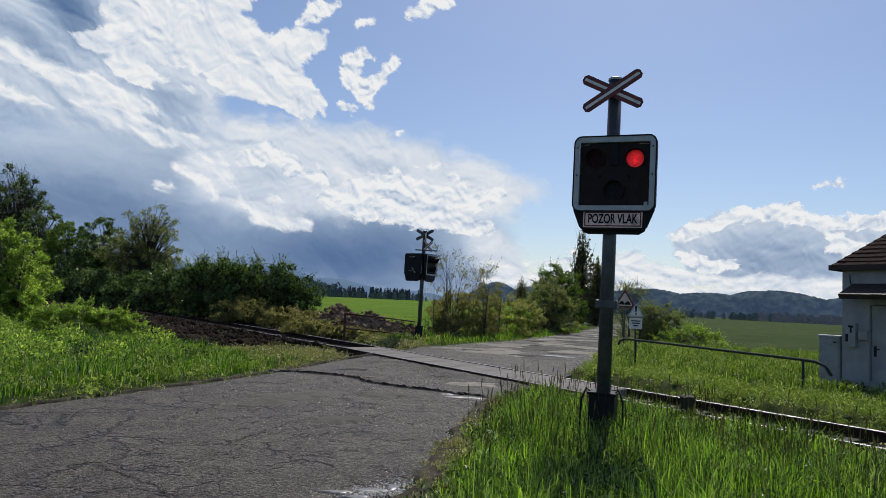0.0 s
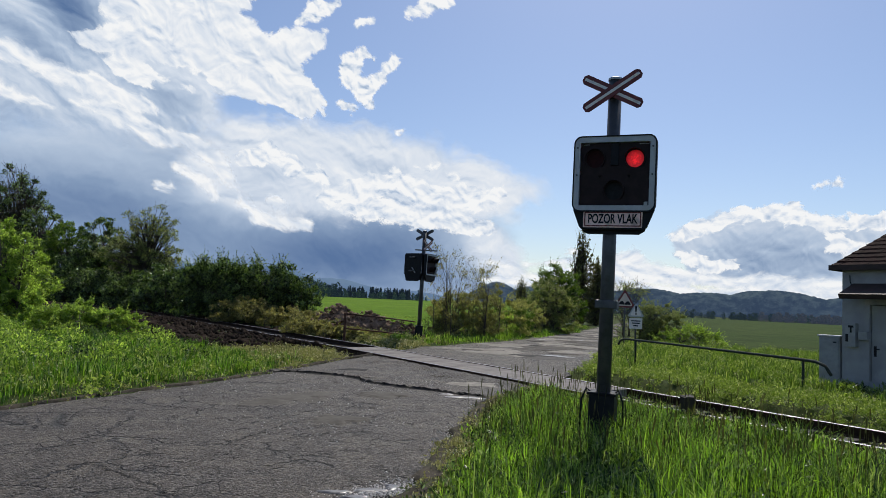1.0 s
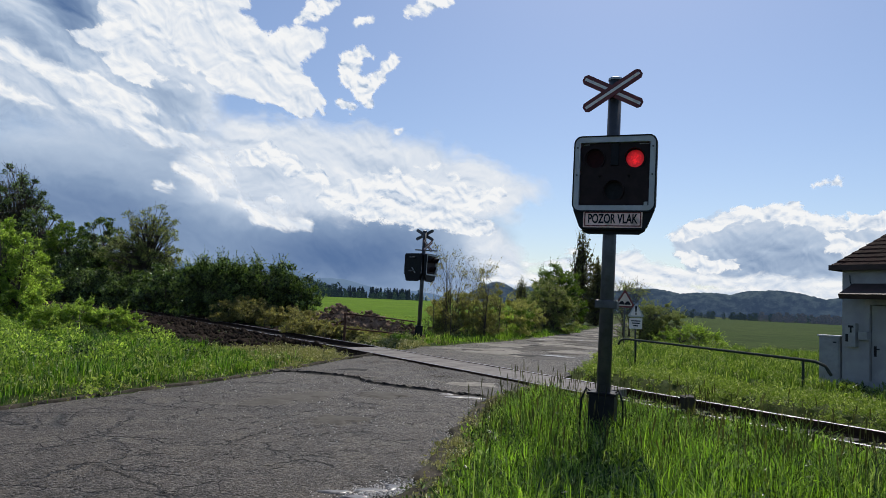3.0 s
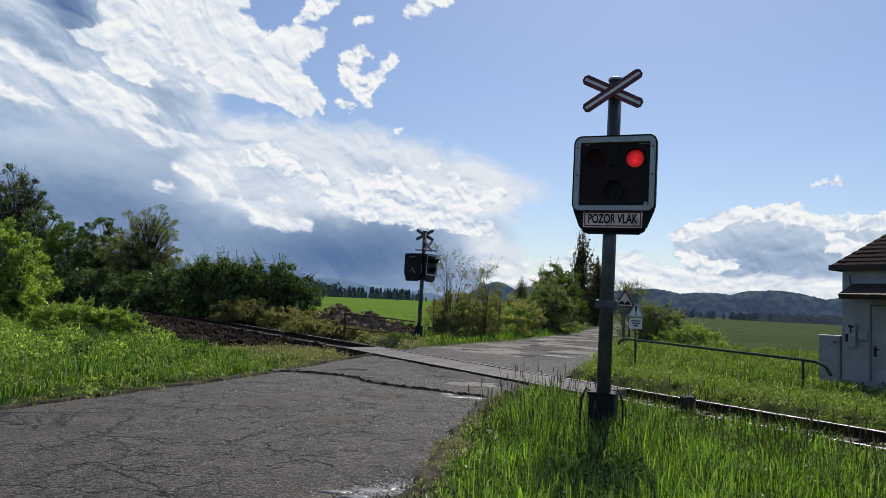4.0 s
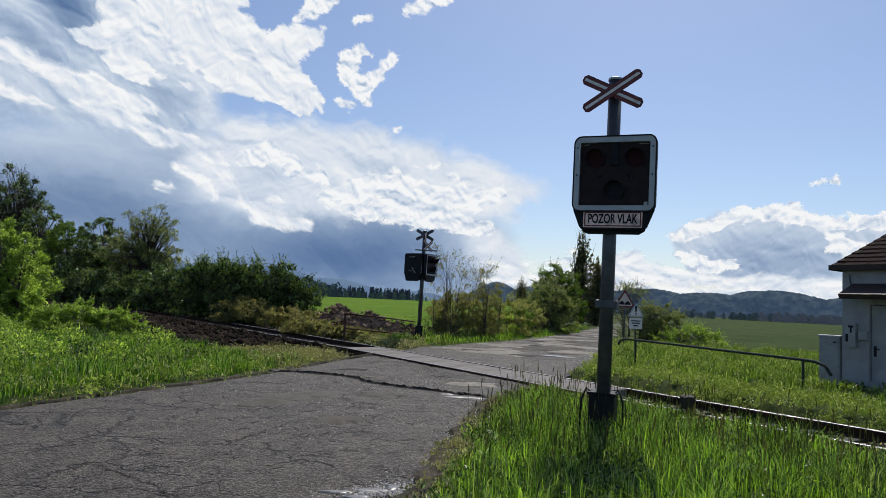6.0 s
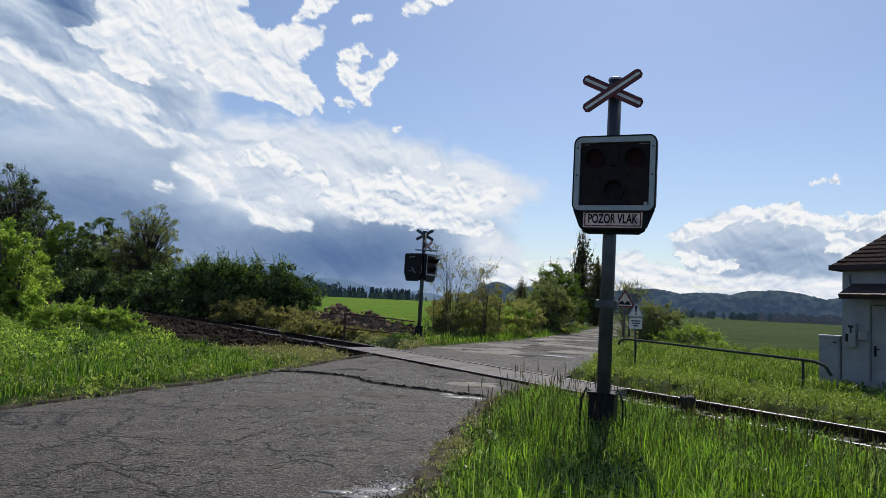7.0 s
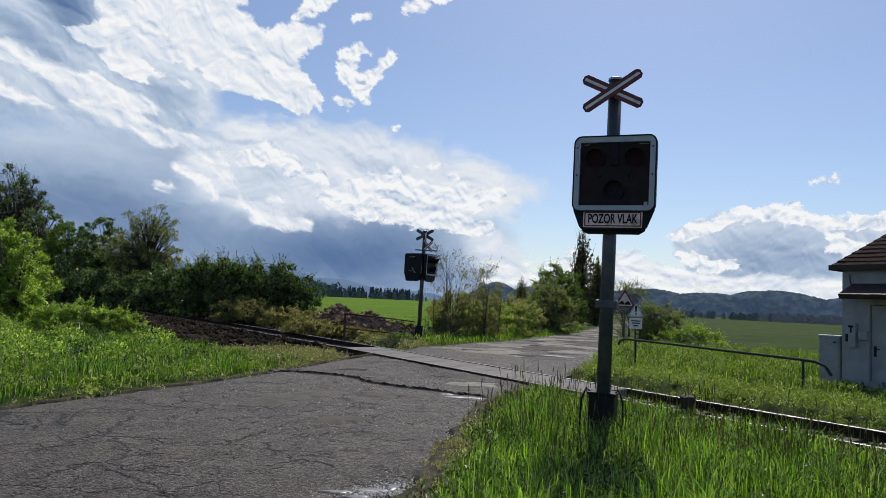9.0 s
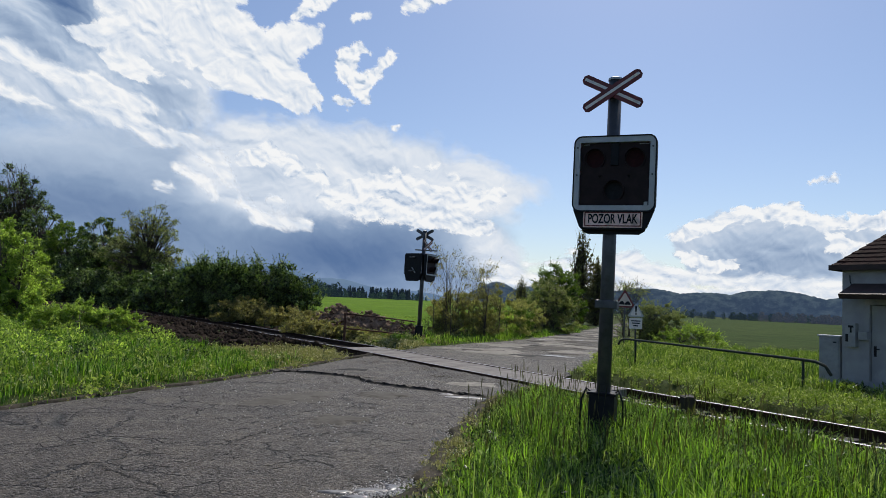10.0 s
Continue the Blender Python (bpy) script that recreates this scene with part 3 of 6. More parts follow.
def ground_height(x, y):
    gap = np.abs(track_gap(x, y))
    on_road = np.clip(np.minimum(x - left_edge(y), right_edge(y) - x) + 0.4, 0, 1)
    z = 0.04 + 0.05 * waves(x, y, 2.5) + 0.02 * waves(x, y, 0.6, 2)
    z = z * (1 - on_road) - 0.10 * on_road
    dip = np.clip((2.1 - gap) / 0.6, 0, 1)
    z = z * (1 - dip) - 0.34 * dip
    far = np.clip((np.hypot(x, y) - 60) / 100, 0, 1)
    return z * (1 - far) - 0.05 * far


axis = np.concatenate([-np.geomspace(40, 4400, 26)[::-1], np.linspace(-39, 39, 240), np.geomspace(40, 4400, 26)])
axis_y = np.concatenate([-np.geomspace(16, 4400, 14)[::-1], np.linspace(-15, 60, 230), np.geomspace(61, 4400, 30)])
ground = tagged(sheet("ground", axis, axis_y, ground_height, GROUND), "rough grassy ground running out to the fields", "ground", kind="structure")


def field(name, outline, material, label, z=0.10, rise=0.0):
    bm = bmesh.new()
    f = bm.faces.new([bm.verts.new((x, y, z + rise * max(0.0, y - 60))) for x, y in outline])
    got = bmesh.ops.extrude_face_region(bm, geom=[f])["geom"]
    bmesh.ops.translate(bm, vec=(0, 0, -0.25), verts=[v for v in got if isinstance(v, bmesh.types.BMVert)])
    bmesh.ops.recalc_face_normals(bm, faces=bm.faces)
    return tagged(part(name, bm, material), label, "field", kind="structure")


field("ground_field_bright", [(-8.5, 41), (0.5, 37), (5, 52), (11, 80), (30, 150), (70, 420), (-92, 420), (-33, 150), (-13, 60)], CROP_BRIGHT,
      "bright green field of young crop", rise=0.0075)
field("ground_field_dull", [(14.5, 49), (12.8, 34), (17, 25), (60, 17), (420, 420), (110, 470), (34, 100)], CROP_DULL,
      "wide dull green field beyond the railing")


# ---- road
def smooth_line(points, count):
    """Points at even steps along a bending line."""
    p = np.array(points, dtype=float)
    t = np.linspace(0, len(p) - 1, count)
    i = np.clip(t.astype(int), 0, len(p) - 2)
    f = (t - i)[:, None]
    g = lambda k: p[np.clip(i + k, 0, len(p) - 1)]
    a, b, c, d = g(-1), g(0), g(1), g(2)
    return 0.5 * (2 * b + (c - a) * f + (2 * a - 5 * b + 4 * c - d) * f ** 2 + (3 * b - a - 3 * c + d) * f ** 3)


def build_road():
    ys = np.concatenate([np.linspace(-12, 60, 300), np.geomspace(61, 188, 30)])
    cols = 48
    f = np.linspace(0, 1, cols)
    L, R = left_edge(ys), right_edge(ys)
    L = L + 0.10 * waves(L, ys, 0.5) + 0.06 * waves(L, ys, 0.14, 3)
    R = R + 0.12 * waves(R, ys, 0.5, 1) + 0.08 * waves(R, ys, 0.14, 4)
    X = L[:, None] * (1 - f) + R[:, None] * f
    Y = np.repeat(ys[:, None], cols, 1)
    gap = track_gap(X, Y)
    Z = 0.012 * waves(X, Y, 1.4) + 0.006 * waves(X, Y, 0.4, 5)
    edge = np.minimum(f, 1 - f)
    Z = Z - 0.05 * np.clip(1 - edge / 0.03, 0, 1)
    Z = np.where(np.abs(gap) < 0.92, -0.06, Z)
    v = np.stack([X.ravel(), Y.ravel(), Z.ravel()], 1)
    i = np.arange((len(ys) - 1) * (cols - 1))
    a = (i // (cols - 1)) * cols + i % (cols - 1)
    ob = soup("road", v, np.concatenate([np.stack([a, a + 1, a + cols + 1], 1), np.stack([a, a + cols + 1, a + cols], 1)]), ASPHALT)
    ob.data.polygons.foreach_set("use_smooth", np.ones(len(ob.data.polygons), dtype=bool))
    return tagged(ob, "old grey asphalt country road, cracked and patched", "road", kind="structure")


road = build_road()


# ---- railway
def build_track():
    track = tagged(empty("railway_track", Matrix.Identity(4)), "single railway track with polished rails across the road", "railway track", kind="structure")
    s_all = np.linspace(-22, 150, 230)
    # ballast bed
    bm = bmesh.new()
    rows = []
    for s in s_all:
        rows.append([bm.verts.new((*track_point(s, o), z + 0.02 * random.uniform(-1, 1)))
                     for o, z in ((-2.0, -0.40), (-1.35, -0.23), (-0.9, -0.20), (0, -0.20), (0.9, -0.20), (1.35, -0.23), (2.0, -0.40))])
    for a, b in zip(rows, rows[1:]):
        for i in range(6):
            bm.faces.new((a[i], b[i], b[i + 1], a[i + 1]))
    bmesh.ops.recalc_face_normals(bm, faces=bm.faces)
    part("ballast_bed", bm, BALLAST, track, "dark dirty stone ballast")
    for side in (-0.75, 0.75):
        section = [(-0.07, -0.15), (-0.07, -0.135), (-0.012, -0.115), (-0.012, -0.03), (-0.036, -0.022), (-0.036, 0.010),
                   (0.036, 0.010), (0.036, -0.022), (0.012, -0.03), (0.012, -0.115), (0.07, -0.135), (0.07, -0.15)]
        bm = bmesh.new()
        rows = [[bm.verts.new((*track_point(s, side + o), z + 0.01)) for o, z in section] for s in s_all]
        for a, b in zip(rows, rows[1:]):
            for i in range(len(section)):
                bm.faces.new((a[i], b[i], b[(i + 1) % 12], a[(i + 1) % 12]))
        bmesh.ops.recalc_face_normals(bm, faces=bm.faces)
        rail = part("rail", bm, RAIL_STEEL, track, "steel rail with rusty web")
        bm = bmesh.new()
        rows = [[bm.verts.new((*track_point(s, side + o), z)) for o, z in ((-0.034, 0.0215), (-0.02, 0.026), (0.02, 0.026), (0.034, 0.0215))] for s in s_all]
        for a, b in zip(rows, rows[1:]):
            for i in range(3):
                bm.faces.new((a[i], a[i + 1], b[i + 1], b[i]))
        part("rail_head", bm, RAIL_TOP, rail, "rail head polished bright by wheels")
    bm = box(0.24, 2.5, 0.16, bevel=0.015)
    sleeper = part("sleeper", bm, SLEEPER_WOOD, track)
    me = sleeper.data
    for k in range(110):
        s = -14 + 0.65 * k
        if 9.6 < s < 24.5:
            continue
        ob = sleeper if k == 0 else new("sleeper", me)
        ob.parent = track
        a, b = track_point(s), track_point(s + 0.1)
        ob.matrix_local = pose(a[0], a[1], -0.21 + random.uniform(-0.01, 0.01), 0, 0, math.degrees(math.atan2(b[1] - a[1], b[0] - a[0])) + random.uniform(-1, 1))
    return track


track = build_track()


def build_crossing():
    deck = tagged(empty("crossing_deck", Matrix.Identity(4)), "worn pale concrete slabs between the rails", "level crossing", kind="structure")
    for k in range(9):
        s = 10.6 + 1.2 * k
        bm = box(1.185, 1.30, 0.15, bevel=0.012)
        for v in bm.verts:
            v.co.z += random.uniform(-0.003, 0.003)
        a = track_point(s)
        part("slab", bm, CONCRETE, deck, m=pose(a[0], a[1], -0.058 + random.uniform(-0.006, 0.006), 0, 0, math.degrees(math.atan2(0.839, -0.544)) + random.uniform(-0.3, 0.3)))
    return deck


build_crossing()


# ---- wear on the road: a broken joint, shallow puddles, pale scuffed patches, dark holes
WET = surface("wet gritty asphalt", (0.06, 0.056, 0.05), (0.12, 0.112, 0.10), 0.36, 0, 9, 60, 0.5, 0.004, spec=1.0)
SCUFFED = surface("scuffed asphalt", (0.062, 0.055, 0.045), (0.110, 0.099, 0.083), 0.9, 0, 3, 60, 0.6, 0.006, (0.04, 0.033, 0.027), 3, spec=0.2)
PALE_PATCH = surface("pale scuffed asphalt", (0.17, 0.153, 0.125), (0.30, 0.275, 0.235), 0.9, 0, 3, 60, 0.6, 0.006, (0.06, 0.056, 0.052), 3, spec=0.2)
# black for seams and spots, and for the raised lip's painted shadow
TAR_SHADOW = surface("black tar, mud and painted shadow", (0.012, 0.011, 0.010), (0.03, 0.027, 0.024), 0.85, 0, 6, 60, 0.6, 0.006, spec=0.2)
DIRT = surface("trodden verge dirt", (0.035, 0.03, 0.022), (0.10, 0.085, 0.066), 0.95, 0, 4, 30, 0.9, 0.02, (0.06, 0.07, 0.03), 2.5, spec=0.1)


def road_height(x, y):
    return 0.012 * waves(x, y, 1.4) + 0.006 * waves(x, y, 0.4, 5)


def road_patch(name, x, y, rx, ry, turn, material, seed, lift=0.006):
    """A flat ragged spot that follows the road."""
    rng = np.random.default_rng(seed)
    ph = rng.uniform(0, 6.28, 5)
    rings, sides = 4, 40
    v = [(x, y)]
    for k in range(1, rings + 1):
        for j in range(sides):
            a = 2 * math.pi * j / sides
            r = (1 + 0.22 * math.sin(2 * a + ph[0]) + 0.18 * math.sin(3 * a + ph[1]) + 0.14 * math.sin(5 * a + ph[2]) + 0.10 * math.sin(9 * a + ph[3]) + 0.07 * math.sin(15 * a + ph[4])) * k / rings
            u, w = rx * r * math.cos(a), ry * r * math.sin(a)
            c, s = math.cos(radians(turn)), math.sin(radians(turn))
            v.append((x + u * c - w * s, y + u * s + w * c))
    v = np.array(v)
    z = road_height(v[:, 0], v[:, 1]) + lift
    z[-sides:] -= lift + 0.004
    t = [(0, 1 + j, 1 + (j + 1) % sides) for j in range(sides)]
    for k in range(rings - 1):
        for j in range(sides):
            a, b, c, d = 1 + k * sides + j, 1 + k * sides + (j + 1) % sides, 1 + (k + 1) * sides + j, 1 + (k + 1) * sides + (j + 1) % sides
            t += [(a, c, d), (a, d, b)]
    ob = soup(name, np.column_stack([v, z]), t, material)
    ob.parent = road
    return ob


for k, (name, x, y, rx, ry, material) in enumerate((
        ("scuffed_patch", -2.08, 11.26, 0.54, 0.52, SCUFFED),
        ("scuffed_patch", -2.53, 10.54, 0.38, 0.40, SCUFFED),
        ("pale_patch", 0.77, 14.25, 0.46, 0.52, PALE_PATCH),
        ("puddle", 0.45, 12.05, 0.30, 0.10, WET),
        ("puddle", 0.20, 12.35, 0.14, 0.07, WET),
        ("puddle", -1.95, 15.8, 0.15, 0.07, WET),
        ("puddle", 6.1, 36.2, 1.3, 0.9, WET),
        ("puddle", 3.9, 23.6, 0.6, 0.4, WET),
        ("pale_patch", 2.09, 24.79, 1.20, 1.29, PALE_PATCH),
        ("pale_patch", 5.87, 31.08, 1.26, 2.06, PALE_PATCH),
        # a hole in the road, its dark painted as a flat spot
        ("dark_spot", -1.88, 15.88, 0.36, 0.20, TAR_SHADOW),
        ("dark_patch", 3.10, 23.33, 0.9, 0.45, TAR_SHADOW),
        ("puddle", -0.78, 5.86, 0.12, 0.05, WET),
        ("puddle", -0.52, 5.98, 0.13, 0.06, WET),
        ("puddle", -0.33, 6.12, 0.08, 0.07, WET),
        ("puddle", -0.60, 5.74, 0.15, 0.05, WET),
        ("pale_patch", 2.87, 28.69, 0.93, 1.29, PALE_PATCH),
        ("scuffed_patch", -1.27, 9.39, 0.45, 0.31, SCUFFED),
        ("scuffed_patch", -0.87, 11.92, 0.48, 0.36, SCUFFED),
        ("dark_spot", -0.35, 13.41, 0.13, 0.12, TAR_SHADOW),
)):
    road_patch(name, x, y, rx, ry, 0, material, 100 + k, 0.006 + 0.0006 * k)


PATCH_DARK = surface("darker mended asphalt", (0.030, 0.026, 0.022), (0.05, 0.044, 0.037), 0.8, 0, 3, 60, 0.6, 0.006, spec=0.3)


def scattered_patches():
    rng = np.random.default_rng(5)
    for k in range(80):
        y = 19.5 + 42 * rng.uniform() ** 1.1
        if abs(float(track_gap((left_edge(y) + right_edge(y)) / 2, y))) < 2.8:
            continue
        x = float(left_edge(y) + (right_edge(y) - left_edge(y)) * rng.uniform(0.12, 0.88))
        if abs(float(track_gap(x, y))) < 1.6:
            continue
        name, material = (("pale_patch", PALE_PATCH), ("pale_patch", PALE_PATCH), ("dark_patch", PATCH_DARK), ("scuffed_patch", SCUFFED))[k % 4]
        rx = rng.uniform(0.4, 1.5)
        road_patch(name, x, y, rx, rx * rng.uniform(0.2, 0.55), rng.uniform(-25, 10), material, 200 + k, 0.012 + 0.0004 * k)


scattered_patches()


def broken_joint(line, width, seed):
    """A ragged open seam across the road."""
    rng = np.random.default_rng(seed)
    p = smooth_line(line, 90)
    p = p + rng.normal(size=p.shape) * 0.014 + 0.05 * np.stack([waves(p[:, 0], p[:, 1], 0.13, seed), waves(p[:, 1], p[:, 0], 0.11, seed + 1)], 1)
    w = width * rng.uniform(0.15, 1.6, len(p))[:, None]
    d = np.gradient(p, axis=0)
    d /= np.linalg.norm(d, axis=1)[:, None]
    n = np.stack([-d[:, 1], d[:, 0]], 1)
    v = np.concatenate([p - n * w, p + n * w])
    v = np.column_stack([v, road_height(v[:, 0], v[:, 1]) + 0.0045])
    i = np.arange(len(p) - 1)
    m = len(p)
    ob = soup("joint", v, np.concatenate([np.stack([i, i + 1, i + m + 1], 1), np.stack([i, i + m + 1, i + m], 1)]), TAR_SHADOW)
    ob.parent = road




def raised_lip(line, height, seed):
    """The broken edge of a raised strip of asphalt across the road: a ragged step and the slope behind it."""
    rng = np.random.default_rng(seed)
    p = smooth_line(line, 130)
    p = p + rng.normal(size=p.shape) * 0.018 + 0.06 * np.stack([waves(p[:, 0], p[:, 1], 0.13, seed), waves(p[:, 1], p[:, 0], 0.11, seed + 1)], 1)
    n = np.tile(np.array([[0.5, 0.866]]), (len(p), 1))
    h = height * rng.uniform(0.45, 1.2, len(p)) * np.sin(np.linspace(0.12, 3.0, len(p))) ** 0.3
    z = road_height(p[:, 0], p[:, 1])
    rows = [(p - n * 0.16, z - 0.004), (p - n * 0.02, z + 0.004), (p, z + h), (p + n * 0.12, z + h * 0.95), (p + n * 0.75, z - 0.01)]
    v = np.concatenate([np.column_stack([q, hz]) for q, hz in rows])
    m = len(p)

    def strips(*which):
        i = np.concatenate([np.arange(m - 1) + k * m for k in which])
        return np.concatenate([np.stack([i, i + 1, i + m + 1], 1), np.stack([i, i + m + 1, i + m], 1)])

    # the step and the strip at its foot are black: its shadow, painted
    step_face, slope = soup("joint", v, strips(0, 1), TAR_SHADOW), soup("asphalt_lip", v, strips(2, 3), ASPHALT)
    for ob in (step_face, slope):
        ob.parent = road


raised_lip([(-3.59, 14.76), (-2.77, 14.81), (-1.76, 14.38), (-1.23, 13.60), (-0.44, 13.02), (0.29, 12.57), (0.95, 12.29)], 0.05, 3)
broken_joint([(-2.15, 7.57), (-2.05, 8.08), (-1.88, 8.79), (-1.70, 9.26), (-1.31, 9.70)], 0.012, 4)
broken_joint([(-2.92, 7.10), (-2.62, 6.79), (-2.35, 6.80), (-2.09, 7.00), (-1.94, 7.47)], 0.008, 5)
broken_joint([(-3.24, 6.53), (-2.86, 6.28), (-2.56, 6.04), (-2.22, 5.79), (-2.04, 5.56)], 0.008, 6)
broken_joint([(-1.70, 7.99), (-1.42, 8.17), (-1.14, 8.49), (-0.85, 8.38)], 0.012, 7)
broken_joint([(-1.52, 22.23), (-0.23, 19.71), (0.81, 17.85), (1.68, 16.46), (2.56, 15.00)], 0.03, 8)


def dirt_strip(name, edge, sign, wide, y0, y1, seed):
    ys = np.linspace(y0, y1, 160)
    cols = 7
    f = np.linspace(0, 1, cols)
    inner = edge(ys) - sign * (0.07 + 0.12 * waves(ys, ys * 0.3, 0.35, seed))
    outer = edge(ys) + sign * wide * (0.8 + 0.4 * waves(ys, ys, 0.5, seed + 2))
    X = inner[:, None] * (1 - f) + outer[:, None] * f
    Y = np.repeat(ys[:, None], cols, 1)
    Z = np.maximum(ground_height(X, Y), 0.0) + 0.02 + 0.012 * waves(X, Y, 0.1, seed)
    Z[:, 0], Z[:, -1] = -0.03, -0.12
    v = np.stack([X.ravel(), Y.ravel(), Z.ravel()], 1)
    i = np.arange(159 * (cols - 1))
    a = (i // (cols - 1)) * cols + i % (cols - 1)
    ob = soup(name, v, np.concatenate([np.stack([a, a + 1, a + cols + 1], 1), np.stack([a, a + cols + 1, a + cols], 1)]), DIRT)
    return tagged(ob, "brown dirt and dry litter along the road edge", "ground", kind="structure")


dirt_strip("ground_dirt_right", right_edge, 1, 0.22, 3.0, 14.2, 1)
dirt_strip("ground_dirt_left", left_edge, -1, 0.05, 4.0, 21.0, 2)
dirt_strip("ground_dirt_far", right_edge, 1, 0.5, 20.5, 40, 3)


def spoil_bank(name, s0, s1, inner, outer, height, seed):
    """Dark dug soil heaped along the track."""
    ss = np.linspace(s0, s1, int((s1 - s0) * 7))
    f = np.linspace(0, 1, 14)
    rows = []
    for s in ss:
        for g in f:
            x, y = track_point(s, inner + (outer - inner) * g)
            rows.append((x, y, 0))
    v = np.array(rows)
    g = np.tile(f, len(ss))
    v[:, 2] = -0.28 + (0.30 + height) * np.sin(np.pi * g) ** 0.6 * (0.75 + 0.35 * waves(v[:, 0], v[:, 1], 0.5, seed)) + 0.07 * waves(v[:, 0], v[:, 1], 0.09, seed + 1)
    n = len(f)
    i = np.arange((len(ss) - 1) * (n - 1))
    a = (i // (n - 1)) * n + i % (n - 1)
    ob = soup(name, v, np.concatenate([np.stack([a, a + 1, a + n + 1], 1), np.stack([a, a + n + 1, a + n], 1)]), SOIL_DARK)
    return tagged(ob, "dark dug soil heaped beside the track", "ground", kind="structure")


spoil_bank("ground_spoil_near", 19.5, 75, -7.4, -1.3, 0.17, 1)
spoil_bank("ground_spoil_far", 31, 90, 1.15, 3.4, 0.05, 2)


def pebbles(name, count, spots, low, high, seed, material, label):
    rng = np.random.default_rng(seed)
    cube = np.array([(0, 0, 1), (1, 0, 0), (0, 1, 0), (-1, 0, 0), (0, -1, 0), (0, 0, -0.6)], dtype=float)
    tri = np.array([(0, 1, 2), (0, 2, 3), (0, 3, 4), (0, 4, 1), (5, 2, 1), (5, 3, 2), (5, 4, 3), (5, 1, 4)])
    k = rng.integers(0, len(spots), count)
    sp = np.array(spots)[k]
    x, y = sp[:, 0] + rng.normal(size=count) * sp[:, 2], sp[:, 1] + rng.normal(size=count) * sp[:, 3]
    size = rng.uniform(low, high, count)
    v = cube[None] * rng.uniform(0.6, 1.3, (count, 6, 3)) * size[:, None, None]
    v[..., 2] *= 0.7
    v = v + np.stack([x, y, np.maximum(ground_height(x, y), -0.005) + size * 0.25], 1)[:, None]
    t = tri[None] + np.arange(count)[:, None, None] * 6
    return tagged(soup(name, v.reshape(-1, 3), t.reshape(-1, 3), material), label, "gravel", kind="stuff")


# stone colour raised: the glare of wet gravel is painted into it
STONE = surface("gravel stone paled for wet glare", (0.30, 0.28, 0.26), (0.58, 0.55, 0.52), 0.7, 0, 20, 60, 0.3, 0.003)
pebbles("loose_gravel", 1800, [(-0.62, 5.85, 0.16, 0.08), (-0.36, 6.05, 0.12, 0.10), (-0.50, 5.95, 0.14, 0.10), (-0.30, 6.2, 0.1, 0.14), (-0.68, 5.7, 0.16, 0.12), (0.2, 8.2, 0.1, 0.6), (0.6, 11, 0.15, 0.8), (0.95, 12.4, 0.2, 0.3), (4.8, 21.5, 0.4, 0.6)],
        0.005, 0.017, 81, STONE, "loose gravel at the road edge, wet glare painted pale")


pebbles("crossing_gravel", 3000, [(*track_point(s, o), 0.35, 0.3) for s in (11.5, 13, 14.5, 16, 17.5, 19, 20.5) for o in (-1.3, -2.1)], 0.005, 0.014, 84, DIRT, "dark loose gravel beside the crossing rail")
pebbles("road_grit", 2600, [(-1.0, 13.6, 1.2, 0.6), (-2.6, 14.6, 0.8, 0.4), (0.2, 12.6, 0.5, 0.3), (-3.0, 11.0, 1.2, 1.2), (-1.5, 9.5, 1.0, 1.0)], 0.005, 0.013, 85, STONE, "small pale grit on the road")


def soil_clods():
    """Dark clods strewn over the dug strip."""
    rng = np.random.default_rng(95)
    k = 2600
    s, off = rng.uniform(20, 46, k), rng.uniform(-7.0, -1.5, k)
    c = track_centre(s) + off
    x, y = -0.544 * s + 0.839 * c, 0.839 * s + 0.544 * c
    ok = x > -0.455 * y
    x, y = x[ok], y[ok]
    k = len(x)
    ball = np.array([(0, 0, 1), (1, 0, 0.1), (0.3, 1, 0), (-0.8, 0.6, 0.2), (-0.8, -0.6, 0), (0.3, -1, 0.2), (0, 0, -0.7)])
    tri = np.array([(0, i, 1 + i % 5) for i in range(1, 6)] + [(6, 1 + i % 5, i) for i in range(1, 6)])
    size = rng.uniform(0.04, 0.19, k) ** 1.2
    v = ball[None] * rng.uniform(0.6, 1.35, (k, 7, 3)) * size[:, None, None] + np.stack([x, y, np.full(k, 0.10)], 1)[:, None]
    ob = soup("soil_clod", v.reshape(-1, 3), (tri[None] + np.arange(k)[:, None, None] * 7).reshape(-1, 3), SOIL_DARK)
    tagged(ob, "dark clods of dug soil beside the track", "soil", kind="stuff")


soil_clods()


def track_stones():
    rng = np.random.default_rng(82)
    spots = []
    for s in np.arange(-12, 60, 0.5):
        if 9.0 < s < 25:
            continue
        for off in (-1.3, -0.3, 0.3, 1.2, 1.5):
            spots.append((*track_point(s, off), 0.25, 0.25))
    k = len(spots) * 26
    sp = np.array(spots)[rng.integers(0, len(spots), k)]
    x, y = sp[:, 0] + rng.normal(size=k) * 0.22, sp[:, 1] + rng.normal(size=k) * 0.22
    cube = np.array([(0, 0, 1), (1, 0, 0), (0, 1, 0), (-1, 0, 0), (0, -1, 0)], dtype=float)
    tri = np.array([(0, 1, 2), (0, 2, 3), (0, 3, 4), (0, 4, 1)])
    size = rng.uniform(0.02, 0.05, k)
    v = cube[None] * rng.uniform(0.6, 1.3, (k, 5, 3)) * size[:, None, None] + np.stack([x, y, np.full(k, -0.20)], 1)[:, None]
    ob = soup("ballast_stone", v.reshape(-1, 3), (tri[None] + np.arange(k)[:, None, None] * 5).reshape(-1, 3), BALLAST)
    tagged(ob, "dark broken track ballast stone", "ballast", kind="stuff")


track_stones()


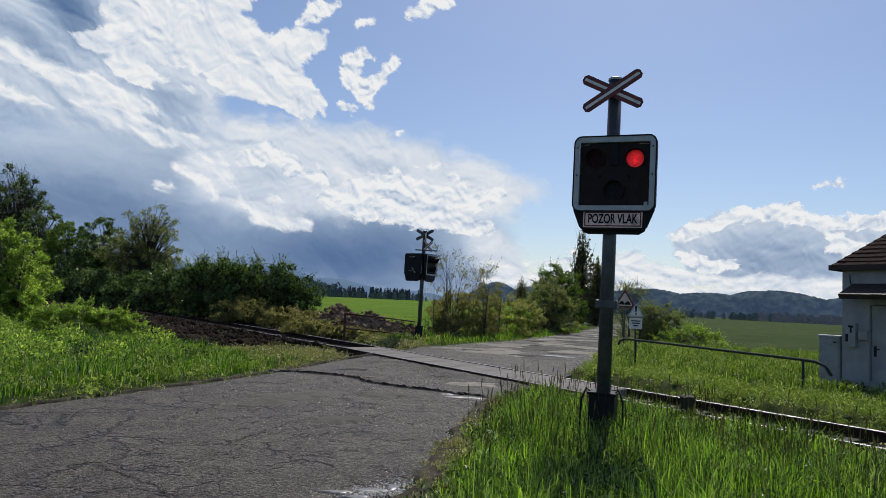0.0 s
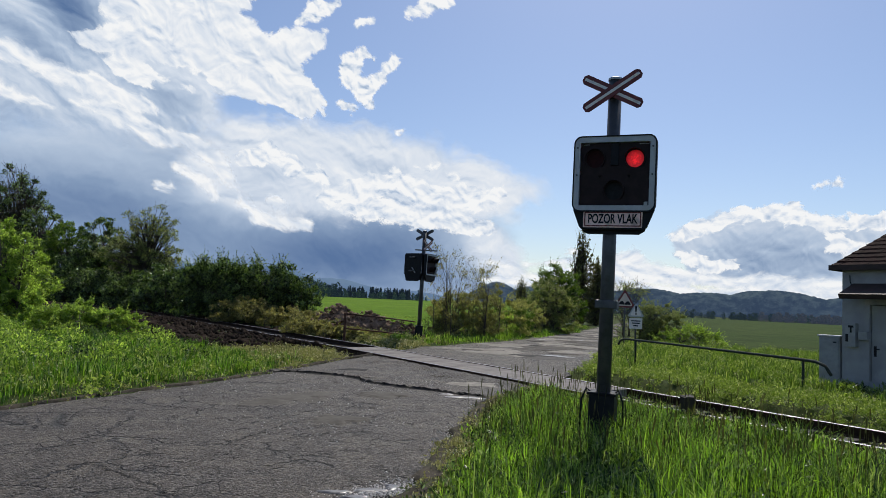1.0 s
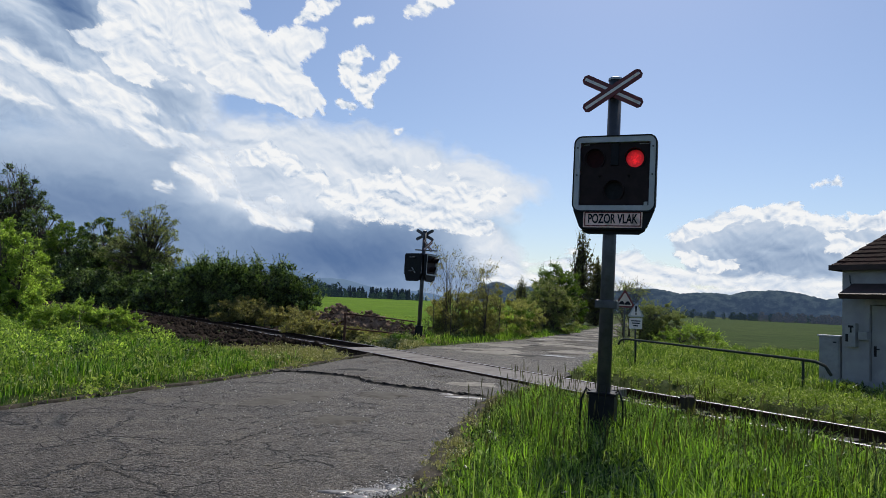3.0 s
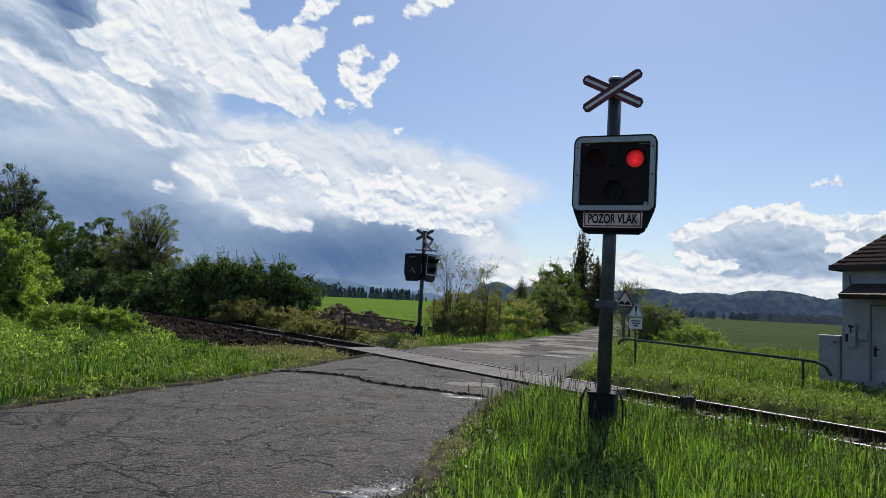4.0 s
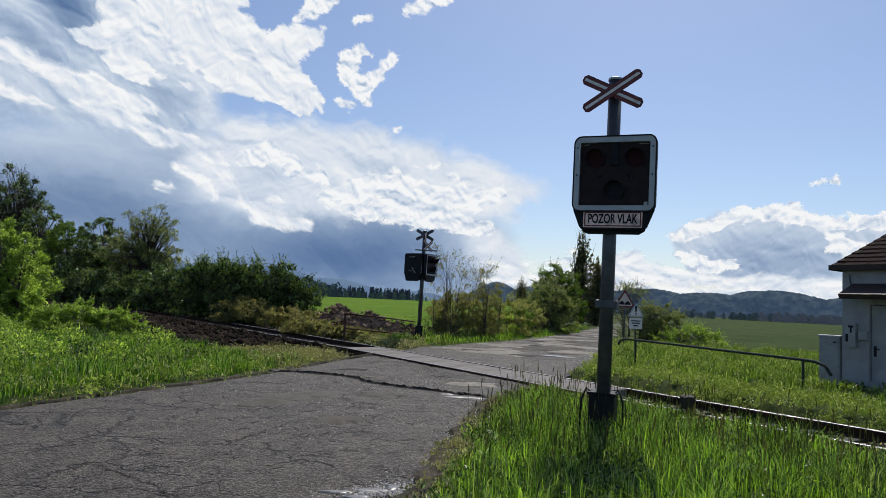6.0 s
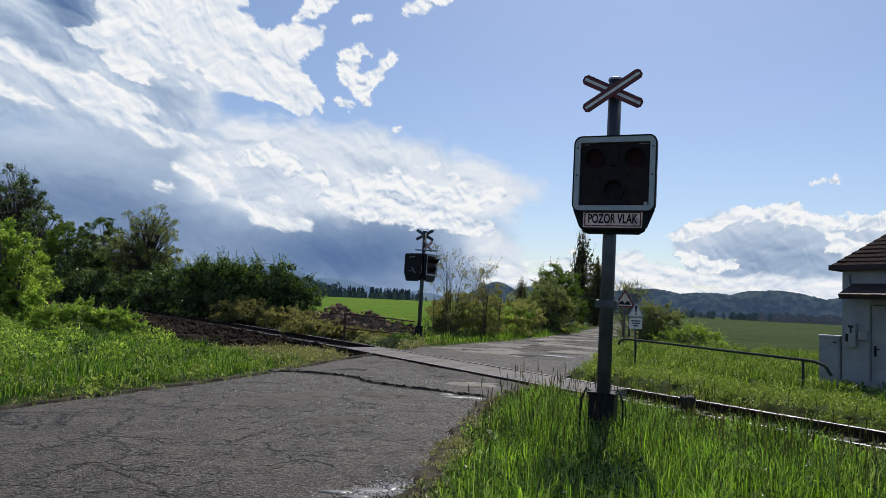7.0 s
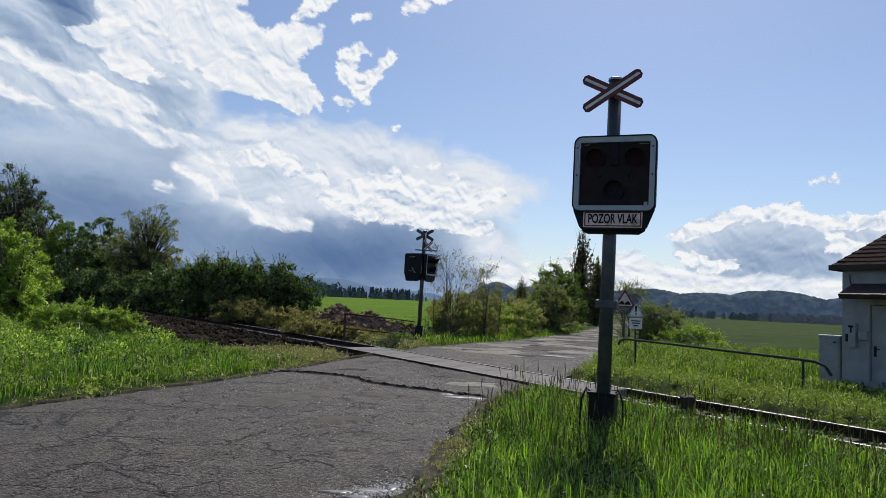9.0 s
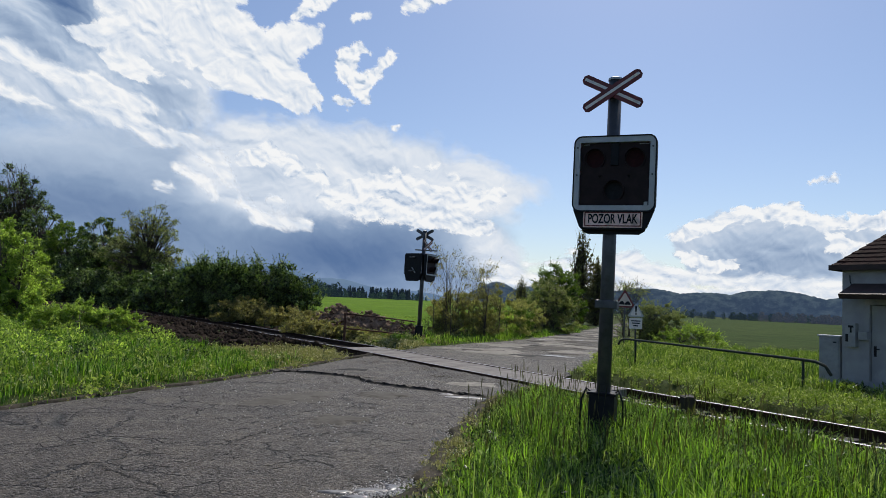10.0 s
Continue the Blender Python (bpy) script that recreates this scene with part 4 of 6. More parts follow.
# ---- crossing signal
def lens_glow():
    m, n, l, p = nodes_of("lit red lens")
    pos = where(n)
    vor = n.new("ShaderNodeTexVoronoi")
    vor.inputs["Scale"].default_value = 48
    l.new(pos, vor.inputs["Vector"])
    cells = step(n, l, n_color_value(n, l, vor.outputs["Color"]), 0.2, 0.9)
    out = n.new("ShaderNodeVectorMath")
    out.operation = "LENGTH"
    l.new(pos, out.inputs[0])
    hot = value(n, l, "SUBTRACT", 1.0, step(n, l, out.outputs["Value"], 0.015, 0.125))
    col = blend(n, l, value(n, l, "MULTIPLY", value(n, l, "MULTIPLY_ADD", cells, 0.55, 0.45), value(n, l, "MULTIPLY_ADD", hot, 0.85, 0.15)), (0.10, 0.002, 0.004), (0.80, 0.014, 0.020))
    l.new(col, p.inputs["Emission Color"])
    p.inputs["Emission Strength"].default_value = 1.0
    p.inputs["Base Color"].default_value = (0.2, 0.01, 0.01, 1)
    return m


LENS_LIT = lens_glow()
LENS_DARK = surface("dark red unlit lens", (0.022, 0.006, 0.007), (0.036, 0.009, 0.010), 0.6, 0, 20, 60, 0.2, 0.002, spec=0.1)
LENS_WHITE = surface("dim clear lens", (0.008, 0.009, 0.012), (0.016, 0.017, 0.022), 0.5, 0, 20, 60, 0.2, 0.002, spec=0.15)


def disc(r, depth, sides=28):
    return plate([(r * math.cos(2 * math.pi * k / sides), r * math.sin(2 * math.pi * k / sides)) for k in range(sides)], depth)


def hood(r, length):
    """A half-open visor tube that points to -y."""
    bm = bmesh.new()
    rows = []
    for a in range(-50, 231, 14):
        ca, sa = math.cos(radians(a)), math.sin(radians(a))
        reach = length * (0.45 + 0.55 * max(0.0, (sa + 0.77) / 1.77))
        rows.append([bm.verts.new((rr * ca, yy, rr * sa)) for rr, yy in ((r, 0), (r, -reach), (r - 0.006, -reach), (r - 0.006, 0))])
    for a, b in zip(rows, rows[1:]):
        for i in range(4):
            bm.faces.new((a[i], b[i], b[(i + 1) % 4], a[(i + 1) % 4]))
    bmesh.ops.recalc_face_normals(bm, faces=bm.faces)
    return bm


def signal_head(parent, m, sign_text, moving):
    """Black lamp board with a pale rim; its front looks along -y, its origin is the middle of its foot."""
    head = part("signal_head", plate([(-0.47, -0.02), (-0.40, -0.26), (-0.33, -0.305), (0.33, -0.305), (0.40, -0.26), (0.47, -0.02),
                                      *rounded(-0.515, 0.0, 0.515, 0.92, 0.09)[0:12]], 0.02, y=0.10, bevel=0.004), BLACK_PAINT, parent,
                "black signal head with pale grey rim", m)
    outer, inner = rounded(-0.515, -0.02, 0.515, 0.915, 0.09), rounded(-0.445, 0.045, 0.445, 0.845, 0.012)
    part("rim", ring_plate(outer, inner, 0.10, y=0.0), GREY_RIM, head, "pale grey painted rim")
    o2, i2 = rounded(-0.53, -0.035, 0.53, 0.93, 0.1), rounded(-0.513, -0.018, 0.513, 0.913, 0.088)
    part("edge_strip", ring_plate(o2, i2, 0.115, y=-0.005), BLACK_PAINT, head)
    part("skirt", plate([(-0.52, 0.0), (-0.43, -0.225), (-0.39, -0.255), (0.39, -0.255), (0.43, -0.225), (0.52, 0.0)], 0.05, y=0.03, bevel=0.006), BLACK_PAINT, head)
    # face with round openings
    lamps = (("red_lamp", -0.255, 0.64), ("red_lamp", 0.255, 0.64), ("white_lamp", 0.0, 0.235))
    bm = bmesh.new()
    cells = ((-0.4452, -0.01, 0.44, 0.8452, 0), (0.01, 0.4452, 0.44, 0.8452, 1), (-0.2, 0.2, 0.0448, 0.436, 2))
    for x0, x1, z0, z1, k in cells:
        cx, cz = lamps[k][1], lamps[k][2]
        sides = 24
        out_ring, in_ring = [], []
        for i in range(sides):
            a = 2 * math.pi * (i + 0.5) / sides
            ca, sa = math.cos(a), math.sin(a)
            t = min(((x1 - cx) if ca > 0 else (x0 - cx)) / ca, ((z1 - cz) if sa > 0 else (z0 - cz)) / sa)
            out_ring.append(bm.verts.new((cx + ca * t, 0.045, cz + sa * t)))
            in_ring.append(bm.verts.new((cx + 0.112 * ca, 0.045, cz + 0.112 * sa)))
        for i in range(sides):
            j = (i + 1) % sides
            bm.faces.new((out_ring[i], out_ring[j], in_ring[j], in_ring[i]))
    box(0.022, 0.004, 0.40, (0, 0.049, 0.64), bm=bm)
    box(0.892, 0.004, 0.012, (0, 0.049, 0.438), bm=bm)
    for sx in (-1, 1):
        box(0.247, 0.004, 0.392, (sx * 0.322, 0.047, 0.24), bm=bm)
    bmesh.ops.recalc_face_normals(bm, faces=bm.faces)
    part("face_panel", bm, BLACK_INNER, head, "matt black face panel")
    part("divider", box(0.10, 0.02, 0.30, (0, 0.035, 0.70), bevel=0.006), BLACK_PAINT, head)
    shutters = []
    for name, x, z in lamps:
        red = name == "red_lamp"
        part(name, disc(0.118, 0.012), LENS_LIT if red and moving else LENS_WHITE if not red else LENS_DARK, head,
             "round red signal lens" if red else "round clear signal lens, unlit", pose(x, 0.085, z))
        part("visor", hood(0.132, 0.05 if sign_text else 0.24), BLACK_INNER, head, m=pose(x, 0.043, z))
        if red and moving:
            # added disc, no part of the signal: covers the glowing lens while it is off
            sh = part("shutter", disc(0.121, 0.004), LENS_DARK, head, "added dark disc that hides an always-glowing lens", pose(x, 0.066, z))
            shutters.append((sh, x, z))
    for sx in (-1, 1):
        # thin pale strips stand in for glints under the rim's upper edge
        part("glint_strip", box(0.13 if sx > 0 else 0.07, 0.006, 0.006, (sx * 0.37, 0.040, 0.825)), GREY_RIM, head)
        for z in (0.43, 0.78):
            part("bolt", disc(0.012, 0.012, 8), STEEL_DARK, head, m=pose(sx * 0.48, -0.01, z))
    part("type_plate", box(0.045, 0.004, 0.045, (0.405, 0.042, 0.075)), GREY_RIM, head)
    for z in (0.15, 0.75):
        part("bracket", box(0.30, 0.12, 0.05, (0, 0.17, z), 0.008), STEEL_DARK, head)
    if sign_text:
        sign = part("sign_plate", plate(rounded(-0.375, -0.230, 0.375, -0.022, 0.012), 0.012, y=0.016), PINK_PLATE, head, "faded pinkish plate with dark border and black words")
        part("border", ring_plate(rounded(-0.36, -0.216, 0.36, -0.036, 0.01), rounded(-0.346, -0.202, 0.346, -0.050, 0.01), 0.004, y=0.013), RED_PAINT, sign)
        letters(sign_text, 0.140, BLACK_PAINT, sign, pose(0, 0.0125, -0.126, 90) @ Matrix.Diagonal((0.735, 1.16, 1, 1)))
    return shutters


def crossbuck(parent, m, lean=29, arm=0.83):
    buck = part("crossbuck", box(0.10, 0.06, 0.16, (0, 0.05, 0), 0.01), STEEL_DARK, parent, "white cross boards with red edges", m)
    for k, sgn in enumerate((-1, 1)):
        hw, t = 0.055, 0.012
        pts = [(-arm / 2, -hw * 0.5), (-arm / 2 + 0.035, -hw), (arm / 2 - 0.035, -hw), (arm / 2, -hw * 0.5), (arm / 2, hw * 0.5), (arm / 2 - 0.035, hw), (-arm / 2 + 0.035, hw), (-arm / 2, hw * 0.5)]
        pts = [(x, z * 1.15) for x, z in pts]
        board = part("board", plate(pts, t), RED_PAINT, buck, "red-edged board", pose(0, -0.012 - 0.016 * k, 0, 0, -sgn * lean, 0))
        part("board_back", plate([(x * 0.99, z * 0.97) for x, z in pts], 0.004, y=t + 0.001), STEEL_DARK, board, "dark bare back of the board")
        part("stripe", box(arm - 0.05, 0.003, 0.034, (0, -0.002, 0)), WHITE_PLATE, board, "white middle stripe")
    return buck


def signal_post(place, height, label):
    thing = tagged(empty("crossing_signal", place), label, "railway signal", group="crossing signals")
    part("pole", tube([(0, 0, 0.1), (0, 0, height - 0.02)], [0.084, 0.080], 20), STEEL_DARK, thing, "weathered grey steel pole", smooth=True)
    part("cap", tube([(0, 0, height - 0.025), (0, 0, height), (0, 0, height + 0.02)], [0.088, 0.088, 0.05], 20), GREY_RIM, thing)
    bm = box(0.30, 0.30, 0.60, (0, 0, 0.32), 0.02)
    box(0.34, 0.34, 0.03, (0, 0, 0.63), 0.008, bm=bm)
    part("base_box", bm, BLACK_PAINT, thing, "black box round the foot of the pole")
    return thing


near_signal = signal_post(pose(1.99, 8.4, 0.0, 0, 0.5, -22), 4.46, "grey crossing signal with flashing red lamps and warning plate")
part("clamp", box(0.26, 0.20, 0.10, (0, 0, 1.68), 0.012), STEEL_DARK, near_signal)
near_shutters = signal_head(near_signal, pose(0.055, -0.22, 2.81) @ Matrix.Diagonal((0.918, 1, 0.955, 1)), "POZOR VLAK", True)
crossbuck(near_signal, pose(-0.015, -0.11, 4.27, 0, -3.0, 0), 30, 0.80)
for sx in (-1, 1):
    part("cable", tube([(sx * 0.12, -0.05, 0.62), (sx * 0.19, -0.08, 0.68), (sx * 0.24, -0.10, 0.55), (sx * 0.26, -0.10, 0.05)], 0.012, 8), BLACK_PAINT, near_signal, smooth=True)

far_signal = signal_post(pose(-0.82, 28.4, 0.0, 0, 0.6, 0), 4.52, "dark crossing signal with two heads seen from behind")
signal_head(far_signal, pose(-0.33, 0.12, 2.72, 0, 0, 140) @ Matrix.Diagonal((0.92, 1, 0.92, 1)), "", False)
signal_head(far_signal, pose(0.36, 0.05, 2.72, 0, 0, 64) @ Matrix.Diagonal((0.92, 1, 0.92, 1)), "", False)
crossbuck(far_signal, pose(0, 0.11, 4.36, 0, 0, 165))
crossbuck(far_signal, pose(0.14, 0.05, 3.92, 0, 0, 62))
part("cross_arm", box(0.9, 0.06, 0.05, (0.1, 0.0, 3.72), 0.006), STEEL_DARK, far_signal)


# ---- railings
def railing():
    a, b = Vector((6.14, 21.8, 0)), Vector((8.08, 15.5, 0))
    way = (b - a).normalized()
    thing = tagged(empty("pipe_railing", Matrix.Identity(4)), "grey-green pipe railing with bent ends on two posts", "railing")
    start, end = a - way * 1.0, b + way * 0.75
    top = [start + Vector((0, 0, 0.55)), start + way * 0.12 + Vector((0, 0, 0.68)), start + way * 0.35 + Vector((0, 0, 0.745)), a + Vector((0, 0, 0.75)),
           b + Vector((0, 0, 0.74)), b + way * 0.35 + Vector((0, 0, 0.73)), b + way * 0.6 + Vector((0, 0, 0.66)), end + Vector((0, 0, 0.48))]
    part("top_rail", tube(top, 0.034, 10), GREEN_PIPE, thing, smooth=True)
    for p in (a, b):
        part("post", tube([p + Vector((0, 0, -0.1)), p + Vector((0, 0, 0.73))], 0.03, 10), GREEN_PIPE, thing, smooth=True)


railing()


def old_fence():
    thing = tagged(empty("rusty_barrier", pose(-3.6, 26.7, 0)), "rusty iron barrier with a post and two bars beside the track", "railing")
    part("post", box(0.09, 0.09, 1.1, (0, 0, 0.5), 0.01), RUST, thing)
    for z, dz in ((1.02, 0.80), (0.46, 0.24)):
        part("bar", tube([(0, 0, z), (1.3, 0.75, (z + dz) / 2 + 0.02), (2.62, 1.5, dz)], 0.028, 8), RUST, thing, smooth=True)


old_fence()


# ---- road signs
def triangle(size, r=0.05):
    h = size * 0.866
    pts = []
    for cx, cz, a0 in ((size / 2 - r * 1.732, -h / 3 + r, -90), (0, 2 * h / 3 - 2 * r, 30), (-size / 2 + r * 1.732, -h / 3 + r, 150)):
        pts += [(cx + r * math.cos(radians(a0 + 120 * k / 4)), cz + r * math.sin(radians(a0 + 120 * k / 4))) for k in range(5)]
    return pts


def road_sign(place, z, size, label, face, border, plate_size):
    thing = tagged(empty("road_sign", place), label, "road sign", group="road signs")
    part("post", tube([(0, 0.05, -0.1), (0, 0.05, z + size * 0.4)], 0.033, 10), STEEL_DARK, thing, smooth=True)
    board = part("sign_board", plate(triangle(size), 0.02), border, thing, m=pose(0, 0, z))
    part("sign_face", plate(triangle(size * 0.74), 0.006, y=-0.005), face, board)
    if plate_size:
        extra = part("extra_plate", plate(rounded(-plate_size / 2, -plate_size * 0.42, plate_size / 2, plate_size * 0.42, 0.02), 0.015), WHITE_PLATE, thing, "white plate with black lines of writing", pose(0, 0, z - size * 0.36 - plate_size * 0.42))
        for k, (w, zz) in enumerate(((0.72, 0.2), (0.6, 0.02), (0.4, -0.18))):
            part("writing_bar", box(plate_size * w, 0.004, plate_size * 0.09, (0, -0.003, plate_size * zz)), BLACK_PAINT, extra)
        part("exclamation_mark", plate([(-0.025, 0.0), (0.025, 0.0), (0.042, 0.24), (-0.042, 0.24)], 0.004, y=-0.012), BLACK_PAINT, board)
        part("exclamation_dot", box(0.06, 0.004, 0.06, (0, -0.010, -0.07), 0.001), BLACK_PAINT, board)
    else:
        hump = [(-0.24, -0.14), (0.24, -0.14)] + [(0.24 - 0.48 * k / 16, -0.13 + 0.02 + 0.12 * abs(math.sin(math.pi * 2 * k / 16)) ** 0.7) for k in range(17)]
        part("double_hump", plate(hump, 0.004, y=-0.01), BLACK_PAINT, board)
    return thing


road_sign(pose(7.72, 29.2, 0, 0, 0, -14), 2.05, 0.90, "red-bordered triangular bump sign on a grey post", YELLOW_PAINT, RED_PAINT, 0)
road_sign(pose(7.75, 27.6, 0, 0, 0, -14), 1.62, 0.66, "small white triangular warning sign with a plate below", WHITE_PLATE, GREY_RIM, 0.50)

for sx in (-1, 1):
    part("brace", tube([(-0.33 - sx * 0.12, -0.02, 3.0), (-0.33 + 0.02, -0.06, 2.78)], 0.018, 6), GREY_RIM, far_signal, "pale thin brace on the back")


# ---- relay hut beside the track; local x runs along its front, -y is the front
def hut():
    m = pose(9.72, 16.85, 0, 0, 0, math.degrees(math.atan2(-0.839, 0.544)))
    house = tagged(empty("relay_hut", m), "small white plastered relay hut with a brown-red roof", "hut")
    W, D, H = 3.4, 3.0, 2.95
    wall = bmesh.new()
    # front wall in pieces round the door
    box(0.62, 0.25, H + 0.2, (0.31, 0.125, H / 2 - 0.1), bm=wall)
    box(W - 1.52, 0.25, H + 0.2, (1.52 + (W - 1.52) / 2, 0.125, H / 2 - 0.1), bm=wall)
    box(0.90, 0.25, H - 2.05, (1.07, 0.125, 2.05 + (H - 2.05) / 2), bm=wall)
    part("wall_front", wall, HUT_PLASTER, house)
    part("wall_side", box(0.25, D - 0.5, H + 0.2, (0.125, D / 2, H / 2 - 0.1)), HUT_PLASTER, house)
    part("wall_side", box(0.25, D - 0.5, H + 0.2, (W - 0.125, D / 2, H / 2 - 0.1)), HUT_PLASTER, house)
    part("wall_back", box(W, 0.25, H + 0.2, (W / 2, D - 0.125, H / 2 - 0.1)), HUT_PLASTER, house)
    part("plinth", box(W + 0.03, 0.03, 0.35, (W / 2, -0.017, 0.1)), CABINET_GREY, house, "grey base strip")
    door = part("door", box(0.88, 0.05, 2.04, (1.07, 0.10, 1.02), 0.006), HUT_PLASTER, house, "white metal door")
    part("handle", tube([(0.72, 0.07, 1.02), (0.72, 0.02, 1.02), (0.83, 0.02, 1.02)], 0.014, 8), BLACK_PAINT, door)
    part("lock_plate", box(0.05, 0.02, 0.24, (0.72, 0.068, 0.97), 0.004), BLACK_PAINT, door)
    aw = bmesh.new()
    plate([(0.26, 2.45), (1.9, 2.45), (1.9, 2.33), (0.26, 2.33)], 0.75, aw, y=-0.75)
    bmesh.ops.transform(aw, matrix=Matrix.Translation((0, 0, 2.52)) @ pose(0, 0, 0, 22, 0, 0) @ Matrix.Translation((0, 0, -2.42)), verts=aw.verts)
    awning = part("awning", aw, DARK_WOOD, house, "dark sloping door awning")
    for x in (0.30, 1.86):
        part("awning_bracket", box(0.04, 0.6, 0.05, (x, -0.3, 2.30), 0.004), DARK_WOOD, awning)
    # hipped roof
    o, top = 0.20, 1.60
    bm = bmesh.new()
    e = [bm.verts.new(p) for p in ((-o, -o, H), (W + o, -o, H), (W + o, D + o, H), (-o, D + o, H))]
    r = [bm.verts.new(p) for p in ((W / 2 - 0.2, D / 2, H + top), (W / 2 + 0.2, D / 2, H + top))]
    for f in ((e[0], e[1], r[1], r[0]), (e[1], e[2], r[1]), (e[2], e[3], r[0], r[1]), (e[3], e[0], r[0]), (e[3], e[2], e[1], e[0])):
        bm.faces.new(f)
    roof = part("roof", bm, ROOF_TILE, house, "brown-red hipped tile roof")
    fas = bmesh.new()
    box(W + 2 * o + 0.04, 0.03, 0.13, (W / 2, -o - 0.005, H - 0.03), bm=fas)
    box(0.03, D + 2 * o, 0.13, (-o - 0.005, D / 2, H - 0.03), bm=fas)
    part("fascia", fas, DARK_WOOD, house, "dark fascia board")
    # tile courses on the two seen slopes
    n = 15
    for k in range(n):
        f0, f1 = k / n, (k + 1) / n
        for side in (0, 1):
            if side == 0:
                p0, p1, q0, q1 = (Vector((-o, -o, H)).lerp(Vector((W / 2 - 0.2, D / 2, H + top)), t) if j == 0 else Vector((W + o, -o, H)).lerp(Vector((W / 2 + 0.2, D / 2, H + top)), t)
                                  for j, t in ((0, f0), (1, f0), (0, f1), (1, f1)))
            else:
                p0, p1, q0, q1 = (Vector((-o, D + o, H)).lerp(Vector((W / 2 - 0.2, D / 2, H + top)), t) if j == 0 else Vector((-o, -o, H)).lerp(Vector((W / 2 - 0.2, D / 2, H + top)), t)
                                  for j, t in ((0, f0), (1, f0), (0, f1), (1, f1)))
            up = Vector((0, 0, 0.012))
            bm = bmesh.new()
            count = max(2, int((p1 - p0).length / 0.21))
            for c in range(count):
                a, b = c / count, (c + 0.94) / count
                wob = Vector((0, 0, random.uniform(0, 0.012)))
                vs = [bm.verts.new(v) for v in (p0.lerp(p1, a) + up * 1.6 + wob, p0.lerp(p1, b) + up * 1.6 + wob, q0.lerp(q1, b) + up * 0.5, q0.lerp(q1, a) + up * 0.5,
                                                 p0.lerp(p1, a) + up * 0.2, p0.lerp(p1, b) + up * 0.2)]
                bm.faces.new((vs[0], vs[1], vs[2], vs[3]))
                bm.faces.new((vs[4], vs[5], vs[1], vs[0]))
            bmesh.ops.recalc_face_normals(bm, faces=bm.faces)
            part("tile_course", bm, ROOF_TILE, roof)
    meter = part("meter_box", box(0.24, 0.16, 0.56, (0.26, -0.08, 1.32), 0.008), CABINET_GREY, house, "grey meter box on the wall")
    part("meter_window", box(0.06, 0.01, 0.18, (0.19, -0.163, 1.25)), BLACK_PAINT, meter)
    part("meter_mark", box(0.12, 0.01, 0.05, (0.28, -0.163, 1.52)), BLACK_PAINT, meter)
    part("meter_mark", box(0.04, 0.01, 0.13, (0.28, -0.163, 1.44)), BLACK_PAINT, meter)
    part("junction_box", box(0.20, 0.12, 0.20, (0.52, -0.06, 1.32), 0.008), CABINET_GREY, house, "small grey junction box")
    part("cable", tube([(0.19, -0.03, 2.75), (0.20, -0.04, 2.6), (0.24, -0.05, 2.5), (0.24, -0.05, 2.35), (0.20, -0.03, 2.28)], 0.012, 6), BLACK_PAINT, house)
    return house


hut()


def cabinet():
    m = pose(9.45, 17.0, 0, 0, 0, math.degrees(math.atan2(-0.839, 0.544)))
    c = tagged(empty("electric_cabinet", m), "pale grey electric cabinet beside the hut wall", "cabinet")
    part("body", box(0.5, 0.36, 1.25, (-0.02, 0.3, 0.62), 0.01), CABINET_GREY, c)
    part("lid", box(0.56, 0.42, 0.04, (-0.02, 0.3, 1.265), 0.01), GREY_RIM, c, "pale lid")
    d = part("door", box(0.44, 0.015, 0.84, (-0.02, 0.112, 0.80), 0.004), CABINET_GREY, c)
    part("latch", box(0.08, 0.02, 0.03, (0.12, 0.095, 1.12), 0.004), BLACK_PAINT, d)


cabinet()


# ---- small concrete marker in the grass by the rail
def marker():
    bm = box(0.18, 0.14, 0.62, (0, 0, 0.26), 0.02)
    for v in bm.verts:
        v.co += Vector((random.uniform(-1, 1), random.uniform(-1, 1), random.uniform(-1, 1))) * 0.008
    ob = part("marker_post", bm, SLEEPER_WOOD, None, m=pose(3.5, 9.8, -0.08, 3, -2, 20))
    tagged(ob, "short dark weathered post in tall grass", "marker post")


marker()


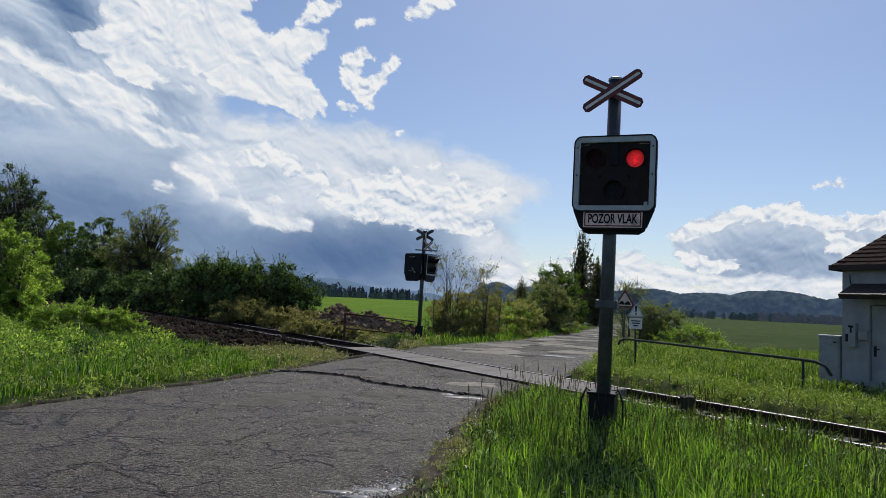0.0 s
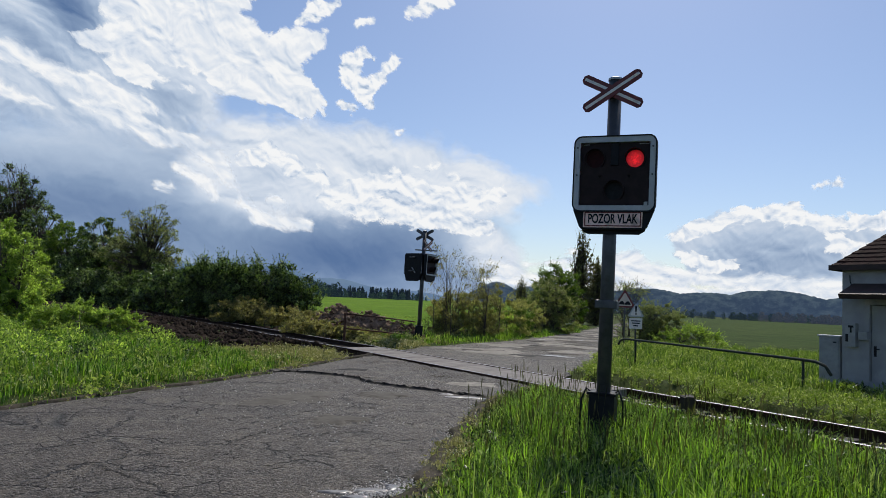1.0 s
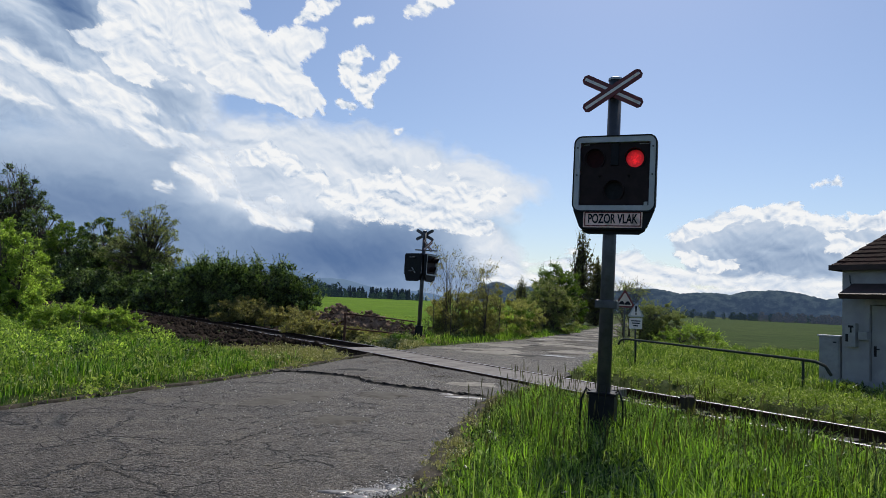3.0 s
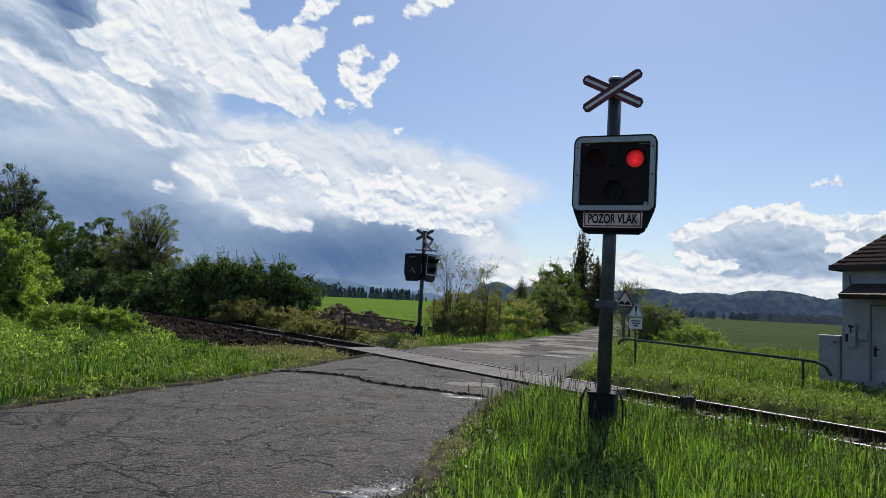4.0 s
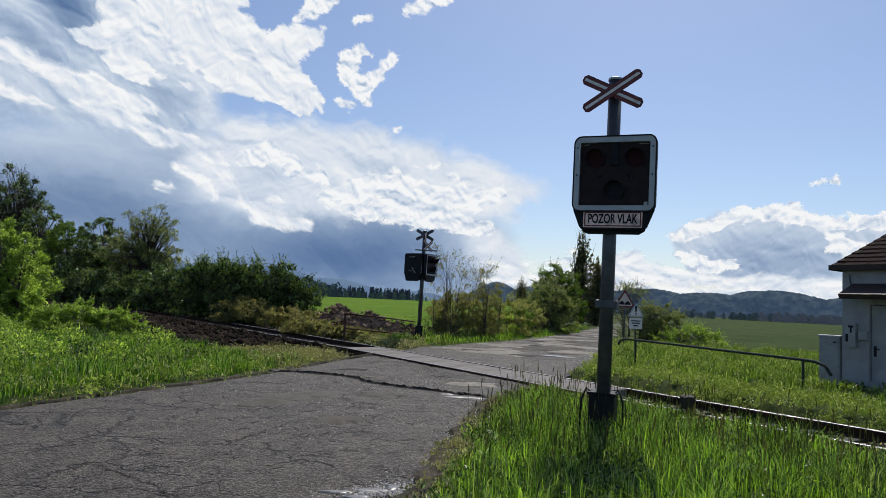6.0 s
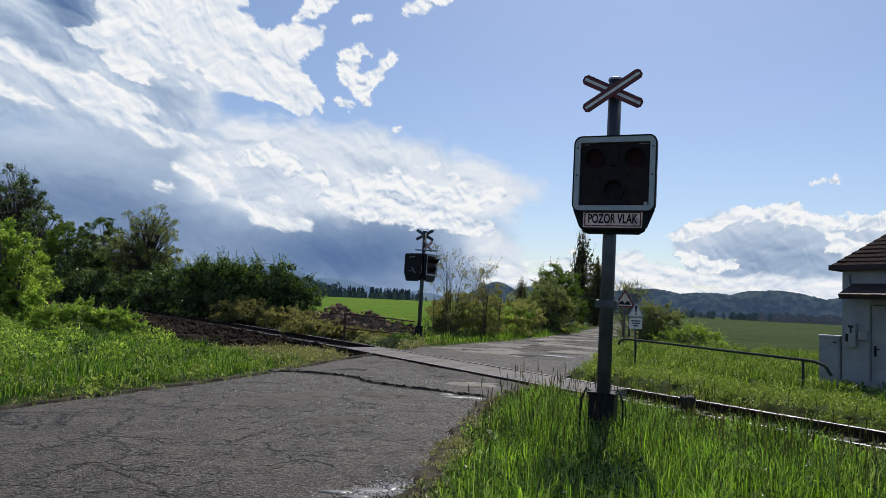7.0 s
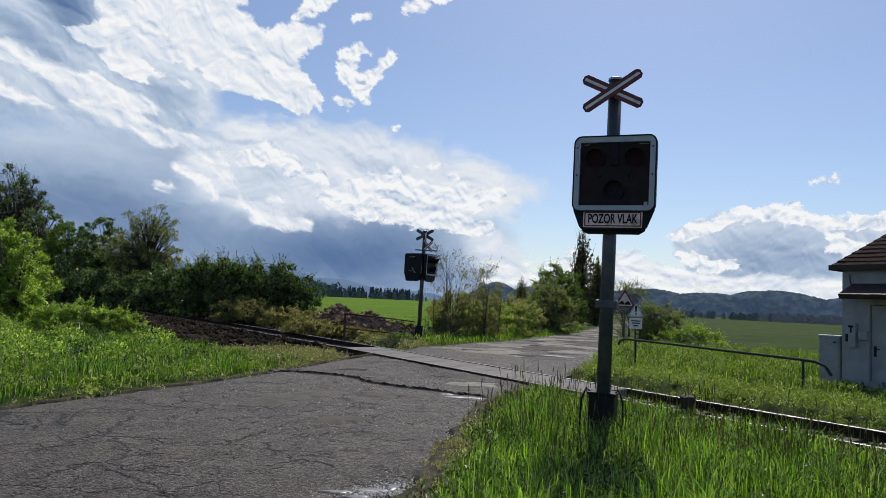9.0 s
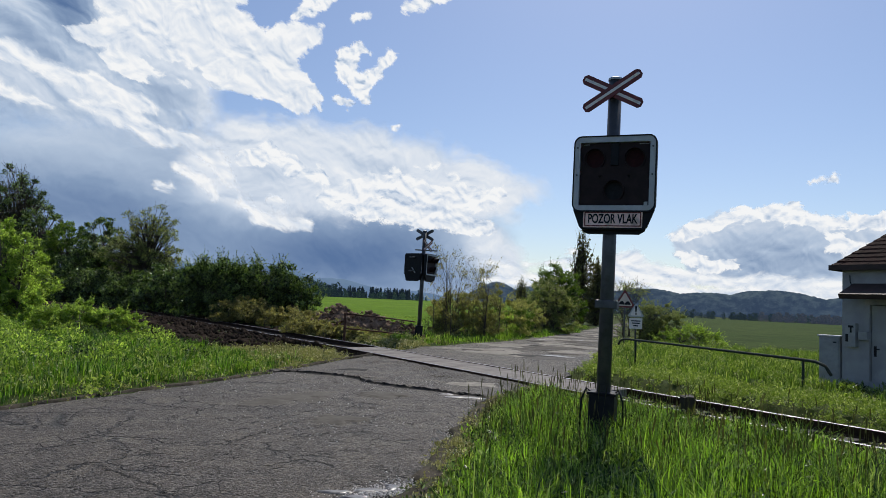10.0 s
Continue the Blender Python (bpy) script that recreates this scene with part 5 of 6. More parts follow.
# ---- dug soil
def soil_heap(place, rx, ry, h, seed, lumps):
    rng = np.random.default_rng(seed)
    bm = bmesh.new()
    n = 44
    grid = [[None] * n for _ in range(n)]
    for i in range(n):
        for j in range(n):
            u, v = 2 * i / (n - 1) - 1, 2 * j / (n - 1) - 1
            r = math.hypot(u, v)
            z = h * max(0.0, 1 - r ** 1.6) * (0.75 + 0.5 * noise.noise(Vector((u * 2.2, v * 2.2, seed)))) + (0.16 * noise.noise(Vector((u * 5, v * 5, seed))) + 0.14 * noise.noise(Vector((u * 12, v * 12, seed)))) * (r < 1)
            grid[i][j] = bm.verts.new((rx * u, ry * v, z - 0.06))
    for i in range(n - 1):
        for j in range(n - 1):
            bm.faces.new((grid[i][j], grid[i + 1][j], grid[i + 1][j + 1], grid[i][j + 1]))
    for k in range(lumps):
        a, r = rng.uniform(0, 6.28), math.sqrt(rng.uniform(0, 0.9))
        size = rng.uniform(0.03, 0.13)
        z = h * max(0.0, 1 - r ** 1.6) * 0.9
        got = bmesh.ops.create_icosphere(bm, subdivisions=1, radius=size)["verts"]
        for v in got:
            v.co = Vector((v.co.x * rng.uniform(0.7, 1.6), v.co.y * rng.uniform(0.7, 1.3), v.co.z * rng.uniform(0.35, 0.9)))
        bmesh.ops.transform(bm, matrix=pose(rx * r * math.cos(a), ry * r * math.sin(a), z, rng.uniform(-35, 35), rng.uniform(-35, 35), rng.uniform(0, 360)), verts=got)
    ob = part("soil_mound", bm, SOIL, None, m=place)
    return tagged(ob, "freshly dug mound of brown soil", "soil mound", group="soil mounds")


soil_heap(pose(-4.9, 33.2, 0), 1.6, 1.4, 1.45, 3, 160)
soil_heap(pose(-3.2, 30.4, 0), 1.9, 1.2, 1.20, 5, 200)
soil_heap(pose(-1.6, 29.0, 0), 1.2, 0.9, 0.85, 7, 120)


# ---- plants
def leaves(centres, radii, count, size, rng, flat=0.75, up=0.25):
    """Leaf pieces round clump centres: arrays of corners and triangles."""
    pick = rng.integers(0, len(centres), count)
    d = rng.normal(size=(count, 3))
    d /= np.linalg.norm(d, axis=1)[:, None]
    pos = centres[pick] + d * (radii[pick] * rng.uniform(0.15, 1.0, count) ** 0.6)[:, None] * np.array([1, 1, flat])
    along = d * 0.6 + rng.normal(size=(count, 3)) * 0.7 + np.array([0, 0, up])
    along /= np.linalg.norm(along, axis=1)[:, None]
    side = np.cross(along, rng.normal(size=(count, 3)))
    side /= np.linalg.norm(side, axis=1)[:, None] + 1e-9
    s = size * rng.uniform(0.6, 1.35, count)[:, None]
    nrm = np.cross(along, side)
    v = np.stack([pos - along * s, pos + side * s * 0.42 + nrm * s * 0.12, pos + along * s, pos - side * s * 0.42 + nrm * s * 0.12], 1)
    b = np.arange(count)[:, None] * 4
    t = np.concatenate([b + np.array([0, 1, 2]), b + np.array([0, 2, 3])])
    return v.reshape(-1, 3), t


def shoot_leaves(centres, radii, count, length, size, rng, rise=0.75):
    """Young shoots that stand out of the crown, each a row of alternate leaves."""
    mid = centres.mean(0)
    out = (centres - mid) / (np.abs(centres - mid).max(0) + 1e-6)
    rank = np.argsort(-(np.linalg.norm(out, axis=1) + 0.5 * out[:, 2]) + rng.normal(size=len(out)) * 0.25)
    pick = rank[rng.integers(0, max(3, int(len(rank) * 0.6)), count)]
    d = out[pick] * np.array([0.7, 0.7, 0.5]) + np.array([0, 0, rise]) + rng.normal(size=(count, 3)) * 0.3
    d /= np.linalg.norm(d, axis=1)[:, None]
    ln = length * rng.uniform(0.45, 1.2, count)
    foot = centres[pick] + d * (radii[pick] * 0.5)[:, None]
    per = 13
    f = np.tile(np.linspace(0.05, 1.0, per), (count, 1))
    droop = np.array([0, 0, -0.22]) * (ln[:, None, None] * f[..., None] ** 2)
    pos = (foot[:, None] + d[:, None] * (ln[:, None] * f)[..., None] + droop).reshape(-1, 3)
    k = count * per
    along = np.repeat(d, per, 0) * 0.8 + rng.normal(size=(k, 3)) * 0.55
    along /= np.linalg.norm(along, axis=1)[:, None]
    side = np.cross(along, rng.normal(size=(k, 3)))
    side /= np.linalg.norm(side, axis=1)[:, None] + 1e-9
    s = (size * rng.uniform(0.6, 1.2, k) * (1.1 - 0.5 * f.ravel()))[:, None]
    pos = pos + along * s * 0.8
    v = np.stack([pos - along * s, pos + side * s * 0.36, pos + along * s, pos - side * s * 0.36], 1)
    b = np.arange(k)[:, None] * 4
    return v.reshape(-1, 3), np.concatenate([b + np.array([0, 1, 2]), b + np.array([0, 2, 3])])


def plant(kind, place, blobs, material, label, seed, count, size, clumps=26, clump_r=0.24, trunk_r=0.12, stems=1, twig_share=1.0, group="", category="tree", up=0.25, bare=0, shoots=0, shoot_len=0.8):
    """Trunk and limbs that reach the clumps of a crown; blobs: (x, y, z, rx, ry, rz) in metres from the foot."""
    rng = np.random.default_rng(seed)
    thing = tagged(empty(kind, place), label, category, group=group)
    cs, rs = [], []
    vol = np.array([b[3] * b[4] * b[5] for b in blobs]) ** (2 / 3)
    share = np.maximum(3, (clumps * vol / vol.sum()).astype(int))
    for b, k in zip(blobs, share):
        for _ in range(k):
            d = rng.normal(size=3)
            d /= np.linalg.norm(d)
            d[2] = abs(d[2]) if rng.random() < 0.35 else d[2]
            r = rng.uniform(0.45, 1.0)
            cs.append(np.array(b[:3]) + d * np.array(b[3:]) * r)
            rs.append(clump_r * rng.uniform(0.6, 1.45) * (b[3] * b[4] * b[5]) ** (1 / 3))
    cs, rs = np.array(cs), np.array(rs)
    if category != "tree" or stems > 1:
        low = rng.random(len(cs)) < 0.28
        cs[low, 2] *= rng.uniform(0.08, 0.55, int(low.sum()))
    cs[:, 2] = np.maximum(cs[:, 2], rs * 0.6)
    bm = bmesh.new()
    top = float(cs[:, 2].max())
    feet = [np.array([rng.uniform(-1, 1) * 0.2 * min(stems, 5), rng.uniform(-1, 1) * 0.15 * min(stems, 5), -0.15]) if stems > 1 else np.array([0, 0, -0.15]) for _ in range(stems)]
    trunks = []
    for f in feet:
        lean = rng.normal(size=2) * 0.05 * top * (1 if stems > 1 else 0.4)
        pts = [f + np.array([lean[0] * t * t, lean[1] * t * t, t * top * 0.72 + 0.1]) for t in (0, 0.25, 0.5, 0.75, 1.0)]
        rad = [trunk_r, trunk_r * 0.8, trunk_r * 0.62, trunk_r * 0.42, trunk_r * 0.2]
        tube(pts, rad, 7, bm)
        trunks.append(pts)
    for i in rng.permutation(len(cs))[:int(len(cs) * twig_share)]:
        pts = trunks[int(rng.integers(0, len(trunks)))]
        z = cs[i][2] * rng.uniform(0.35, 0.7)
        f = min(3.999, max(0.0, z / (top * 0.72) * 4))
        a = pts[int(f)] + (pts[int(f) + 1] - pts[int(f)]) * (f - int(f))
        mid = (a + cs[i]) / 2 + np.array([0, 0, 0.10]) * np.linalg.norm(cs[i] - a) + rng.normal(size=3) * 0.05
        r = trunk_r * 0.28
        tube([a, mid, cs[i] + np.array([0, 0, rs[i] * 0.5])], [r, r * 0.6, r * 0.2], 5, bm, caps=False)
        for _ in range(bare):
            d = rng.normal(size=3) + np.array([0, 0, 0.8])
            d /= np.linalg.norm(d)
            tube([mid + (cs[i] - mid) * rng.uniform(0.3, 1), cs[i] + d * rs[i] * 1.6], [r * 0.35, r * 0.12], 3, bm, caps=False)
    part("trunk", bm, BARK, thing, smooth=True)
    v, t = leaves(cs, rs, count, size, rng, up=up)
    if shoots:
        v2, t2 = shoot_leaves(cs, rs, shoots, shoot_len, size, rng, max(0.75, up))
        v, t = np.concatenate([v, v2]), np.concatenate([t, t2 + len(v)])
    v[:, 2] = np.maximum(v[:, 2], 0.02)
    crown = soup("crown", v, t, material)
    crown.parent = thing
    return thing


# bank of the track, near side
plant("bush", pose(-16.4, 26.5, 0), [(0, 0, 1.6, 1.7, 1.6, 1.6), (-0.6, 0, 2.7, 1.4, 1.2, 1.3), (-2.6, 0.4, 2.4, 1.9, 1.5, 2.2), (0.5, -0.2, 0.9, 1.4, 1.2, 1.0)], LEAF_FRESH,
      "broad fresh yellow-green bush", 11, 52000, 0.052, 330, 0.18, 0.05, 6, shoots=200, shoot_len=0.6, group="trackside bushes", category="bush")
plant("bush", pose(-10.6, 21.2, 0), [(-1.3, 0, 0.5, 0.9, 0.6, 0.55), (-0.3, 0, 0.55, 0.9, 0.6, 0.6), (0.6, 0, 0.5, 0.8, 0.6, 0.55), (1.2, 0.1, 0.4, 0.6, 0.5, 0.42)], LEAF_FRESH,
      "low bright green weed thicket above the grass", 13, 42000, 0.032, 330, 0.17, 0.02, 7, 0.2, shoots=160, shoot_len=0.3, group="trackside bushes", category="bush")
# far side
plant("tree", pose(-57.5, 92.0, 0), [(0, 0, 11.3, 4.5, 4.2, 5.8), (-2.4, 0, 7.2, 4.8, 4.2, 6.5), (2.7, -0.5, 5.5, 4.8, 4.2, 5.1)], LEAF_DEEP,
      "tall dark tree with bare twigs at its top", 12, 30000, 0.13, 260, 0.15, 0.34, 2, group="trackside trees", bare=9)
plant("tree", pose(-50.7, 88.0, 0), [(0, 0, 8.1, 3.4, 3.1, 4.2), (-1.8, 0, 5.2, 3.6, 3.1, 4.7), (2.0, -0.5, 3.9, 3.6, 3.1, 3.7)], LEAF_DEEP,
      "tall dark green tree above the track", 14, 26000, 0.13, 240, 0.15, 0.25, 2, group="trackside trees")
plant("tree", pose(-61.6, 92.0, 0), [(0, 0, 10.8, 3.8, 3.5, 5.5), (-2.0, 0, 6.8, 4.0, 3.5, 6.2), (2.2, -0.5, 5.2, 4.0, 3.5, 4.9)], LEAF_DEEP,
      "tall dark green tree above the track", 15, 15000, 0.15, 200, 0.16, 0.33, 2, group="trackside trees")
plant("tree", pose(-38.5, 72.0, 0), [(0, 0, 5.4, 2.7, 2.5, 2.8), (-1.4, 0, 3.4, 2.9, 2.5, 3.1), (1.6, -0.5, 2.6, 2.9, 2.5, 2.5)], LEAF_MID,
      "light green hedgerow tree", 22, 22000, 0.11, 220, 0.16, 0.16, 2, group="trackside trees")
plant("tree", pose(-33.3, 68.0, 0), [(0, 0, 5.8, 2.2, 2.1, 3.0), (-1.2, 0, 3.7, 2.4, 2.1, 3.3), (1.4, -0.5, 2.8, 2.4, 2.1, 2.6)], LEAF_DEEP,
      "dark green hedgerow tree", 23, 22000, 0.11, 220, 0.16, 0.18, 2, group="trackside trees")
plant("tree", pose(-30.3, 66.0, 0), [(0, 0, 4.4, 2.4, 2.2, 2.3), (-1.3, 0, 2.8, 2.6, 2.2, 2.5), (1.4, -0.5, 2.1, 2.6, 2.2, 2.0)], LEAF_MID,
      "light green hedgerow tree", 26, 18000, 0.10, 200, 0.16, 0.13, 2, group="trackside trees")
plant("tree", pose(-34.0, 66.0, 0), [(0, 0, 3.4, 2.7, 2.5, 1.7), (-1.4, 0, 2.1, 2.9, 2.5, 1.9), (1.6, -0.5, 1.6, 2.9, 2.5, 1.5)], LEAF_DEEP,
      "dark green hedgerow tree by the track", 27, 18000, 0.10, 200, 0.16, 0.10, 2, group="trackside trees")
plant("tree", pose(-26.3, 62.0, 0), [(0.0, 0.0, 5.9, 2.9, 2.4, 3.3), (-1.6, 0.0, 3.8, 3.0, 2.4, 3.6), (1.7, -0.5, 2.9, 3.0, 2.4, 2.8)], LEAF_GREY,
      "thinly leaved grey-green tree with visible limbs", 24, 19000, 0.085, 420, 0.12, 0.16, 1, group="trackside trees", bare=3)
plant("bush", pose(-39.1, 72.0, 0), [(0, 0, 1.8, 4.0, 2.8, 1.7), (1.6, -0.6, 1.1, 4.0, 2.4, 1.1)], LEAF_DEEP,
      "bush on the bank beside the track", 34, 11000, 0.11, 90, 0.22, 0.05, 5, group="trackside bushes", category="bush")
plant("bush", pose(-29.9, 62.0, 0), [(0, 0, 1.7, 3.6, 2.5, 1.6), (1.4, -0.6, 1.0, 3.6, 2.2, 1.0)], LEAF_DEEP,
      "bush on the bank beside the track", 35, 11000, 0.11, 90, 0.22, 0.05, 5, group="trackside bushes", category="bush")
plant("bush", pose(-24.3, 56.0, 0), [(0, 0, 1.5, 3.0, 2.1, 1.4), (1.2, -0.6, 0.9, 3.0, 1.8, 0.9)], LEAF_DEEP,
      "bush on the bank beside the track", 36, 11000, 0.11, 90, 0.22, 0.05, 5, group="trackside bushes", category="bush")
plant("bush", pose(-20.4, 52.0, 0), [(0, 0, 2.0, 2.6, 1.8, 1.9), (1.0, -0.6, 1.2, 2.6, 1.6, 1.2)], LEAF_DEEP,
      "bush on the bank beside the track", 37, 11000, 0.11, 90, 0.22, 0.05, 5, group="trackside bushes", category="bush")
plant("bush", pose(-17.3, 47.0, 0), [(0, 0, 1.8, 2.2, 1.5, 1.7), (0.9, -0.6, 1.1, 2.2, 1.3, 1.1)], LEAF_DEEP,
      "bush on the bank beside the track", 38, 11000, 0.11, 90, 0.22, 0.05, 5, group="trackside bushes", category="bush")
# five low bushes in dark leaf colour, added to fill in the bank's black shade
plant("bush", pose(-43.2, 76.0, 0), [(0, 0, 1.5, 4.0, 2.4, 1.6), (2.4, -0.6, 1.2, 3.6, 2.0, 1.2)], LEAF_DEEP,
      "low dark bush added for the shade of the bank", 101, 9000, 0.12, 90, 0.24, 0.05, 5, group="trackside bushes", category="bush")
plant("bush", pose(-35.6, 68.0, 0), [(0, 0, 1.4, 3.4, 2.0, 1.4), (2.0, -0.6, 1.0, 3.1, 1.7, 1.1)], LEAF_DEEP,
      "low dark bush added for the shade of the bank", 102, 9000, 0.12, 90, 0.24, 0.05, 5, group="trackside bushes", category="bush")
plant("bush", pose(-29.2, 61.0, 0), [(0, 0, 1.3, 3.0, 1.8, 1.3), (1.8, -0.6, 1.0, 2.7, 1.5, 1.0)], LEAF_DEEP,
      "low dark bush added for the shade of the bank", 103, 9000, 0.12, 90, 0.24, 0.05, 5, group="trackside bushes", category="bush")
plant("bush", pose(-24.1, 55.0, 0), [(0, 0, 1.2, 2.6, 1.6, 1.2), (1.6, -0.6, 0.9, 2.3, 1.3, 0.9)], LEAF_DEEP,
      "low dark bush added for the shade of the bank", 104, 9000, 0.12, 90, 0.24, 0.05, 5, group="trackside bushes", category="bush")
plant("bush", pose(-20.1, 50.0, 0), [(0, 0, 1.1, 2.4, 1.4, 1.2), (1.4, -0.6, 0.8, 2.2, 1.2, 0.9)], LEAF_DEEP,
      "low dark bush added for the shade of the bank", 105, 9000, 0.12, 90, 0.24, 0.05, 5, group="trackside bushes", category="bush")
for x, y, w, h, seed in ((-13.9, 41.8, 1.9, 4.3, 31), (-11.9, 40.8, 2.1, 4.1, 32), (-9.7, 39.9, 2.0, 4.2, 33), (-8.2, 39.2, 1.5, 3.2, 39)):
    plant("bush", pose(x, y, 0), [(0, 0, h * 0.46, w, w * 0.8, h * 0.44), (w * 0.3, -0.3, h * 0.33, w, w * 0.7, h * 0.33), (-w * 0.4, 0.2, h * 0.40, w * 0.9, w * 0.8, h * 0.40)], LEAF_DEEP,
          "dense dark green bush beside the track", seed, 19000, 0.085, 170, 0.19, 0.05, 6, group="trackside bushes", category="bush", up=0.7, shoots=190, shoot_len=0.95, bare=1)
for x, y, w, h, mat, seed in ((-8.0, 36.0, 1.5, 1.1, LEAF_OLIVE, 111), (-6.2, 34.8, 1.6, 0.9, LEAF_OLIVE, 112), (-10.6, 37.6, 1.8, 1.4, LEAF_OLIVE, 113), (-4.6, 31.5, 1.2, 0.6, LEAF_OLIVE, 114), (-5.5, 29.9, 1.3, 0.6, LEAF_OLIVE, 115), (-4.0, 28.8, 1.1, 0.45, LEAF_OLIVE, 116), (-2.6, 28.2, 0.8, 0.35, LEAF_OLIVE, 117)):
    plant("shrub", pose(x, y, 0), [(0, 0, h * 0.5, w, w * 0.7, h * 0.5), (w * 0.5, -0.3, h * 0.35, w * 0.8, w * 0.5, h * 0.35)], mat,
          "low olive-grey scrub on the track bank", seed, 6500, 0.06, 110, 0.2, 0.02, 6, 0.4, group="trackside bushes", category="shrub")
# beyond the crossing, along the road
for x, y, h, w, mat, seed, n in ((0.1, 32.2, 4.7, 0.8, LEAF_OLIVE, 41, 1500), (1.3, 33.0, 4.0, 0.8, LEAF_OLIVE, 42, 1500), (2.3, 33.8, 3.9, 0.7, LEAF_OLIVE, 142, 1300), (0.7, 33.4, 2.3, 1.3, LEAF_OCHRE, 143, 9000),
                                 (2.2, 34.5, 2.5, 1.1, LEAF_OCHRE, 43, 9000), (3.5, 37.4, 2.4, 1.3, LEAF_OCHRE, 44, 9000), (0.3, 32.8, 1.6, 1.0, LEAF_OCHRE, 45, 8000), (5.0, 41.0, 2.2, 1.2, LEAF_OCHRE, 48, 9000), (2.9, 36.0, 1.7, 1.0, LEAF_FRESH, 49, 8000), (4.3, 38.6, 1.6, 1.1, LEAF_MID, 144, 8000)):
    plant("shrub", pose(x, y, 0), [(0, 0, h * 0.60, w, 0.8, h * 0.40), (0.2, 0, h * 0.28, w * 1.1, 0.8, h * 0.28)], mat, "thin twiggy shrub with young olive leaves" if mat is LEAF_OLIVE else "low twiggy shrub with young ochre and green leaves",
          seed, n, 0.046, 80, 0.20, 0.012 if h < 3 else 0.024, 6, group="roadside shrubs", category="shrub", bare=7 if h > 3 else 4, shoots=22 if h > 3 else 40, shoot_len=0.7, up=0.8)
plant("bush", pose(7.0, 45, 0), [(0, 0, 1.8, 1.5, 1.2, 1.8), (1.0, 0, 1.5, 1.1, 1, 1.5), (-1.3, 0, 1.0, 1.0, 1, 1.0)], LEAF_GREY, "pale grey-green roadside bush", 46, 20000, 0.055, 260, 0.15, 0.05, 6, group="roadside shrubs", category="bush", bare=1, shoots=150, shoot_len=0.6)
plant("tree", pose(9.8, 58, 0), [(0, 0, 3.2, 2.1, 1.8, 2.2), (-0.8, 0, 1.8, 1.9, 1.6, 1.7), (1.2, 0, 1.7, 1.4, 1.4, 1.6)], LEAF_MID, "round dark green roadside tree", 47, 24000, 0.075, 300, 0.15, 0.15, 1, group="roadside trees", shoots=120, shoot_len=0.7)
for x, y, h, w, seed in ((15.4, 76, 10.2, 1.75, 51), (17.2, 77, 7.2, 1.0, 52), (18.5, 160, 8.0, 2.3, 53)):
    plant("poplar", pose(x, y, 0), [(0, 0, h * f, w * q, w * q, h * 0.10) for f, q in ((0.12, 0.7), (0.22, 0.95), (0.32, 1.0), (0.42, 1.0), (0.52, 0.95), (0.62, 0.85), (0.72, 0.72), (0.81, 0.58), (0.89, 0.42), (0.96, 0.22))], LEAF_POPLAR,
          "tall narrow dark poplar", seed, 14000, 0.085, 520, 0.13, 0.15, 3, group="poplars", up=2.2, bare=2, shoots=330, shoot_len=1.3)
plant("bush", pose(11.8, 38, 0), [(0, 0, 1.3, 1.1, 1, 1.25), (0.7, 0, 0.9, 1.2, 1, 0.9), (-0.6, 0, 0.7, 0.9, 0.8, 0.7)], LEAF_GREY, "rounded pale green bush", 54, 16000, 0.05, 200, 0.17, 0.05, 5, group="roadside shrubs", category="bush", shoots=160, shoot_len=0.6, bare=1)
plant("tree", pose(12.3, 46, 0), [(0, 0, 2.6, 1.6, 1.3, 1.2)], LEAF_GREY, "small budding tree with bare twigs", 55, 900, 0.07, 50, 0.3, 0.07, 2, group="roadside trees", bare=8)
plant("shrub", pose(12.9, 35.3, 0), [(0, 0, 0.55, 1.0, 0.6, 0.6), (-1.2, 0, 0.4, 0.9, 0.5, 0.5), (1.0, 0, 0.35, 0.8, 0.5, 0.4)], LEAF_FRESH, "low light green shrub at the field edge", 56, 8000, 0.042, 110, 0.24, 0.03, 5, shoots=90, shoot_len=0.45, group="roadside shrubs", category="shrub")


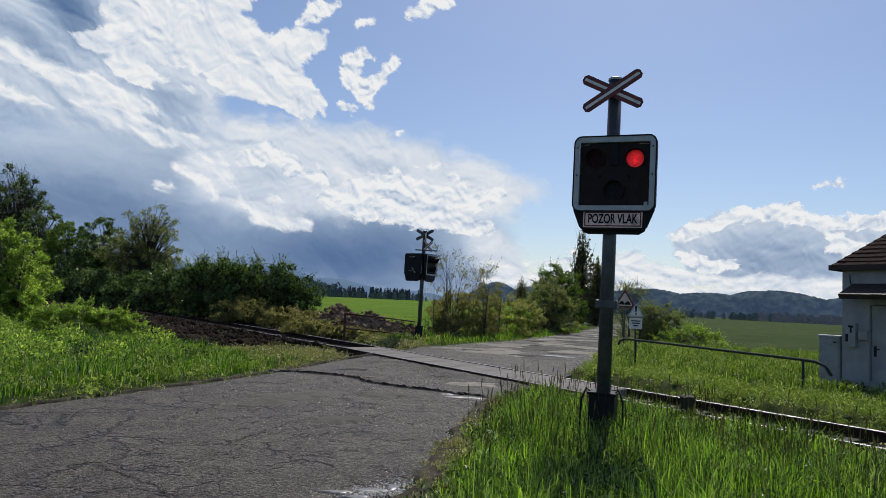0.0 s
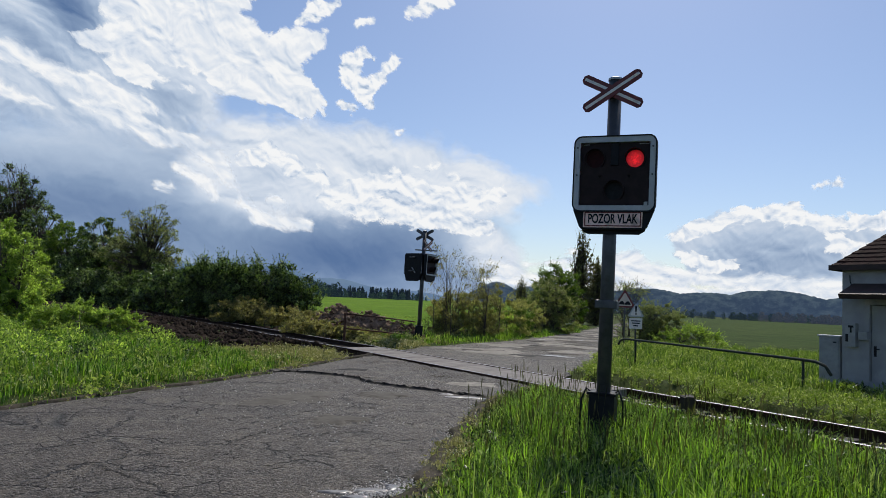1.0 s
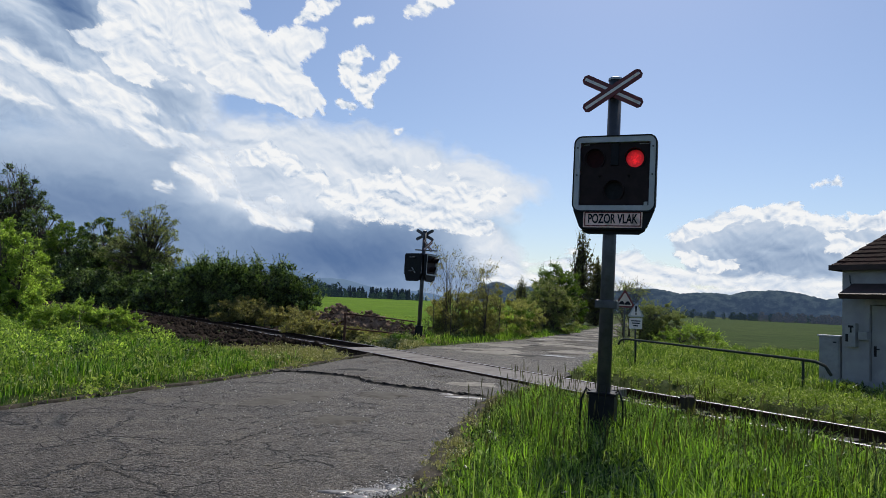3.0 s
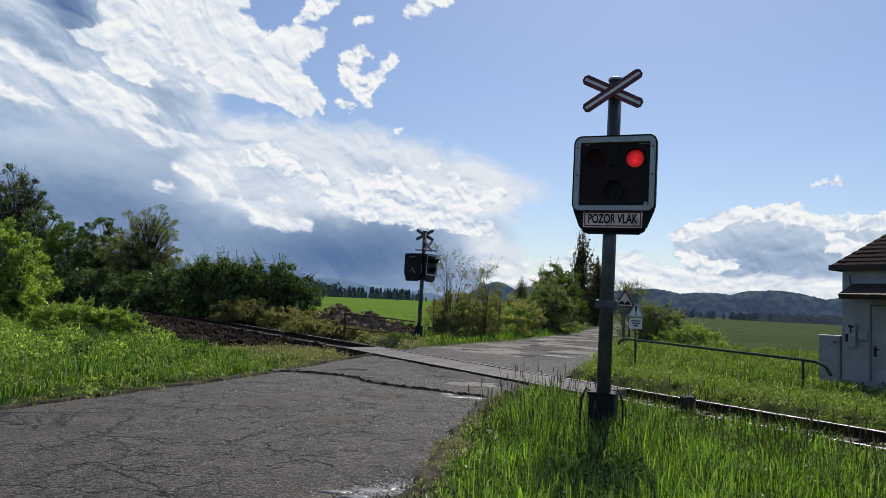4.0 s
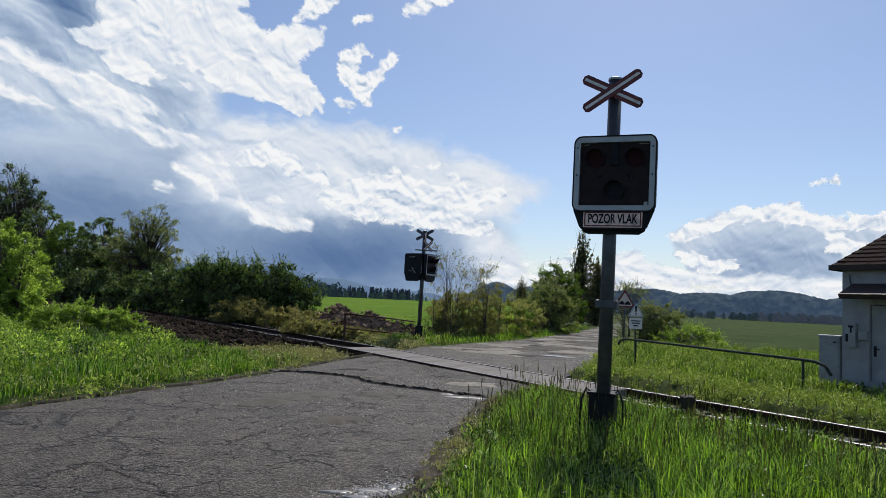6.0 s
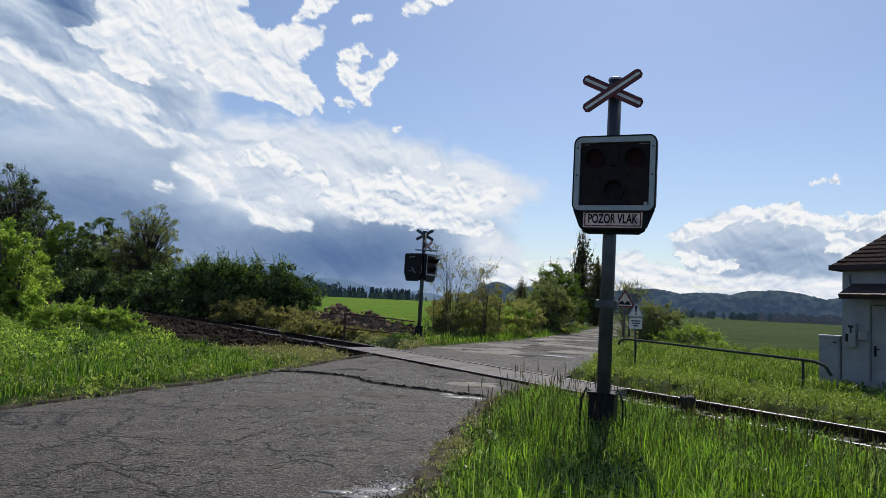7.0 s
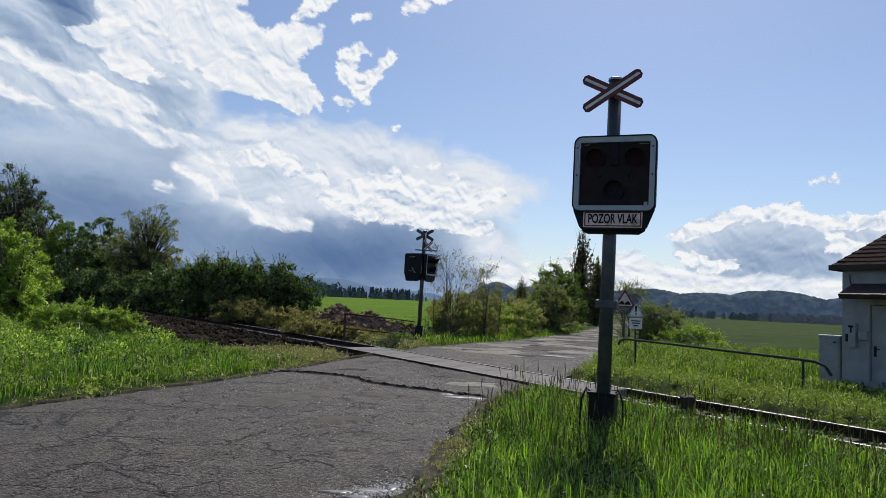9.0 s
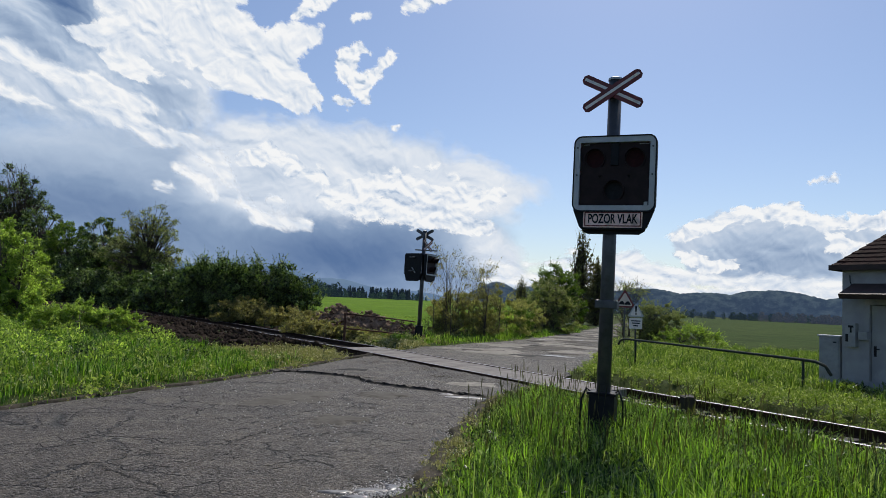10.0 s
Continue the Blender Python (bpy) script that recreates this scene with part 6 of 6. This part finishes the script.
# ---- grass
def grass(name, xs, ys, count, low, high, width, keep, material, label, seed, bend=0.55, tuft=0.055):
    """Blades on the ground inside a stretch of the plan; keep(x, y) thins and trims, and gives the height."""
    rng = np.random.default_rng(seed)
    tufts = count // 45
    tx, ty = rng.uniform(xs[0], xs[1], tufts), rng.uniform(ys[0], ys[1], tufts)
    th = rng.uniform(0.55, 1.25, tufts)
    loose = rng.random(count) < 0.3
    pick = rng.integers(0, tufts, count)
    ox, oy = rng.normal(size=count) * tuft, rng.normal(size=count) * tuft
    x = np.where(loose, rng.uniform(xs[0], xs[1], count), tx[pick] + ox)
    y = np.where(loose, rng.uniform(ys[0], ys[1], count), ty[pick] + oy)
    k = keep(x, y)
    ok = rng.uniform(0, 1, count) < np.minimum(1, k * 1.6)
    x, y, k, ox, oy, loose, tall = x[ok], y[ok], k[ok], ox[ok], oy[ok], loose[ok], np.where(loose, 0.65, th[pick])[ok]
    n = len(x)
    h = rng.uniform(low, high, n) * (0.25 + 0.75 * np.clip(k, 0, 1)) * (0.8 + 0.3 * waves(x, y, 0.7, seed + 1)) * tall
    z = ground_height(x, y) - 0.02
    a = np.where(loose, rng.uniform(0, 2 * np.pi, n), np.arctan2(oy, ox) + rng.normal(size=n) * 0.7)
    lean = h * bend * rng.uniform(0.1, 1.0, n) * np.where(loose, 1.0, 0.4 + 1.2 * np.clip(np.hypot(ox, oy) / (tuft * 2), 0, 1))
    w = width * rng.uniform(0.6, 1.3, n)
    face = rng.uniform(0, np.pi, n)
    sx, sy = np.cos(face) * w, np.sin(face) * w
    dx, dy = np.cos(a) * lean, np.sin(a) * lean
    p = np.stack([x, y, z], 1)
    s = np.stack([sx, sy, 0 * sx], 1)
    mid = p + np.stack([dx * 0.25, dy * 0.25, h * 0.68], 1)
    tip = p + np.stack([dx, dy, h * rng.uniform(0.72, 1.0, n)], 1)
    v = np.stack([p - s, p + s, mid - s * 0.75, mid + s * 0.75, tip], 1).reshape(-1, 3)
    b = np.arange(n)[:, None] * 5
    t = np.concatenate([b + np.array([0, 1, 3]), b + np.array([0, 3, 2]), b + np.array([2, 3, 4])])
    return tagged(soup(name, v, t, material), label, "grass", kind="stuff")


def keep_right(x, y):
    off = x - right_edge(y)
    gap = track_gap(x, y)
    return np.clip((off - 0.10) / 0.7, 0, 1) * np.clip((-gap - 1.15) / 1.8, 0, 1) * (x < 0.75 * y + 1.5)


def dug_strip(x, y):
    """How far the bare dug soil reaches from the track on its near side."""
    wide = np.interp(-0.544 * x + 0.839 * y, [14, 17, 20, 23, 60], [2.2, 4.2, 6.0, 6.4, 6.4])
    return np.where(x < -0.455 * y, 3.4, wide) + 0.3 * waves(x, y, 0.6, 8)


def keep_left(x, y):
    off = left_edge(y) - x
    gap = track_gap(x, y)
    return np.clip((off + 0.22) / 0.8, 0.0, 1) * np.clip((-gap - dug_strip(x, y)) / 0.7, 0, 1) * (x > -0.72 * y - 1.5)


def keep_beyond(x, y):
    gap = track_gap(x, y)
    return np.clip((gap - 1.15) / 0.7, 0, 1) * np.clip((x - right_edge(y) - 0.1) / 0.8, 0, 1) * (x < 0.72 * y + 1)


def keep_far(x, y):
    gap = track_gap(x, y)
    return np.clip((gap - 1.8) / 0.8, 0, 1) * np.clip((left_edge(y) - x - 0.1) / 0.8, 0, 1)


grass("tall_grass", (-1.5, 9), (3.2, 14.5), 330000, 0.10, 0.54, 0.0047, keep_right, GRASS_TALL, "tall fresh green grass round the signal", 61, 0.62, 0.055)
grass("verge_grass", (-24, -2), (6, 31), 300000, 0.10, 0.44, 0.0065, keep_left, GRASS, "lush green grass on the road verge", 62, 0.5, 0.09)
grass("tall_weeds", (4.5, 18), (13, 34), 60000, 0.16, 0.42, 0.010, lambda x, y: keep_beyond(x, y) * np.clip((track_gap(x, y) - 3.4) / 0.8, 0, 1), MEADOW, "fresh green grass below the railing", 63)
grass("far_grass", (-12, 14), (26, 66), 90000, 0.12, 0.45, 0.013, keep_far, MEADOW, "green grass along the far verge", 64)


def weeds(name, xs, ys, clumps, per, keep, r, size, material, label, seed):
    """Low leafy weeds in cushions."""
    rng = np.random.default_rng(seed)
    x, y = rng.uniform(*xs, clumps), rng.uniform(*ys, clumps)
    ok = rng.uniform(0, 1, clumps) < keep(x, y) * (0.55 + 0.5 * waves(x, y, 1.1, seed))
    x, y = x[ok], y[ok]
    rr = r * rng.uniform(0.5, 1.5, len(x))
    c = np.stack([x, y, ground_height(x, y) + rr * 0.55], 1)
    v, t = leaves(c, rr, len(x) * per, size, rng, flat=0.8, up=0.5)
    return tagged(soup(name, v, t, material), label, "weeds", kind="stuff")


weeds("pale_weed", (3.5, 15), (8, 32), 15000, 60, lambda x, y: keep_beyond(x, y) * (track_gap(x, y) < 4.4), 0.13, 0.025, VERGE, "pale yellowish low weeds beside the track", 65)
weeds("verge_weed", (-14, -2), (10, 26), 5200, 20, lambda x, y: keep_left(x, y) * np.where(x > -8, 1.6, 0.7), 0.13, 0.032, VERGE, "pale weeds and seed heads on the verge", 66)
weeds("green_weed", (-24, -6), (13, 30), 5000, 30, lambda x, y: keep_left(x, y) * np.clip((left_edge(y) - x - 2) / 2, 0, 1), 0.20, 0.032, GRASS, "leafy green weeds on the bank", 67)
weeds("bank_weed", (-30, 0), (27, 60), 5000, 22, lambda x, y: keep_far(x, y) * (track_gap(x, y) < 5), 0.25, 0.06, LEAF_GREY, "grey-green weeds on the far bank", 68)
weeds("edge_weed", (-1, 6), (4.5, 13), 15000, 16, lambda x, y: np.clip(1.3 - np.abs(x - right_edge(y) - 0.30) / 0.35, 0, 1), 0.06, 0.016, VERGE_PALE, "short weeds at the road edge", 69)


weeds("meadow_weed", (-0.5, 9), (4, 13), 5200, 18, lambda x, y: keep_right(x, y) * 0.8, 0.14, 0.026, GRASS_TALL, "small leaves among the tall grass", 77)
weeds("verge_clump", (-22, -5), (11, 27), 420, 230, lambda x, y: keep_left(x, y) * np.clip((left_edge(y) - x - 1.0) / 2, 0, 1), 0.34, 0.036, LEAF_FRESH, "rounded clumps of fresh weeds on the verge", 78)
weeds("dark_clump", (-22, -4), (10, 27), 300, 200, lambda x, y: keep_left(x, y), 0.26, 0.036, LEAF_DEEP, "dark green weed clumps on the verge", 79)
weeds("railing_clump", (5, 16), (14, 34), 300, 160, lambda x, y: keep_beyond(x, y) * (track_gap(x, y) > 3.6), 0.24, 0.030, VERGE, "green weed clumps below the railing", 80)
weeds("edge_litter", (-14, -2), (6, 22), 9000, 16, lambda x, y: np.clip(1.2 - np.abs(left_edge(y) - x - 0.02) / 0.26, 0, 1), 0.06, 0.018, VERGE_PALE, "dry pale litter along the road edge", 83)
# dark leaves added to paint the shaded gaps between the blades
weeds("shade_clump", (-0.5, 9), (3.6, 12), 3400, 60, lambda x, y: keep_right(x, y), 0.17, 0.022, LEAF_DEEP, "dark leaves set low in the tall grass as its shade", 86)
grass("near_grass", (-3, 7), (-3, 3.6), 40000, 0.12, 0.40, 0.006, lambda x, y: np.clip((x - right_edge(y) - 0.1) / 0.7, 0, 1), GRASS_TALL, "fresh green grass beside the road", 87)
grass("roadside_grass", (-4, 11), (26.5, 52), 110000, 0.14, 0.42, 0.012, lambda x, y: np.clip((track_gap(x, y) - 1.6) / 0.5, 0, 1) * np.clip((left_edge(y) - x + 0.15) / 0.5, 0, 1) * (left_edge(y) - x < 2.6), GRASS_TALL, "bright green grass along the far road edge", 88)
weeds("hut_weed", (9.0, 13), (11, 18), 900, 26, lambda x, y: np.clip(1 - np.abs(track_gap(x, y) - 5.9) / 0.7, 0, 1), 0.16, 0.05, LEAF_DEEP, "dark weeds along the hut wall", 76)


def stalks(name, count, xs, ys, keep, low, high, seed, label):
    """Tall thin grass stalks with narrow seed heads."""
    rng = np.random.default_rng(seed)
    x, y = rng.uniform(*xs, count), rng.uniform(*ys, count)
    ok = rng.uniform(0, 1, count) < keep(x, y)
    x, y = x[ok], y[ok]
    n = len(x)
    h = rng.uniform(low, high, n)
    p = np.stack([x, y, ground_height(x, y)], 1)
    d = np.stack([rng.normal(size=n) * 0.12, rng.normal(size=n) * 0.12, np.ones(n)], 1) * h[:, None]
    a = rng.uniform(0, np.pi, n)
    s = np.stack([np.cos(a), np.sin(a), 0 * a], 1)
    vs, ts = [], []
    for k, turn in enumerate((0, 1)):
        side = s if turn == 0 else np.stack([-np.sin(a), np.cos(a), 0 * a], 1)
        prof = ((0.0, 0.0022), (0.80, 0.0018), (0.84, 0.006), (0.93, 0.007), (1.0, 0.001))
        rows = [p + d * f + sgn * side * w for f, w in prof for sgn in (-1, 1)]
        v = np.stack(rows, 1)
        base = np.arange(n)[:, None] * 10 + k * n * 10
        for q in range(4):
            i = 2 * q
            ts += [base + np.array([i, i + 1, i + 3]), base + np.array([i, i + 3, i + 2])]
        vs.append(v.reshape(-1, 3))
    return tagged(soup(name, np.concatenate(vs), np.concatenate(ts), STALK), label, "grass", kind="stuff")


weeds("dry_verge_weed", (-9, -2), (13, 25), 5200, 30, lambda x, y: np.clip((left_edge(y) - x + 0.25) / 0.4, 0, 1) * np.clip((-track_gap(x, y) - 1.7) / 0.5, 0, 1) * np.clip((6.2 + track_gap(x, y)) / 2.2, 0, 1) * (-0.544 * x + 0.839 * y < 19.0), 0.13, 0.026, VERGE_PALE, "pale dry grass and seed heads beside the rail", 93)
weeds("signal_weed", (0.4, 9), (6.5, 13), 8000, 26, lambda x, y: np.clip((x - right_edge(y) - 0.1) / 0.4, 0, 1) * np.clip((-track_gap(x, y) - 1.0) / 0.3, 0, 1) * np.clip((2.8 + track_gap(x, y)) / 1.0, 0, 1), 0.17, 0.020, VERGE_PALE, "pale dry weeds between tall grass and rail", 94)
weeds("bank_dry_weed", (-9, 0.5), (23, 32), 5200, 26, lambda x, y: np.clip((track_gap(x, y) - 1.15) / 0.3, 0, 1) * np.clip((5.0 - track_gap(x, y)) / 1.5, 0, 1) * np.clip((left_edge(y) - x + 0.1) / 0.3, 0, 1), 0.13, 0.032, VERGE_PALE, "pale dry weeds on the bank by the barrier", 96)
weeds("corner_weed", (2.5, 9), (14, 26), 5200, 24, lambda x, y: np.clip((track_gap(x, y) - 1.05) / 0.25, 0, 1) * np.clip(1.25 - np.abs(x - right_edge(y) - 0.35) / 0.55, 0, 1), 0.10, 0.024, VERGE, "low weeds in the corner of road and track", 97)
stalks("grass_stalk", 1300, (0.3, 9), (5.5, 13), lambda x, y: np.clip(keep_right(x, y) * 1.5, 0, 1) * 0.9, 0.38, 0.72, 91, "tall grass stalks with seed heads")
stalks("verge_stalk", 2200, (-10, -2), (13, 26), lambda x, y: keep_left(x, y) * (track_gap(x, y) > -5), 0.3, 0.55, 92, "pale grass stalks with seed heads")


# ---- distance
def ridge(name, dist, az0, az1, bumps, material, label, rough):
    az = np.radians(np.linspace(az0, az1, 260))
    deg = np.degrees(az)
    h = np.zeros_like(deg)
    for a, w, top in bumps:
        h = np.maximum(h, top * np.exp(-((deg - a) / w) ** 2))
    h = h + rough * (waves(deg, deg * 0.3, 0.9) * 0.5 + waves(deg, deg * 0.3, 0.13, 2) * 0.35 + waves(deg, deg, 0.05, 4) * 0.25)
    h = np.maximum(h, 0.02)
    rows = []
    for f, back in ((0.0, 0.0), (0.35, 0.015), (0.7, 0.03), (1.0, 0.05), (0.6, 0.10), (0.0, 0.15)):
        d = dist * (1 + back)
        z = EYE.z + dist * (1 + 0.05) * np.tan(np.radians(h)) * f - (3 if f == 0 else 0)
        if 0 < f < 1:
            z = z * (1 + 0.12 * waves(deg, deg * 0 + f * 40, 0.5, f * 9))
        rows.append(np.stack([np.sin(az) * d, np.cos(az) * d, z], 1))
    v = np.concatenate(rows)
    n = len(az)
    i = np.arange(5 * (n - 1))
    a = (i // (n - 1)) * n + i % (n - 1)
    ob = soup(name, v, np.concatenate([np.stack([a, a + 1, a + n + 1], 1), np.stack([a, a + n + 1, a + n], 1)]), material)
    return tagged(ob, label, "hills", kind="structure")


# both hill materials glow faintly blue in place of haze
HILL_NEAR = distance_material("wooded hill with haze glow", (0.006, 0.012, 0.010), (0.060, 0.076, 0.058), (0.080, 0.128, 0.235), 0.40, 0.03)
HILL_FAR = distance_material("far hill with blue haze glow", (0.03, 0.05, 0.06), (0.05, 0.075, 0.08), (0.13, 0.20, 0.34), 0.75, 0.003)
ridge("backdrop_hills_right", 2500, 11, 60, ((12, 8, 1.7), (16.5, 6, 1.95), (21, 7, 1.8), (25.5, 6.5, 2.12), (34, 9, 2.18), (46, 12, 2.4)), HILL_NEAR, "wooded hills with blue haze painted on", 0.10)
ridge("backdrop_hills_middle", 2300, 1.0, 15, ((4.6, 2.6, 1.95), (7.5, 3.0, 1.75), (11, 4, 1.2)), HILL_NEAR, "wooded hill with blue haze painted on", 0.08)
ridge("backdrop_hills_left", 3300, -60, 3, ((-14, 6, 2.3), (-9, 5, 1.6), (-3, 5, 0.9), (-24, 9, 2.6), (-40, 14, 2.4)), HILL_FAR, "far hills with blue haze painted on, under the storm cloud", 0.05)


def far_wood(name, stretch, trees, low, high, conifer, material, label, seed, foot=0.0):
    """A belt of many small trees of leaf pieces."""
    rng = np.random.default_rng(seed)
    (x0, y0), (x1, y1) = stretch
    vs, ts, base = [], [], 0
    for _ in range(trees):
        f, h = rng.uniform(), rng.uniform(low, high)
        cx, cy = x0 + (x1 - x0) * f + rng.normal() * 4, y0 + (y1 - y0) * f + rng.normal() * 5
        k = 10
        hz = np.linspace(0.1, 0.95, k)
        w = h * (0.24 * (1.02 - hz) if conifer else 0.42 * np.sqrt(np.clip(1 - (2 * hz - 0.95) ** 2, 0.03, 1)))
        c = np.stack([np.full(k, cx), np.full(k, cy), hz * h + foot], 1)
        v, t = leaves(c, w, 150, h * 0.075, rng)
        vs.append(v)
        ts.append(t + base)
        base += len(v)
    return tagged(soup(name, np.concatenate(vs), np.concatenate(ts), material), label, "wood", kind="stuff")


# the bluish emission on these leaves stands for the haze of the air
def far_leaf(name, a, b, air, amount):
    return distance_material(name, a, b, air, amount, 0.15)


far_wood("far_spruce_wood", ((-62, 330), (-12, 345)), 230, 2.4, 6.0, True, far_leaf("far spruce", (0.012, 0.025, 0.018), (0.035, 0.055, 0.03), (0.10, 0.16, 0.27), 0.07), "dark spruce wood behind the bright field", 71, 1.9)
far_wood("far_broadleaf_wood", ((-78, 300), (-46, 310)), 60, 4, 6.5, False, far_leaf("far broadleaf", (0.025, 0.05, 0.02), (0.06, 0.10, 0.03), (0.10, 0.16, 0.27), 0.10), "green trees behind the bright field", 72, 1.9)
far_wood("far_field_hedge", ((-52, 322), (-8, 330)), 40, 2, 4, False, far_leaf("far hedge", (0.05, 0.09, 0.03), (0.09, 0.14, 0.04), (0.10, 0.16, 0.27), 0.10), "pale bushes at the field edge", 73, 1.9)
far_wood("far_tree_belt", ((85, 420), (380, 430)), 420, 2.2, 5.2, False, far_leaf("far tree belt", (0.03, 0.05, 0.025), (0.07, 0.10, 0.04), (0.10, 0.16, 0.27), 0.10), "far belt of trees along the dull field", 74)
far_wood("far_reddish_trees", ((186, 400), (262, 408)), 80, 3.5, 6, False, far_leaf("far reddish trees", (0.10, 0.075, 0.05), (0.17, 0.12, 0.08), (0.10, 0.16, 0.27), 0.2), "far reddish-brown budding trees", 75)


# ---- what moves
def motions():
    # the added shutters hide always-glowing lenses: each lamp shows for about half a second in turn, then both stay
    # dark
    left = [(0.08, 0.53), (1.11, 1.58), (2.12, 2.58), (3.13, 3.60), (4.15, 4.65)]
    right = [(0.0, 0.06), (0.56, 1.08), (1.60, 2.10), (2.60, 3.11), (3.62, 4.12)]
    for (shutter, x, z), lit in zip(near_shutters, (left, right)):
        shut, open_ = pose(x, 0.066, z), pose(x * 1.24, 0.066, z - 0.42)
        rows = [(0.0, open_ if lit[0][0] == 0 else shut)]
        for a, b in lit:
            if a > 0:
                rows += [(a - 0.034, shut), (a, open_)]
            rows += [(b, open_), (b + 0.034, shut)]
        rows.append((10.0, shut))
        walk(shutter, rows)
    # the high clouds drift up and to the left, the low bank stands still
    c = EYE
    for deck in high_clouds:
        walk(deck, [(0.0, pose(c.x, c.y, c.z, -0.20, 0, -0.17)), (5.0, pose(c.x, c.y, c.z, 0, 0, 0)), (10.0, pose(c.x, c.y, c.z, 0.20, 0, 0.17))])


motions()
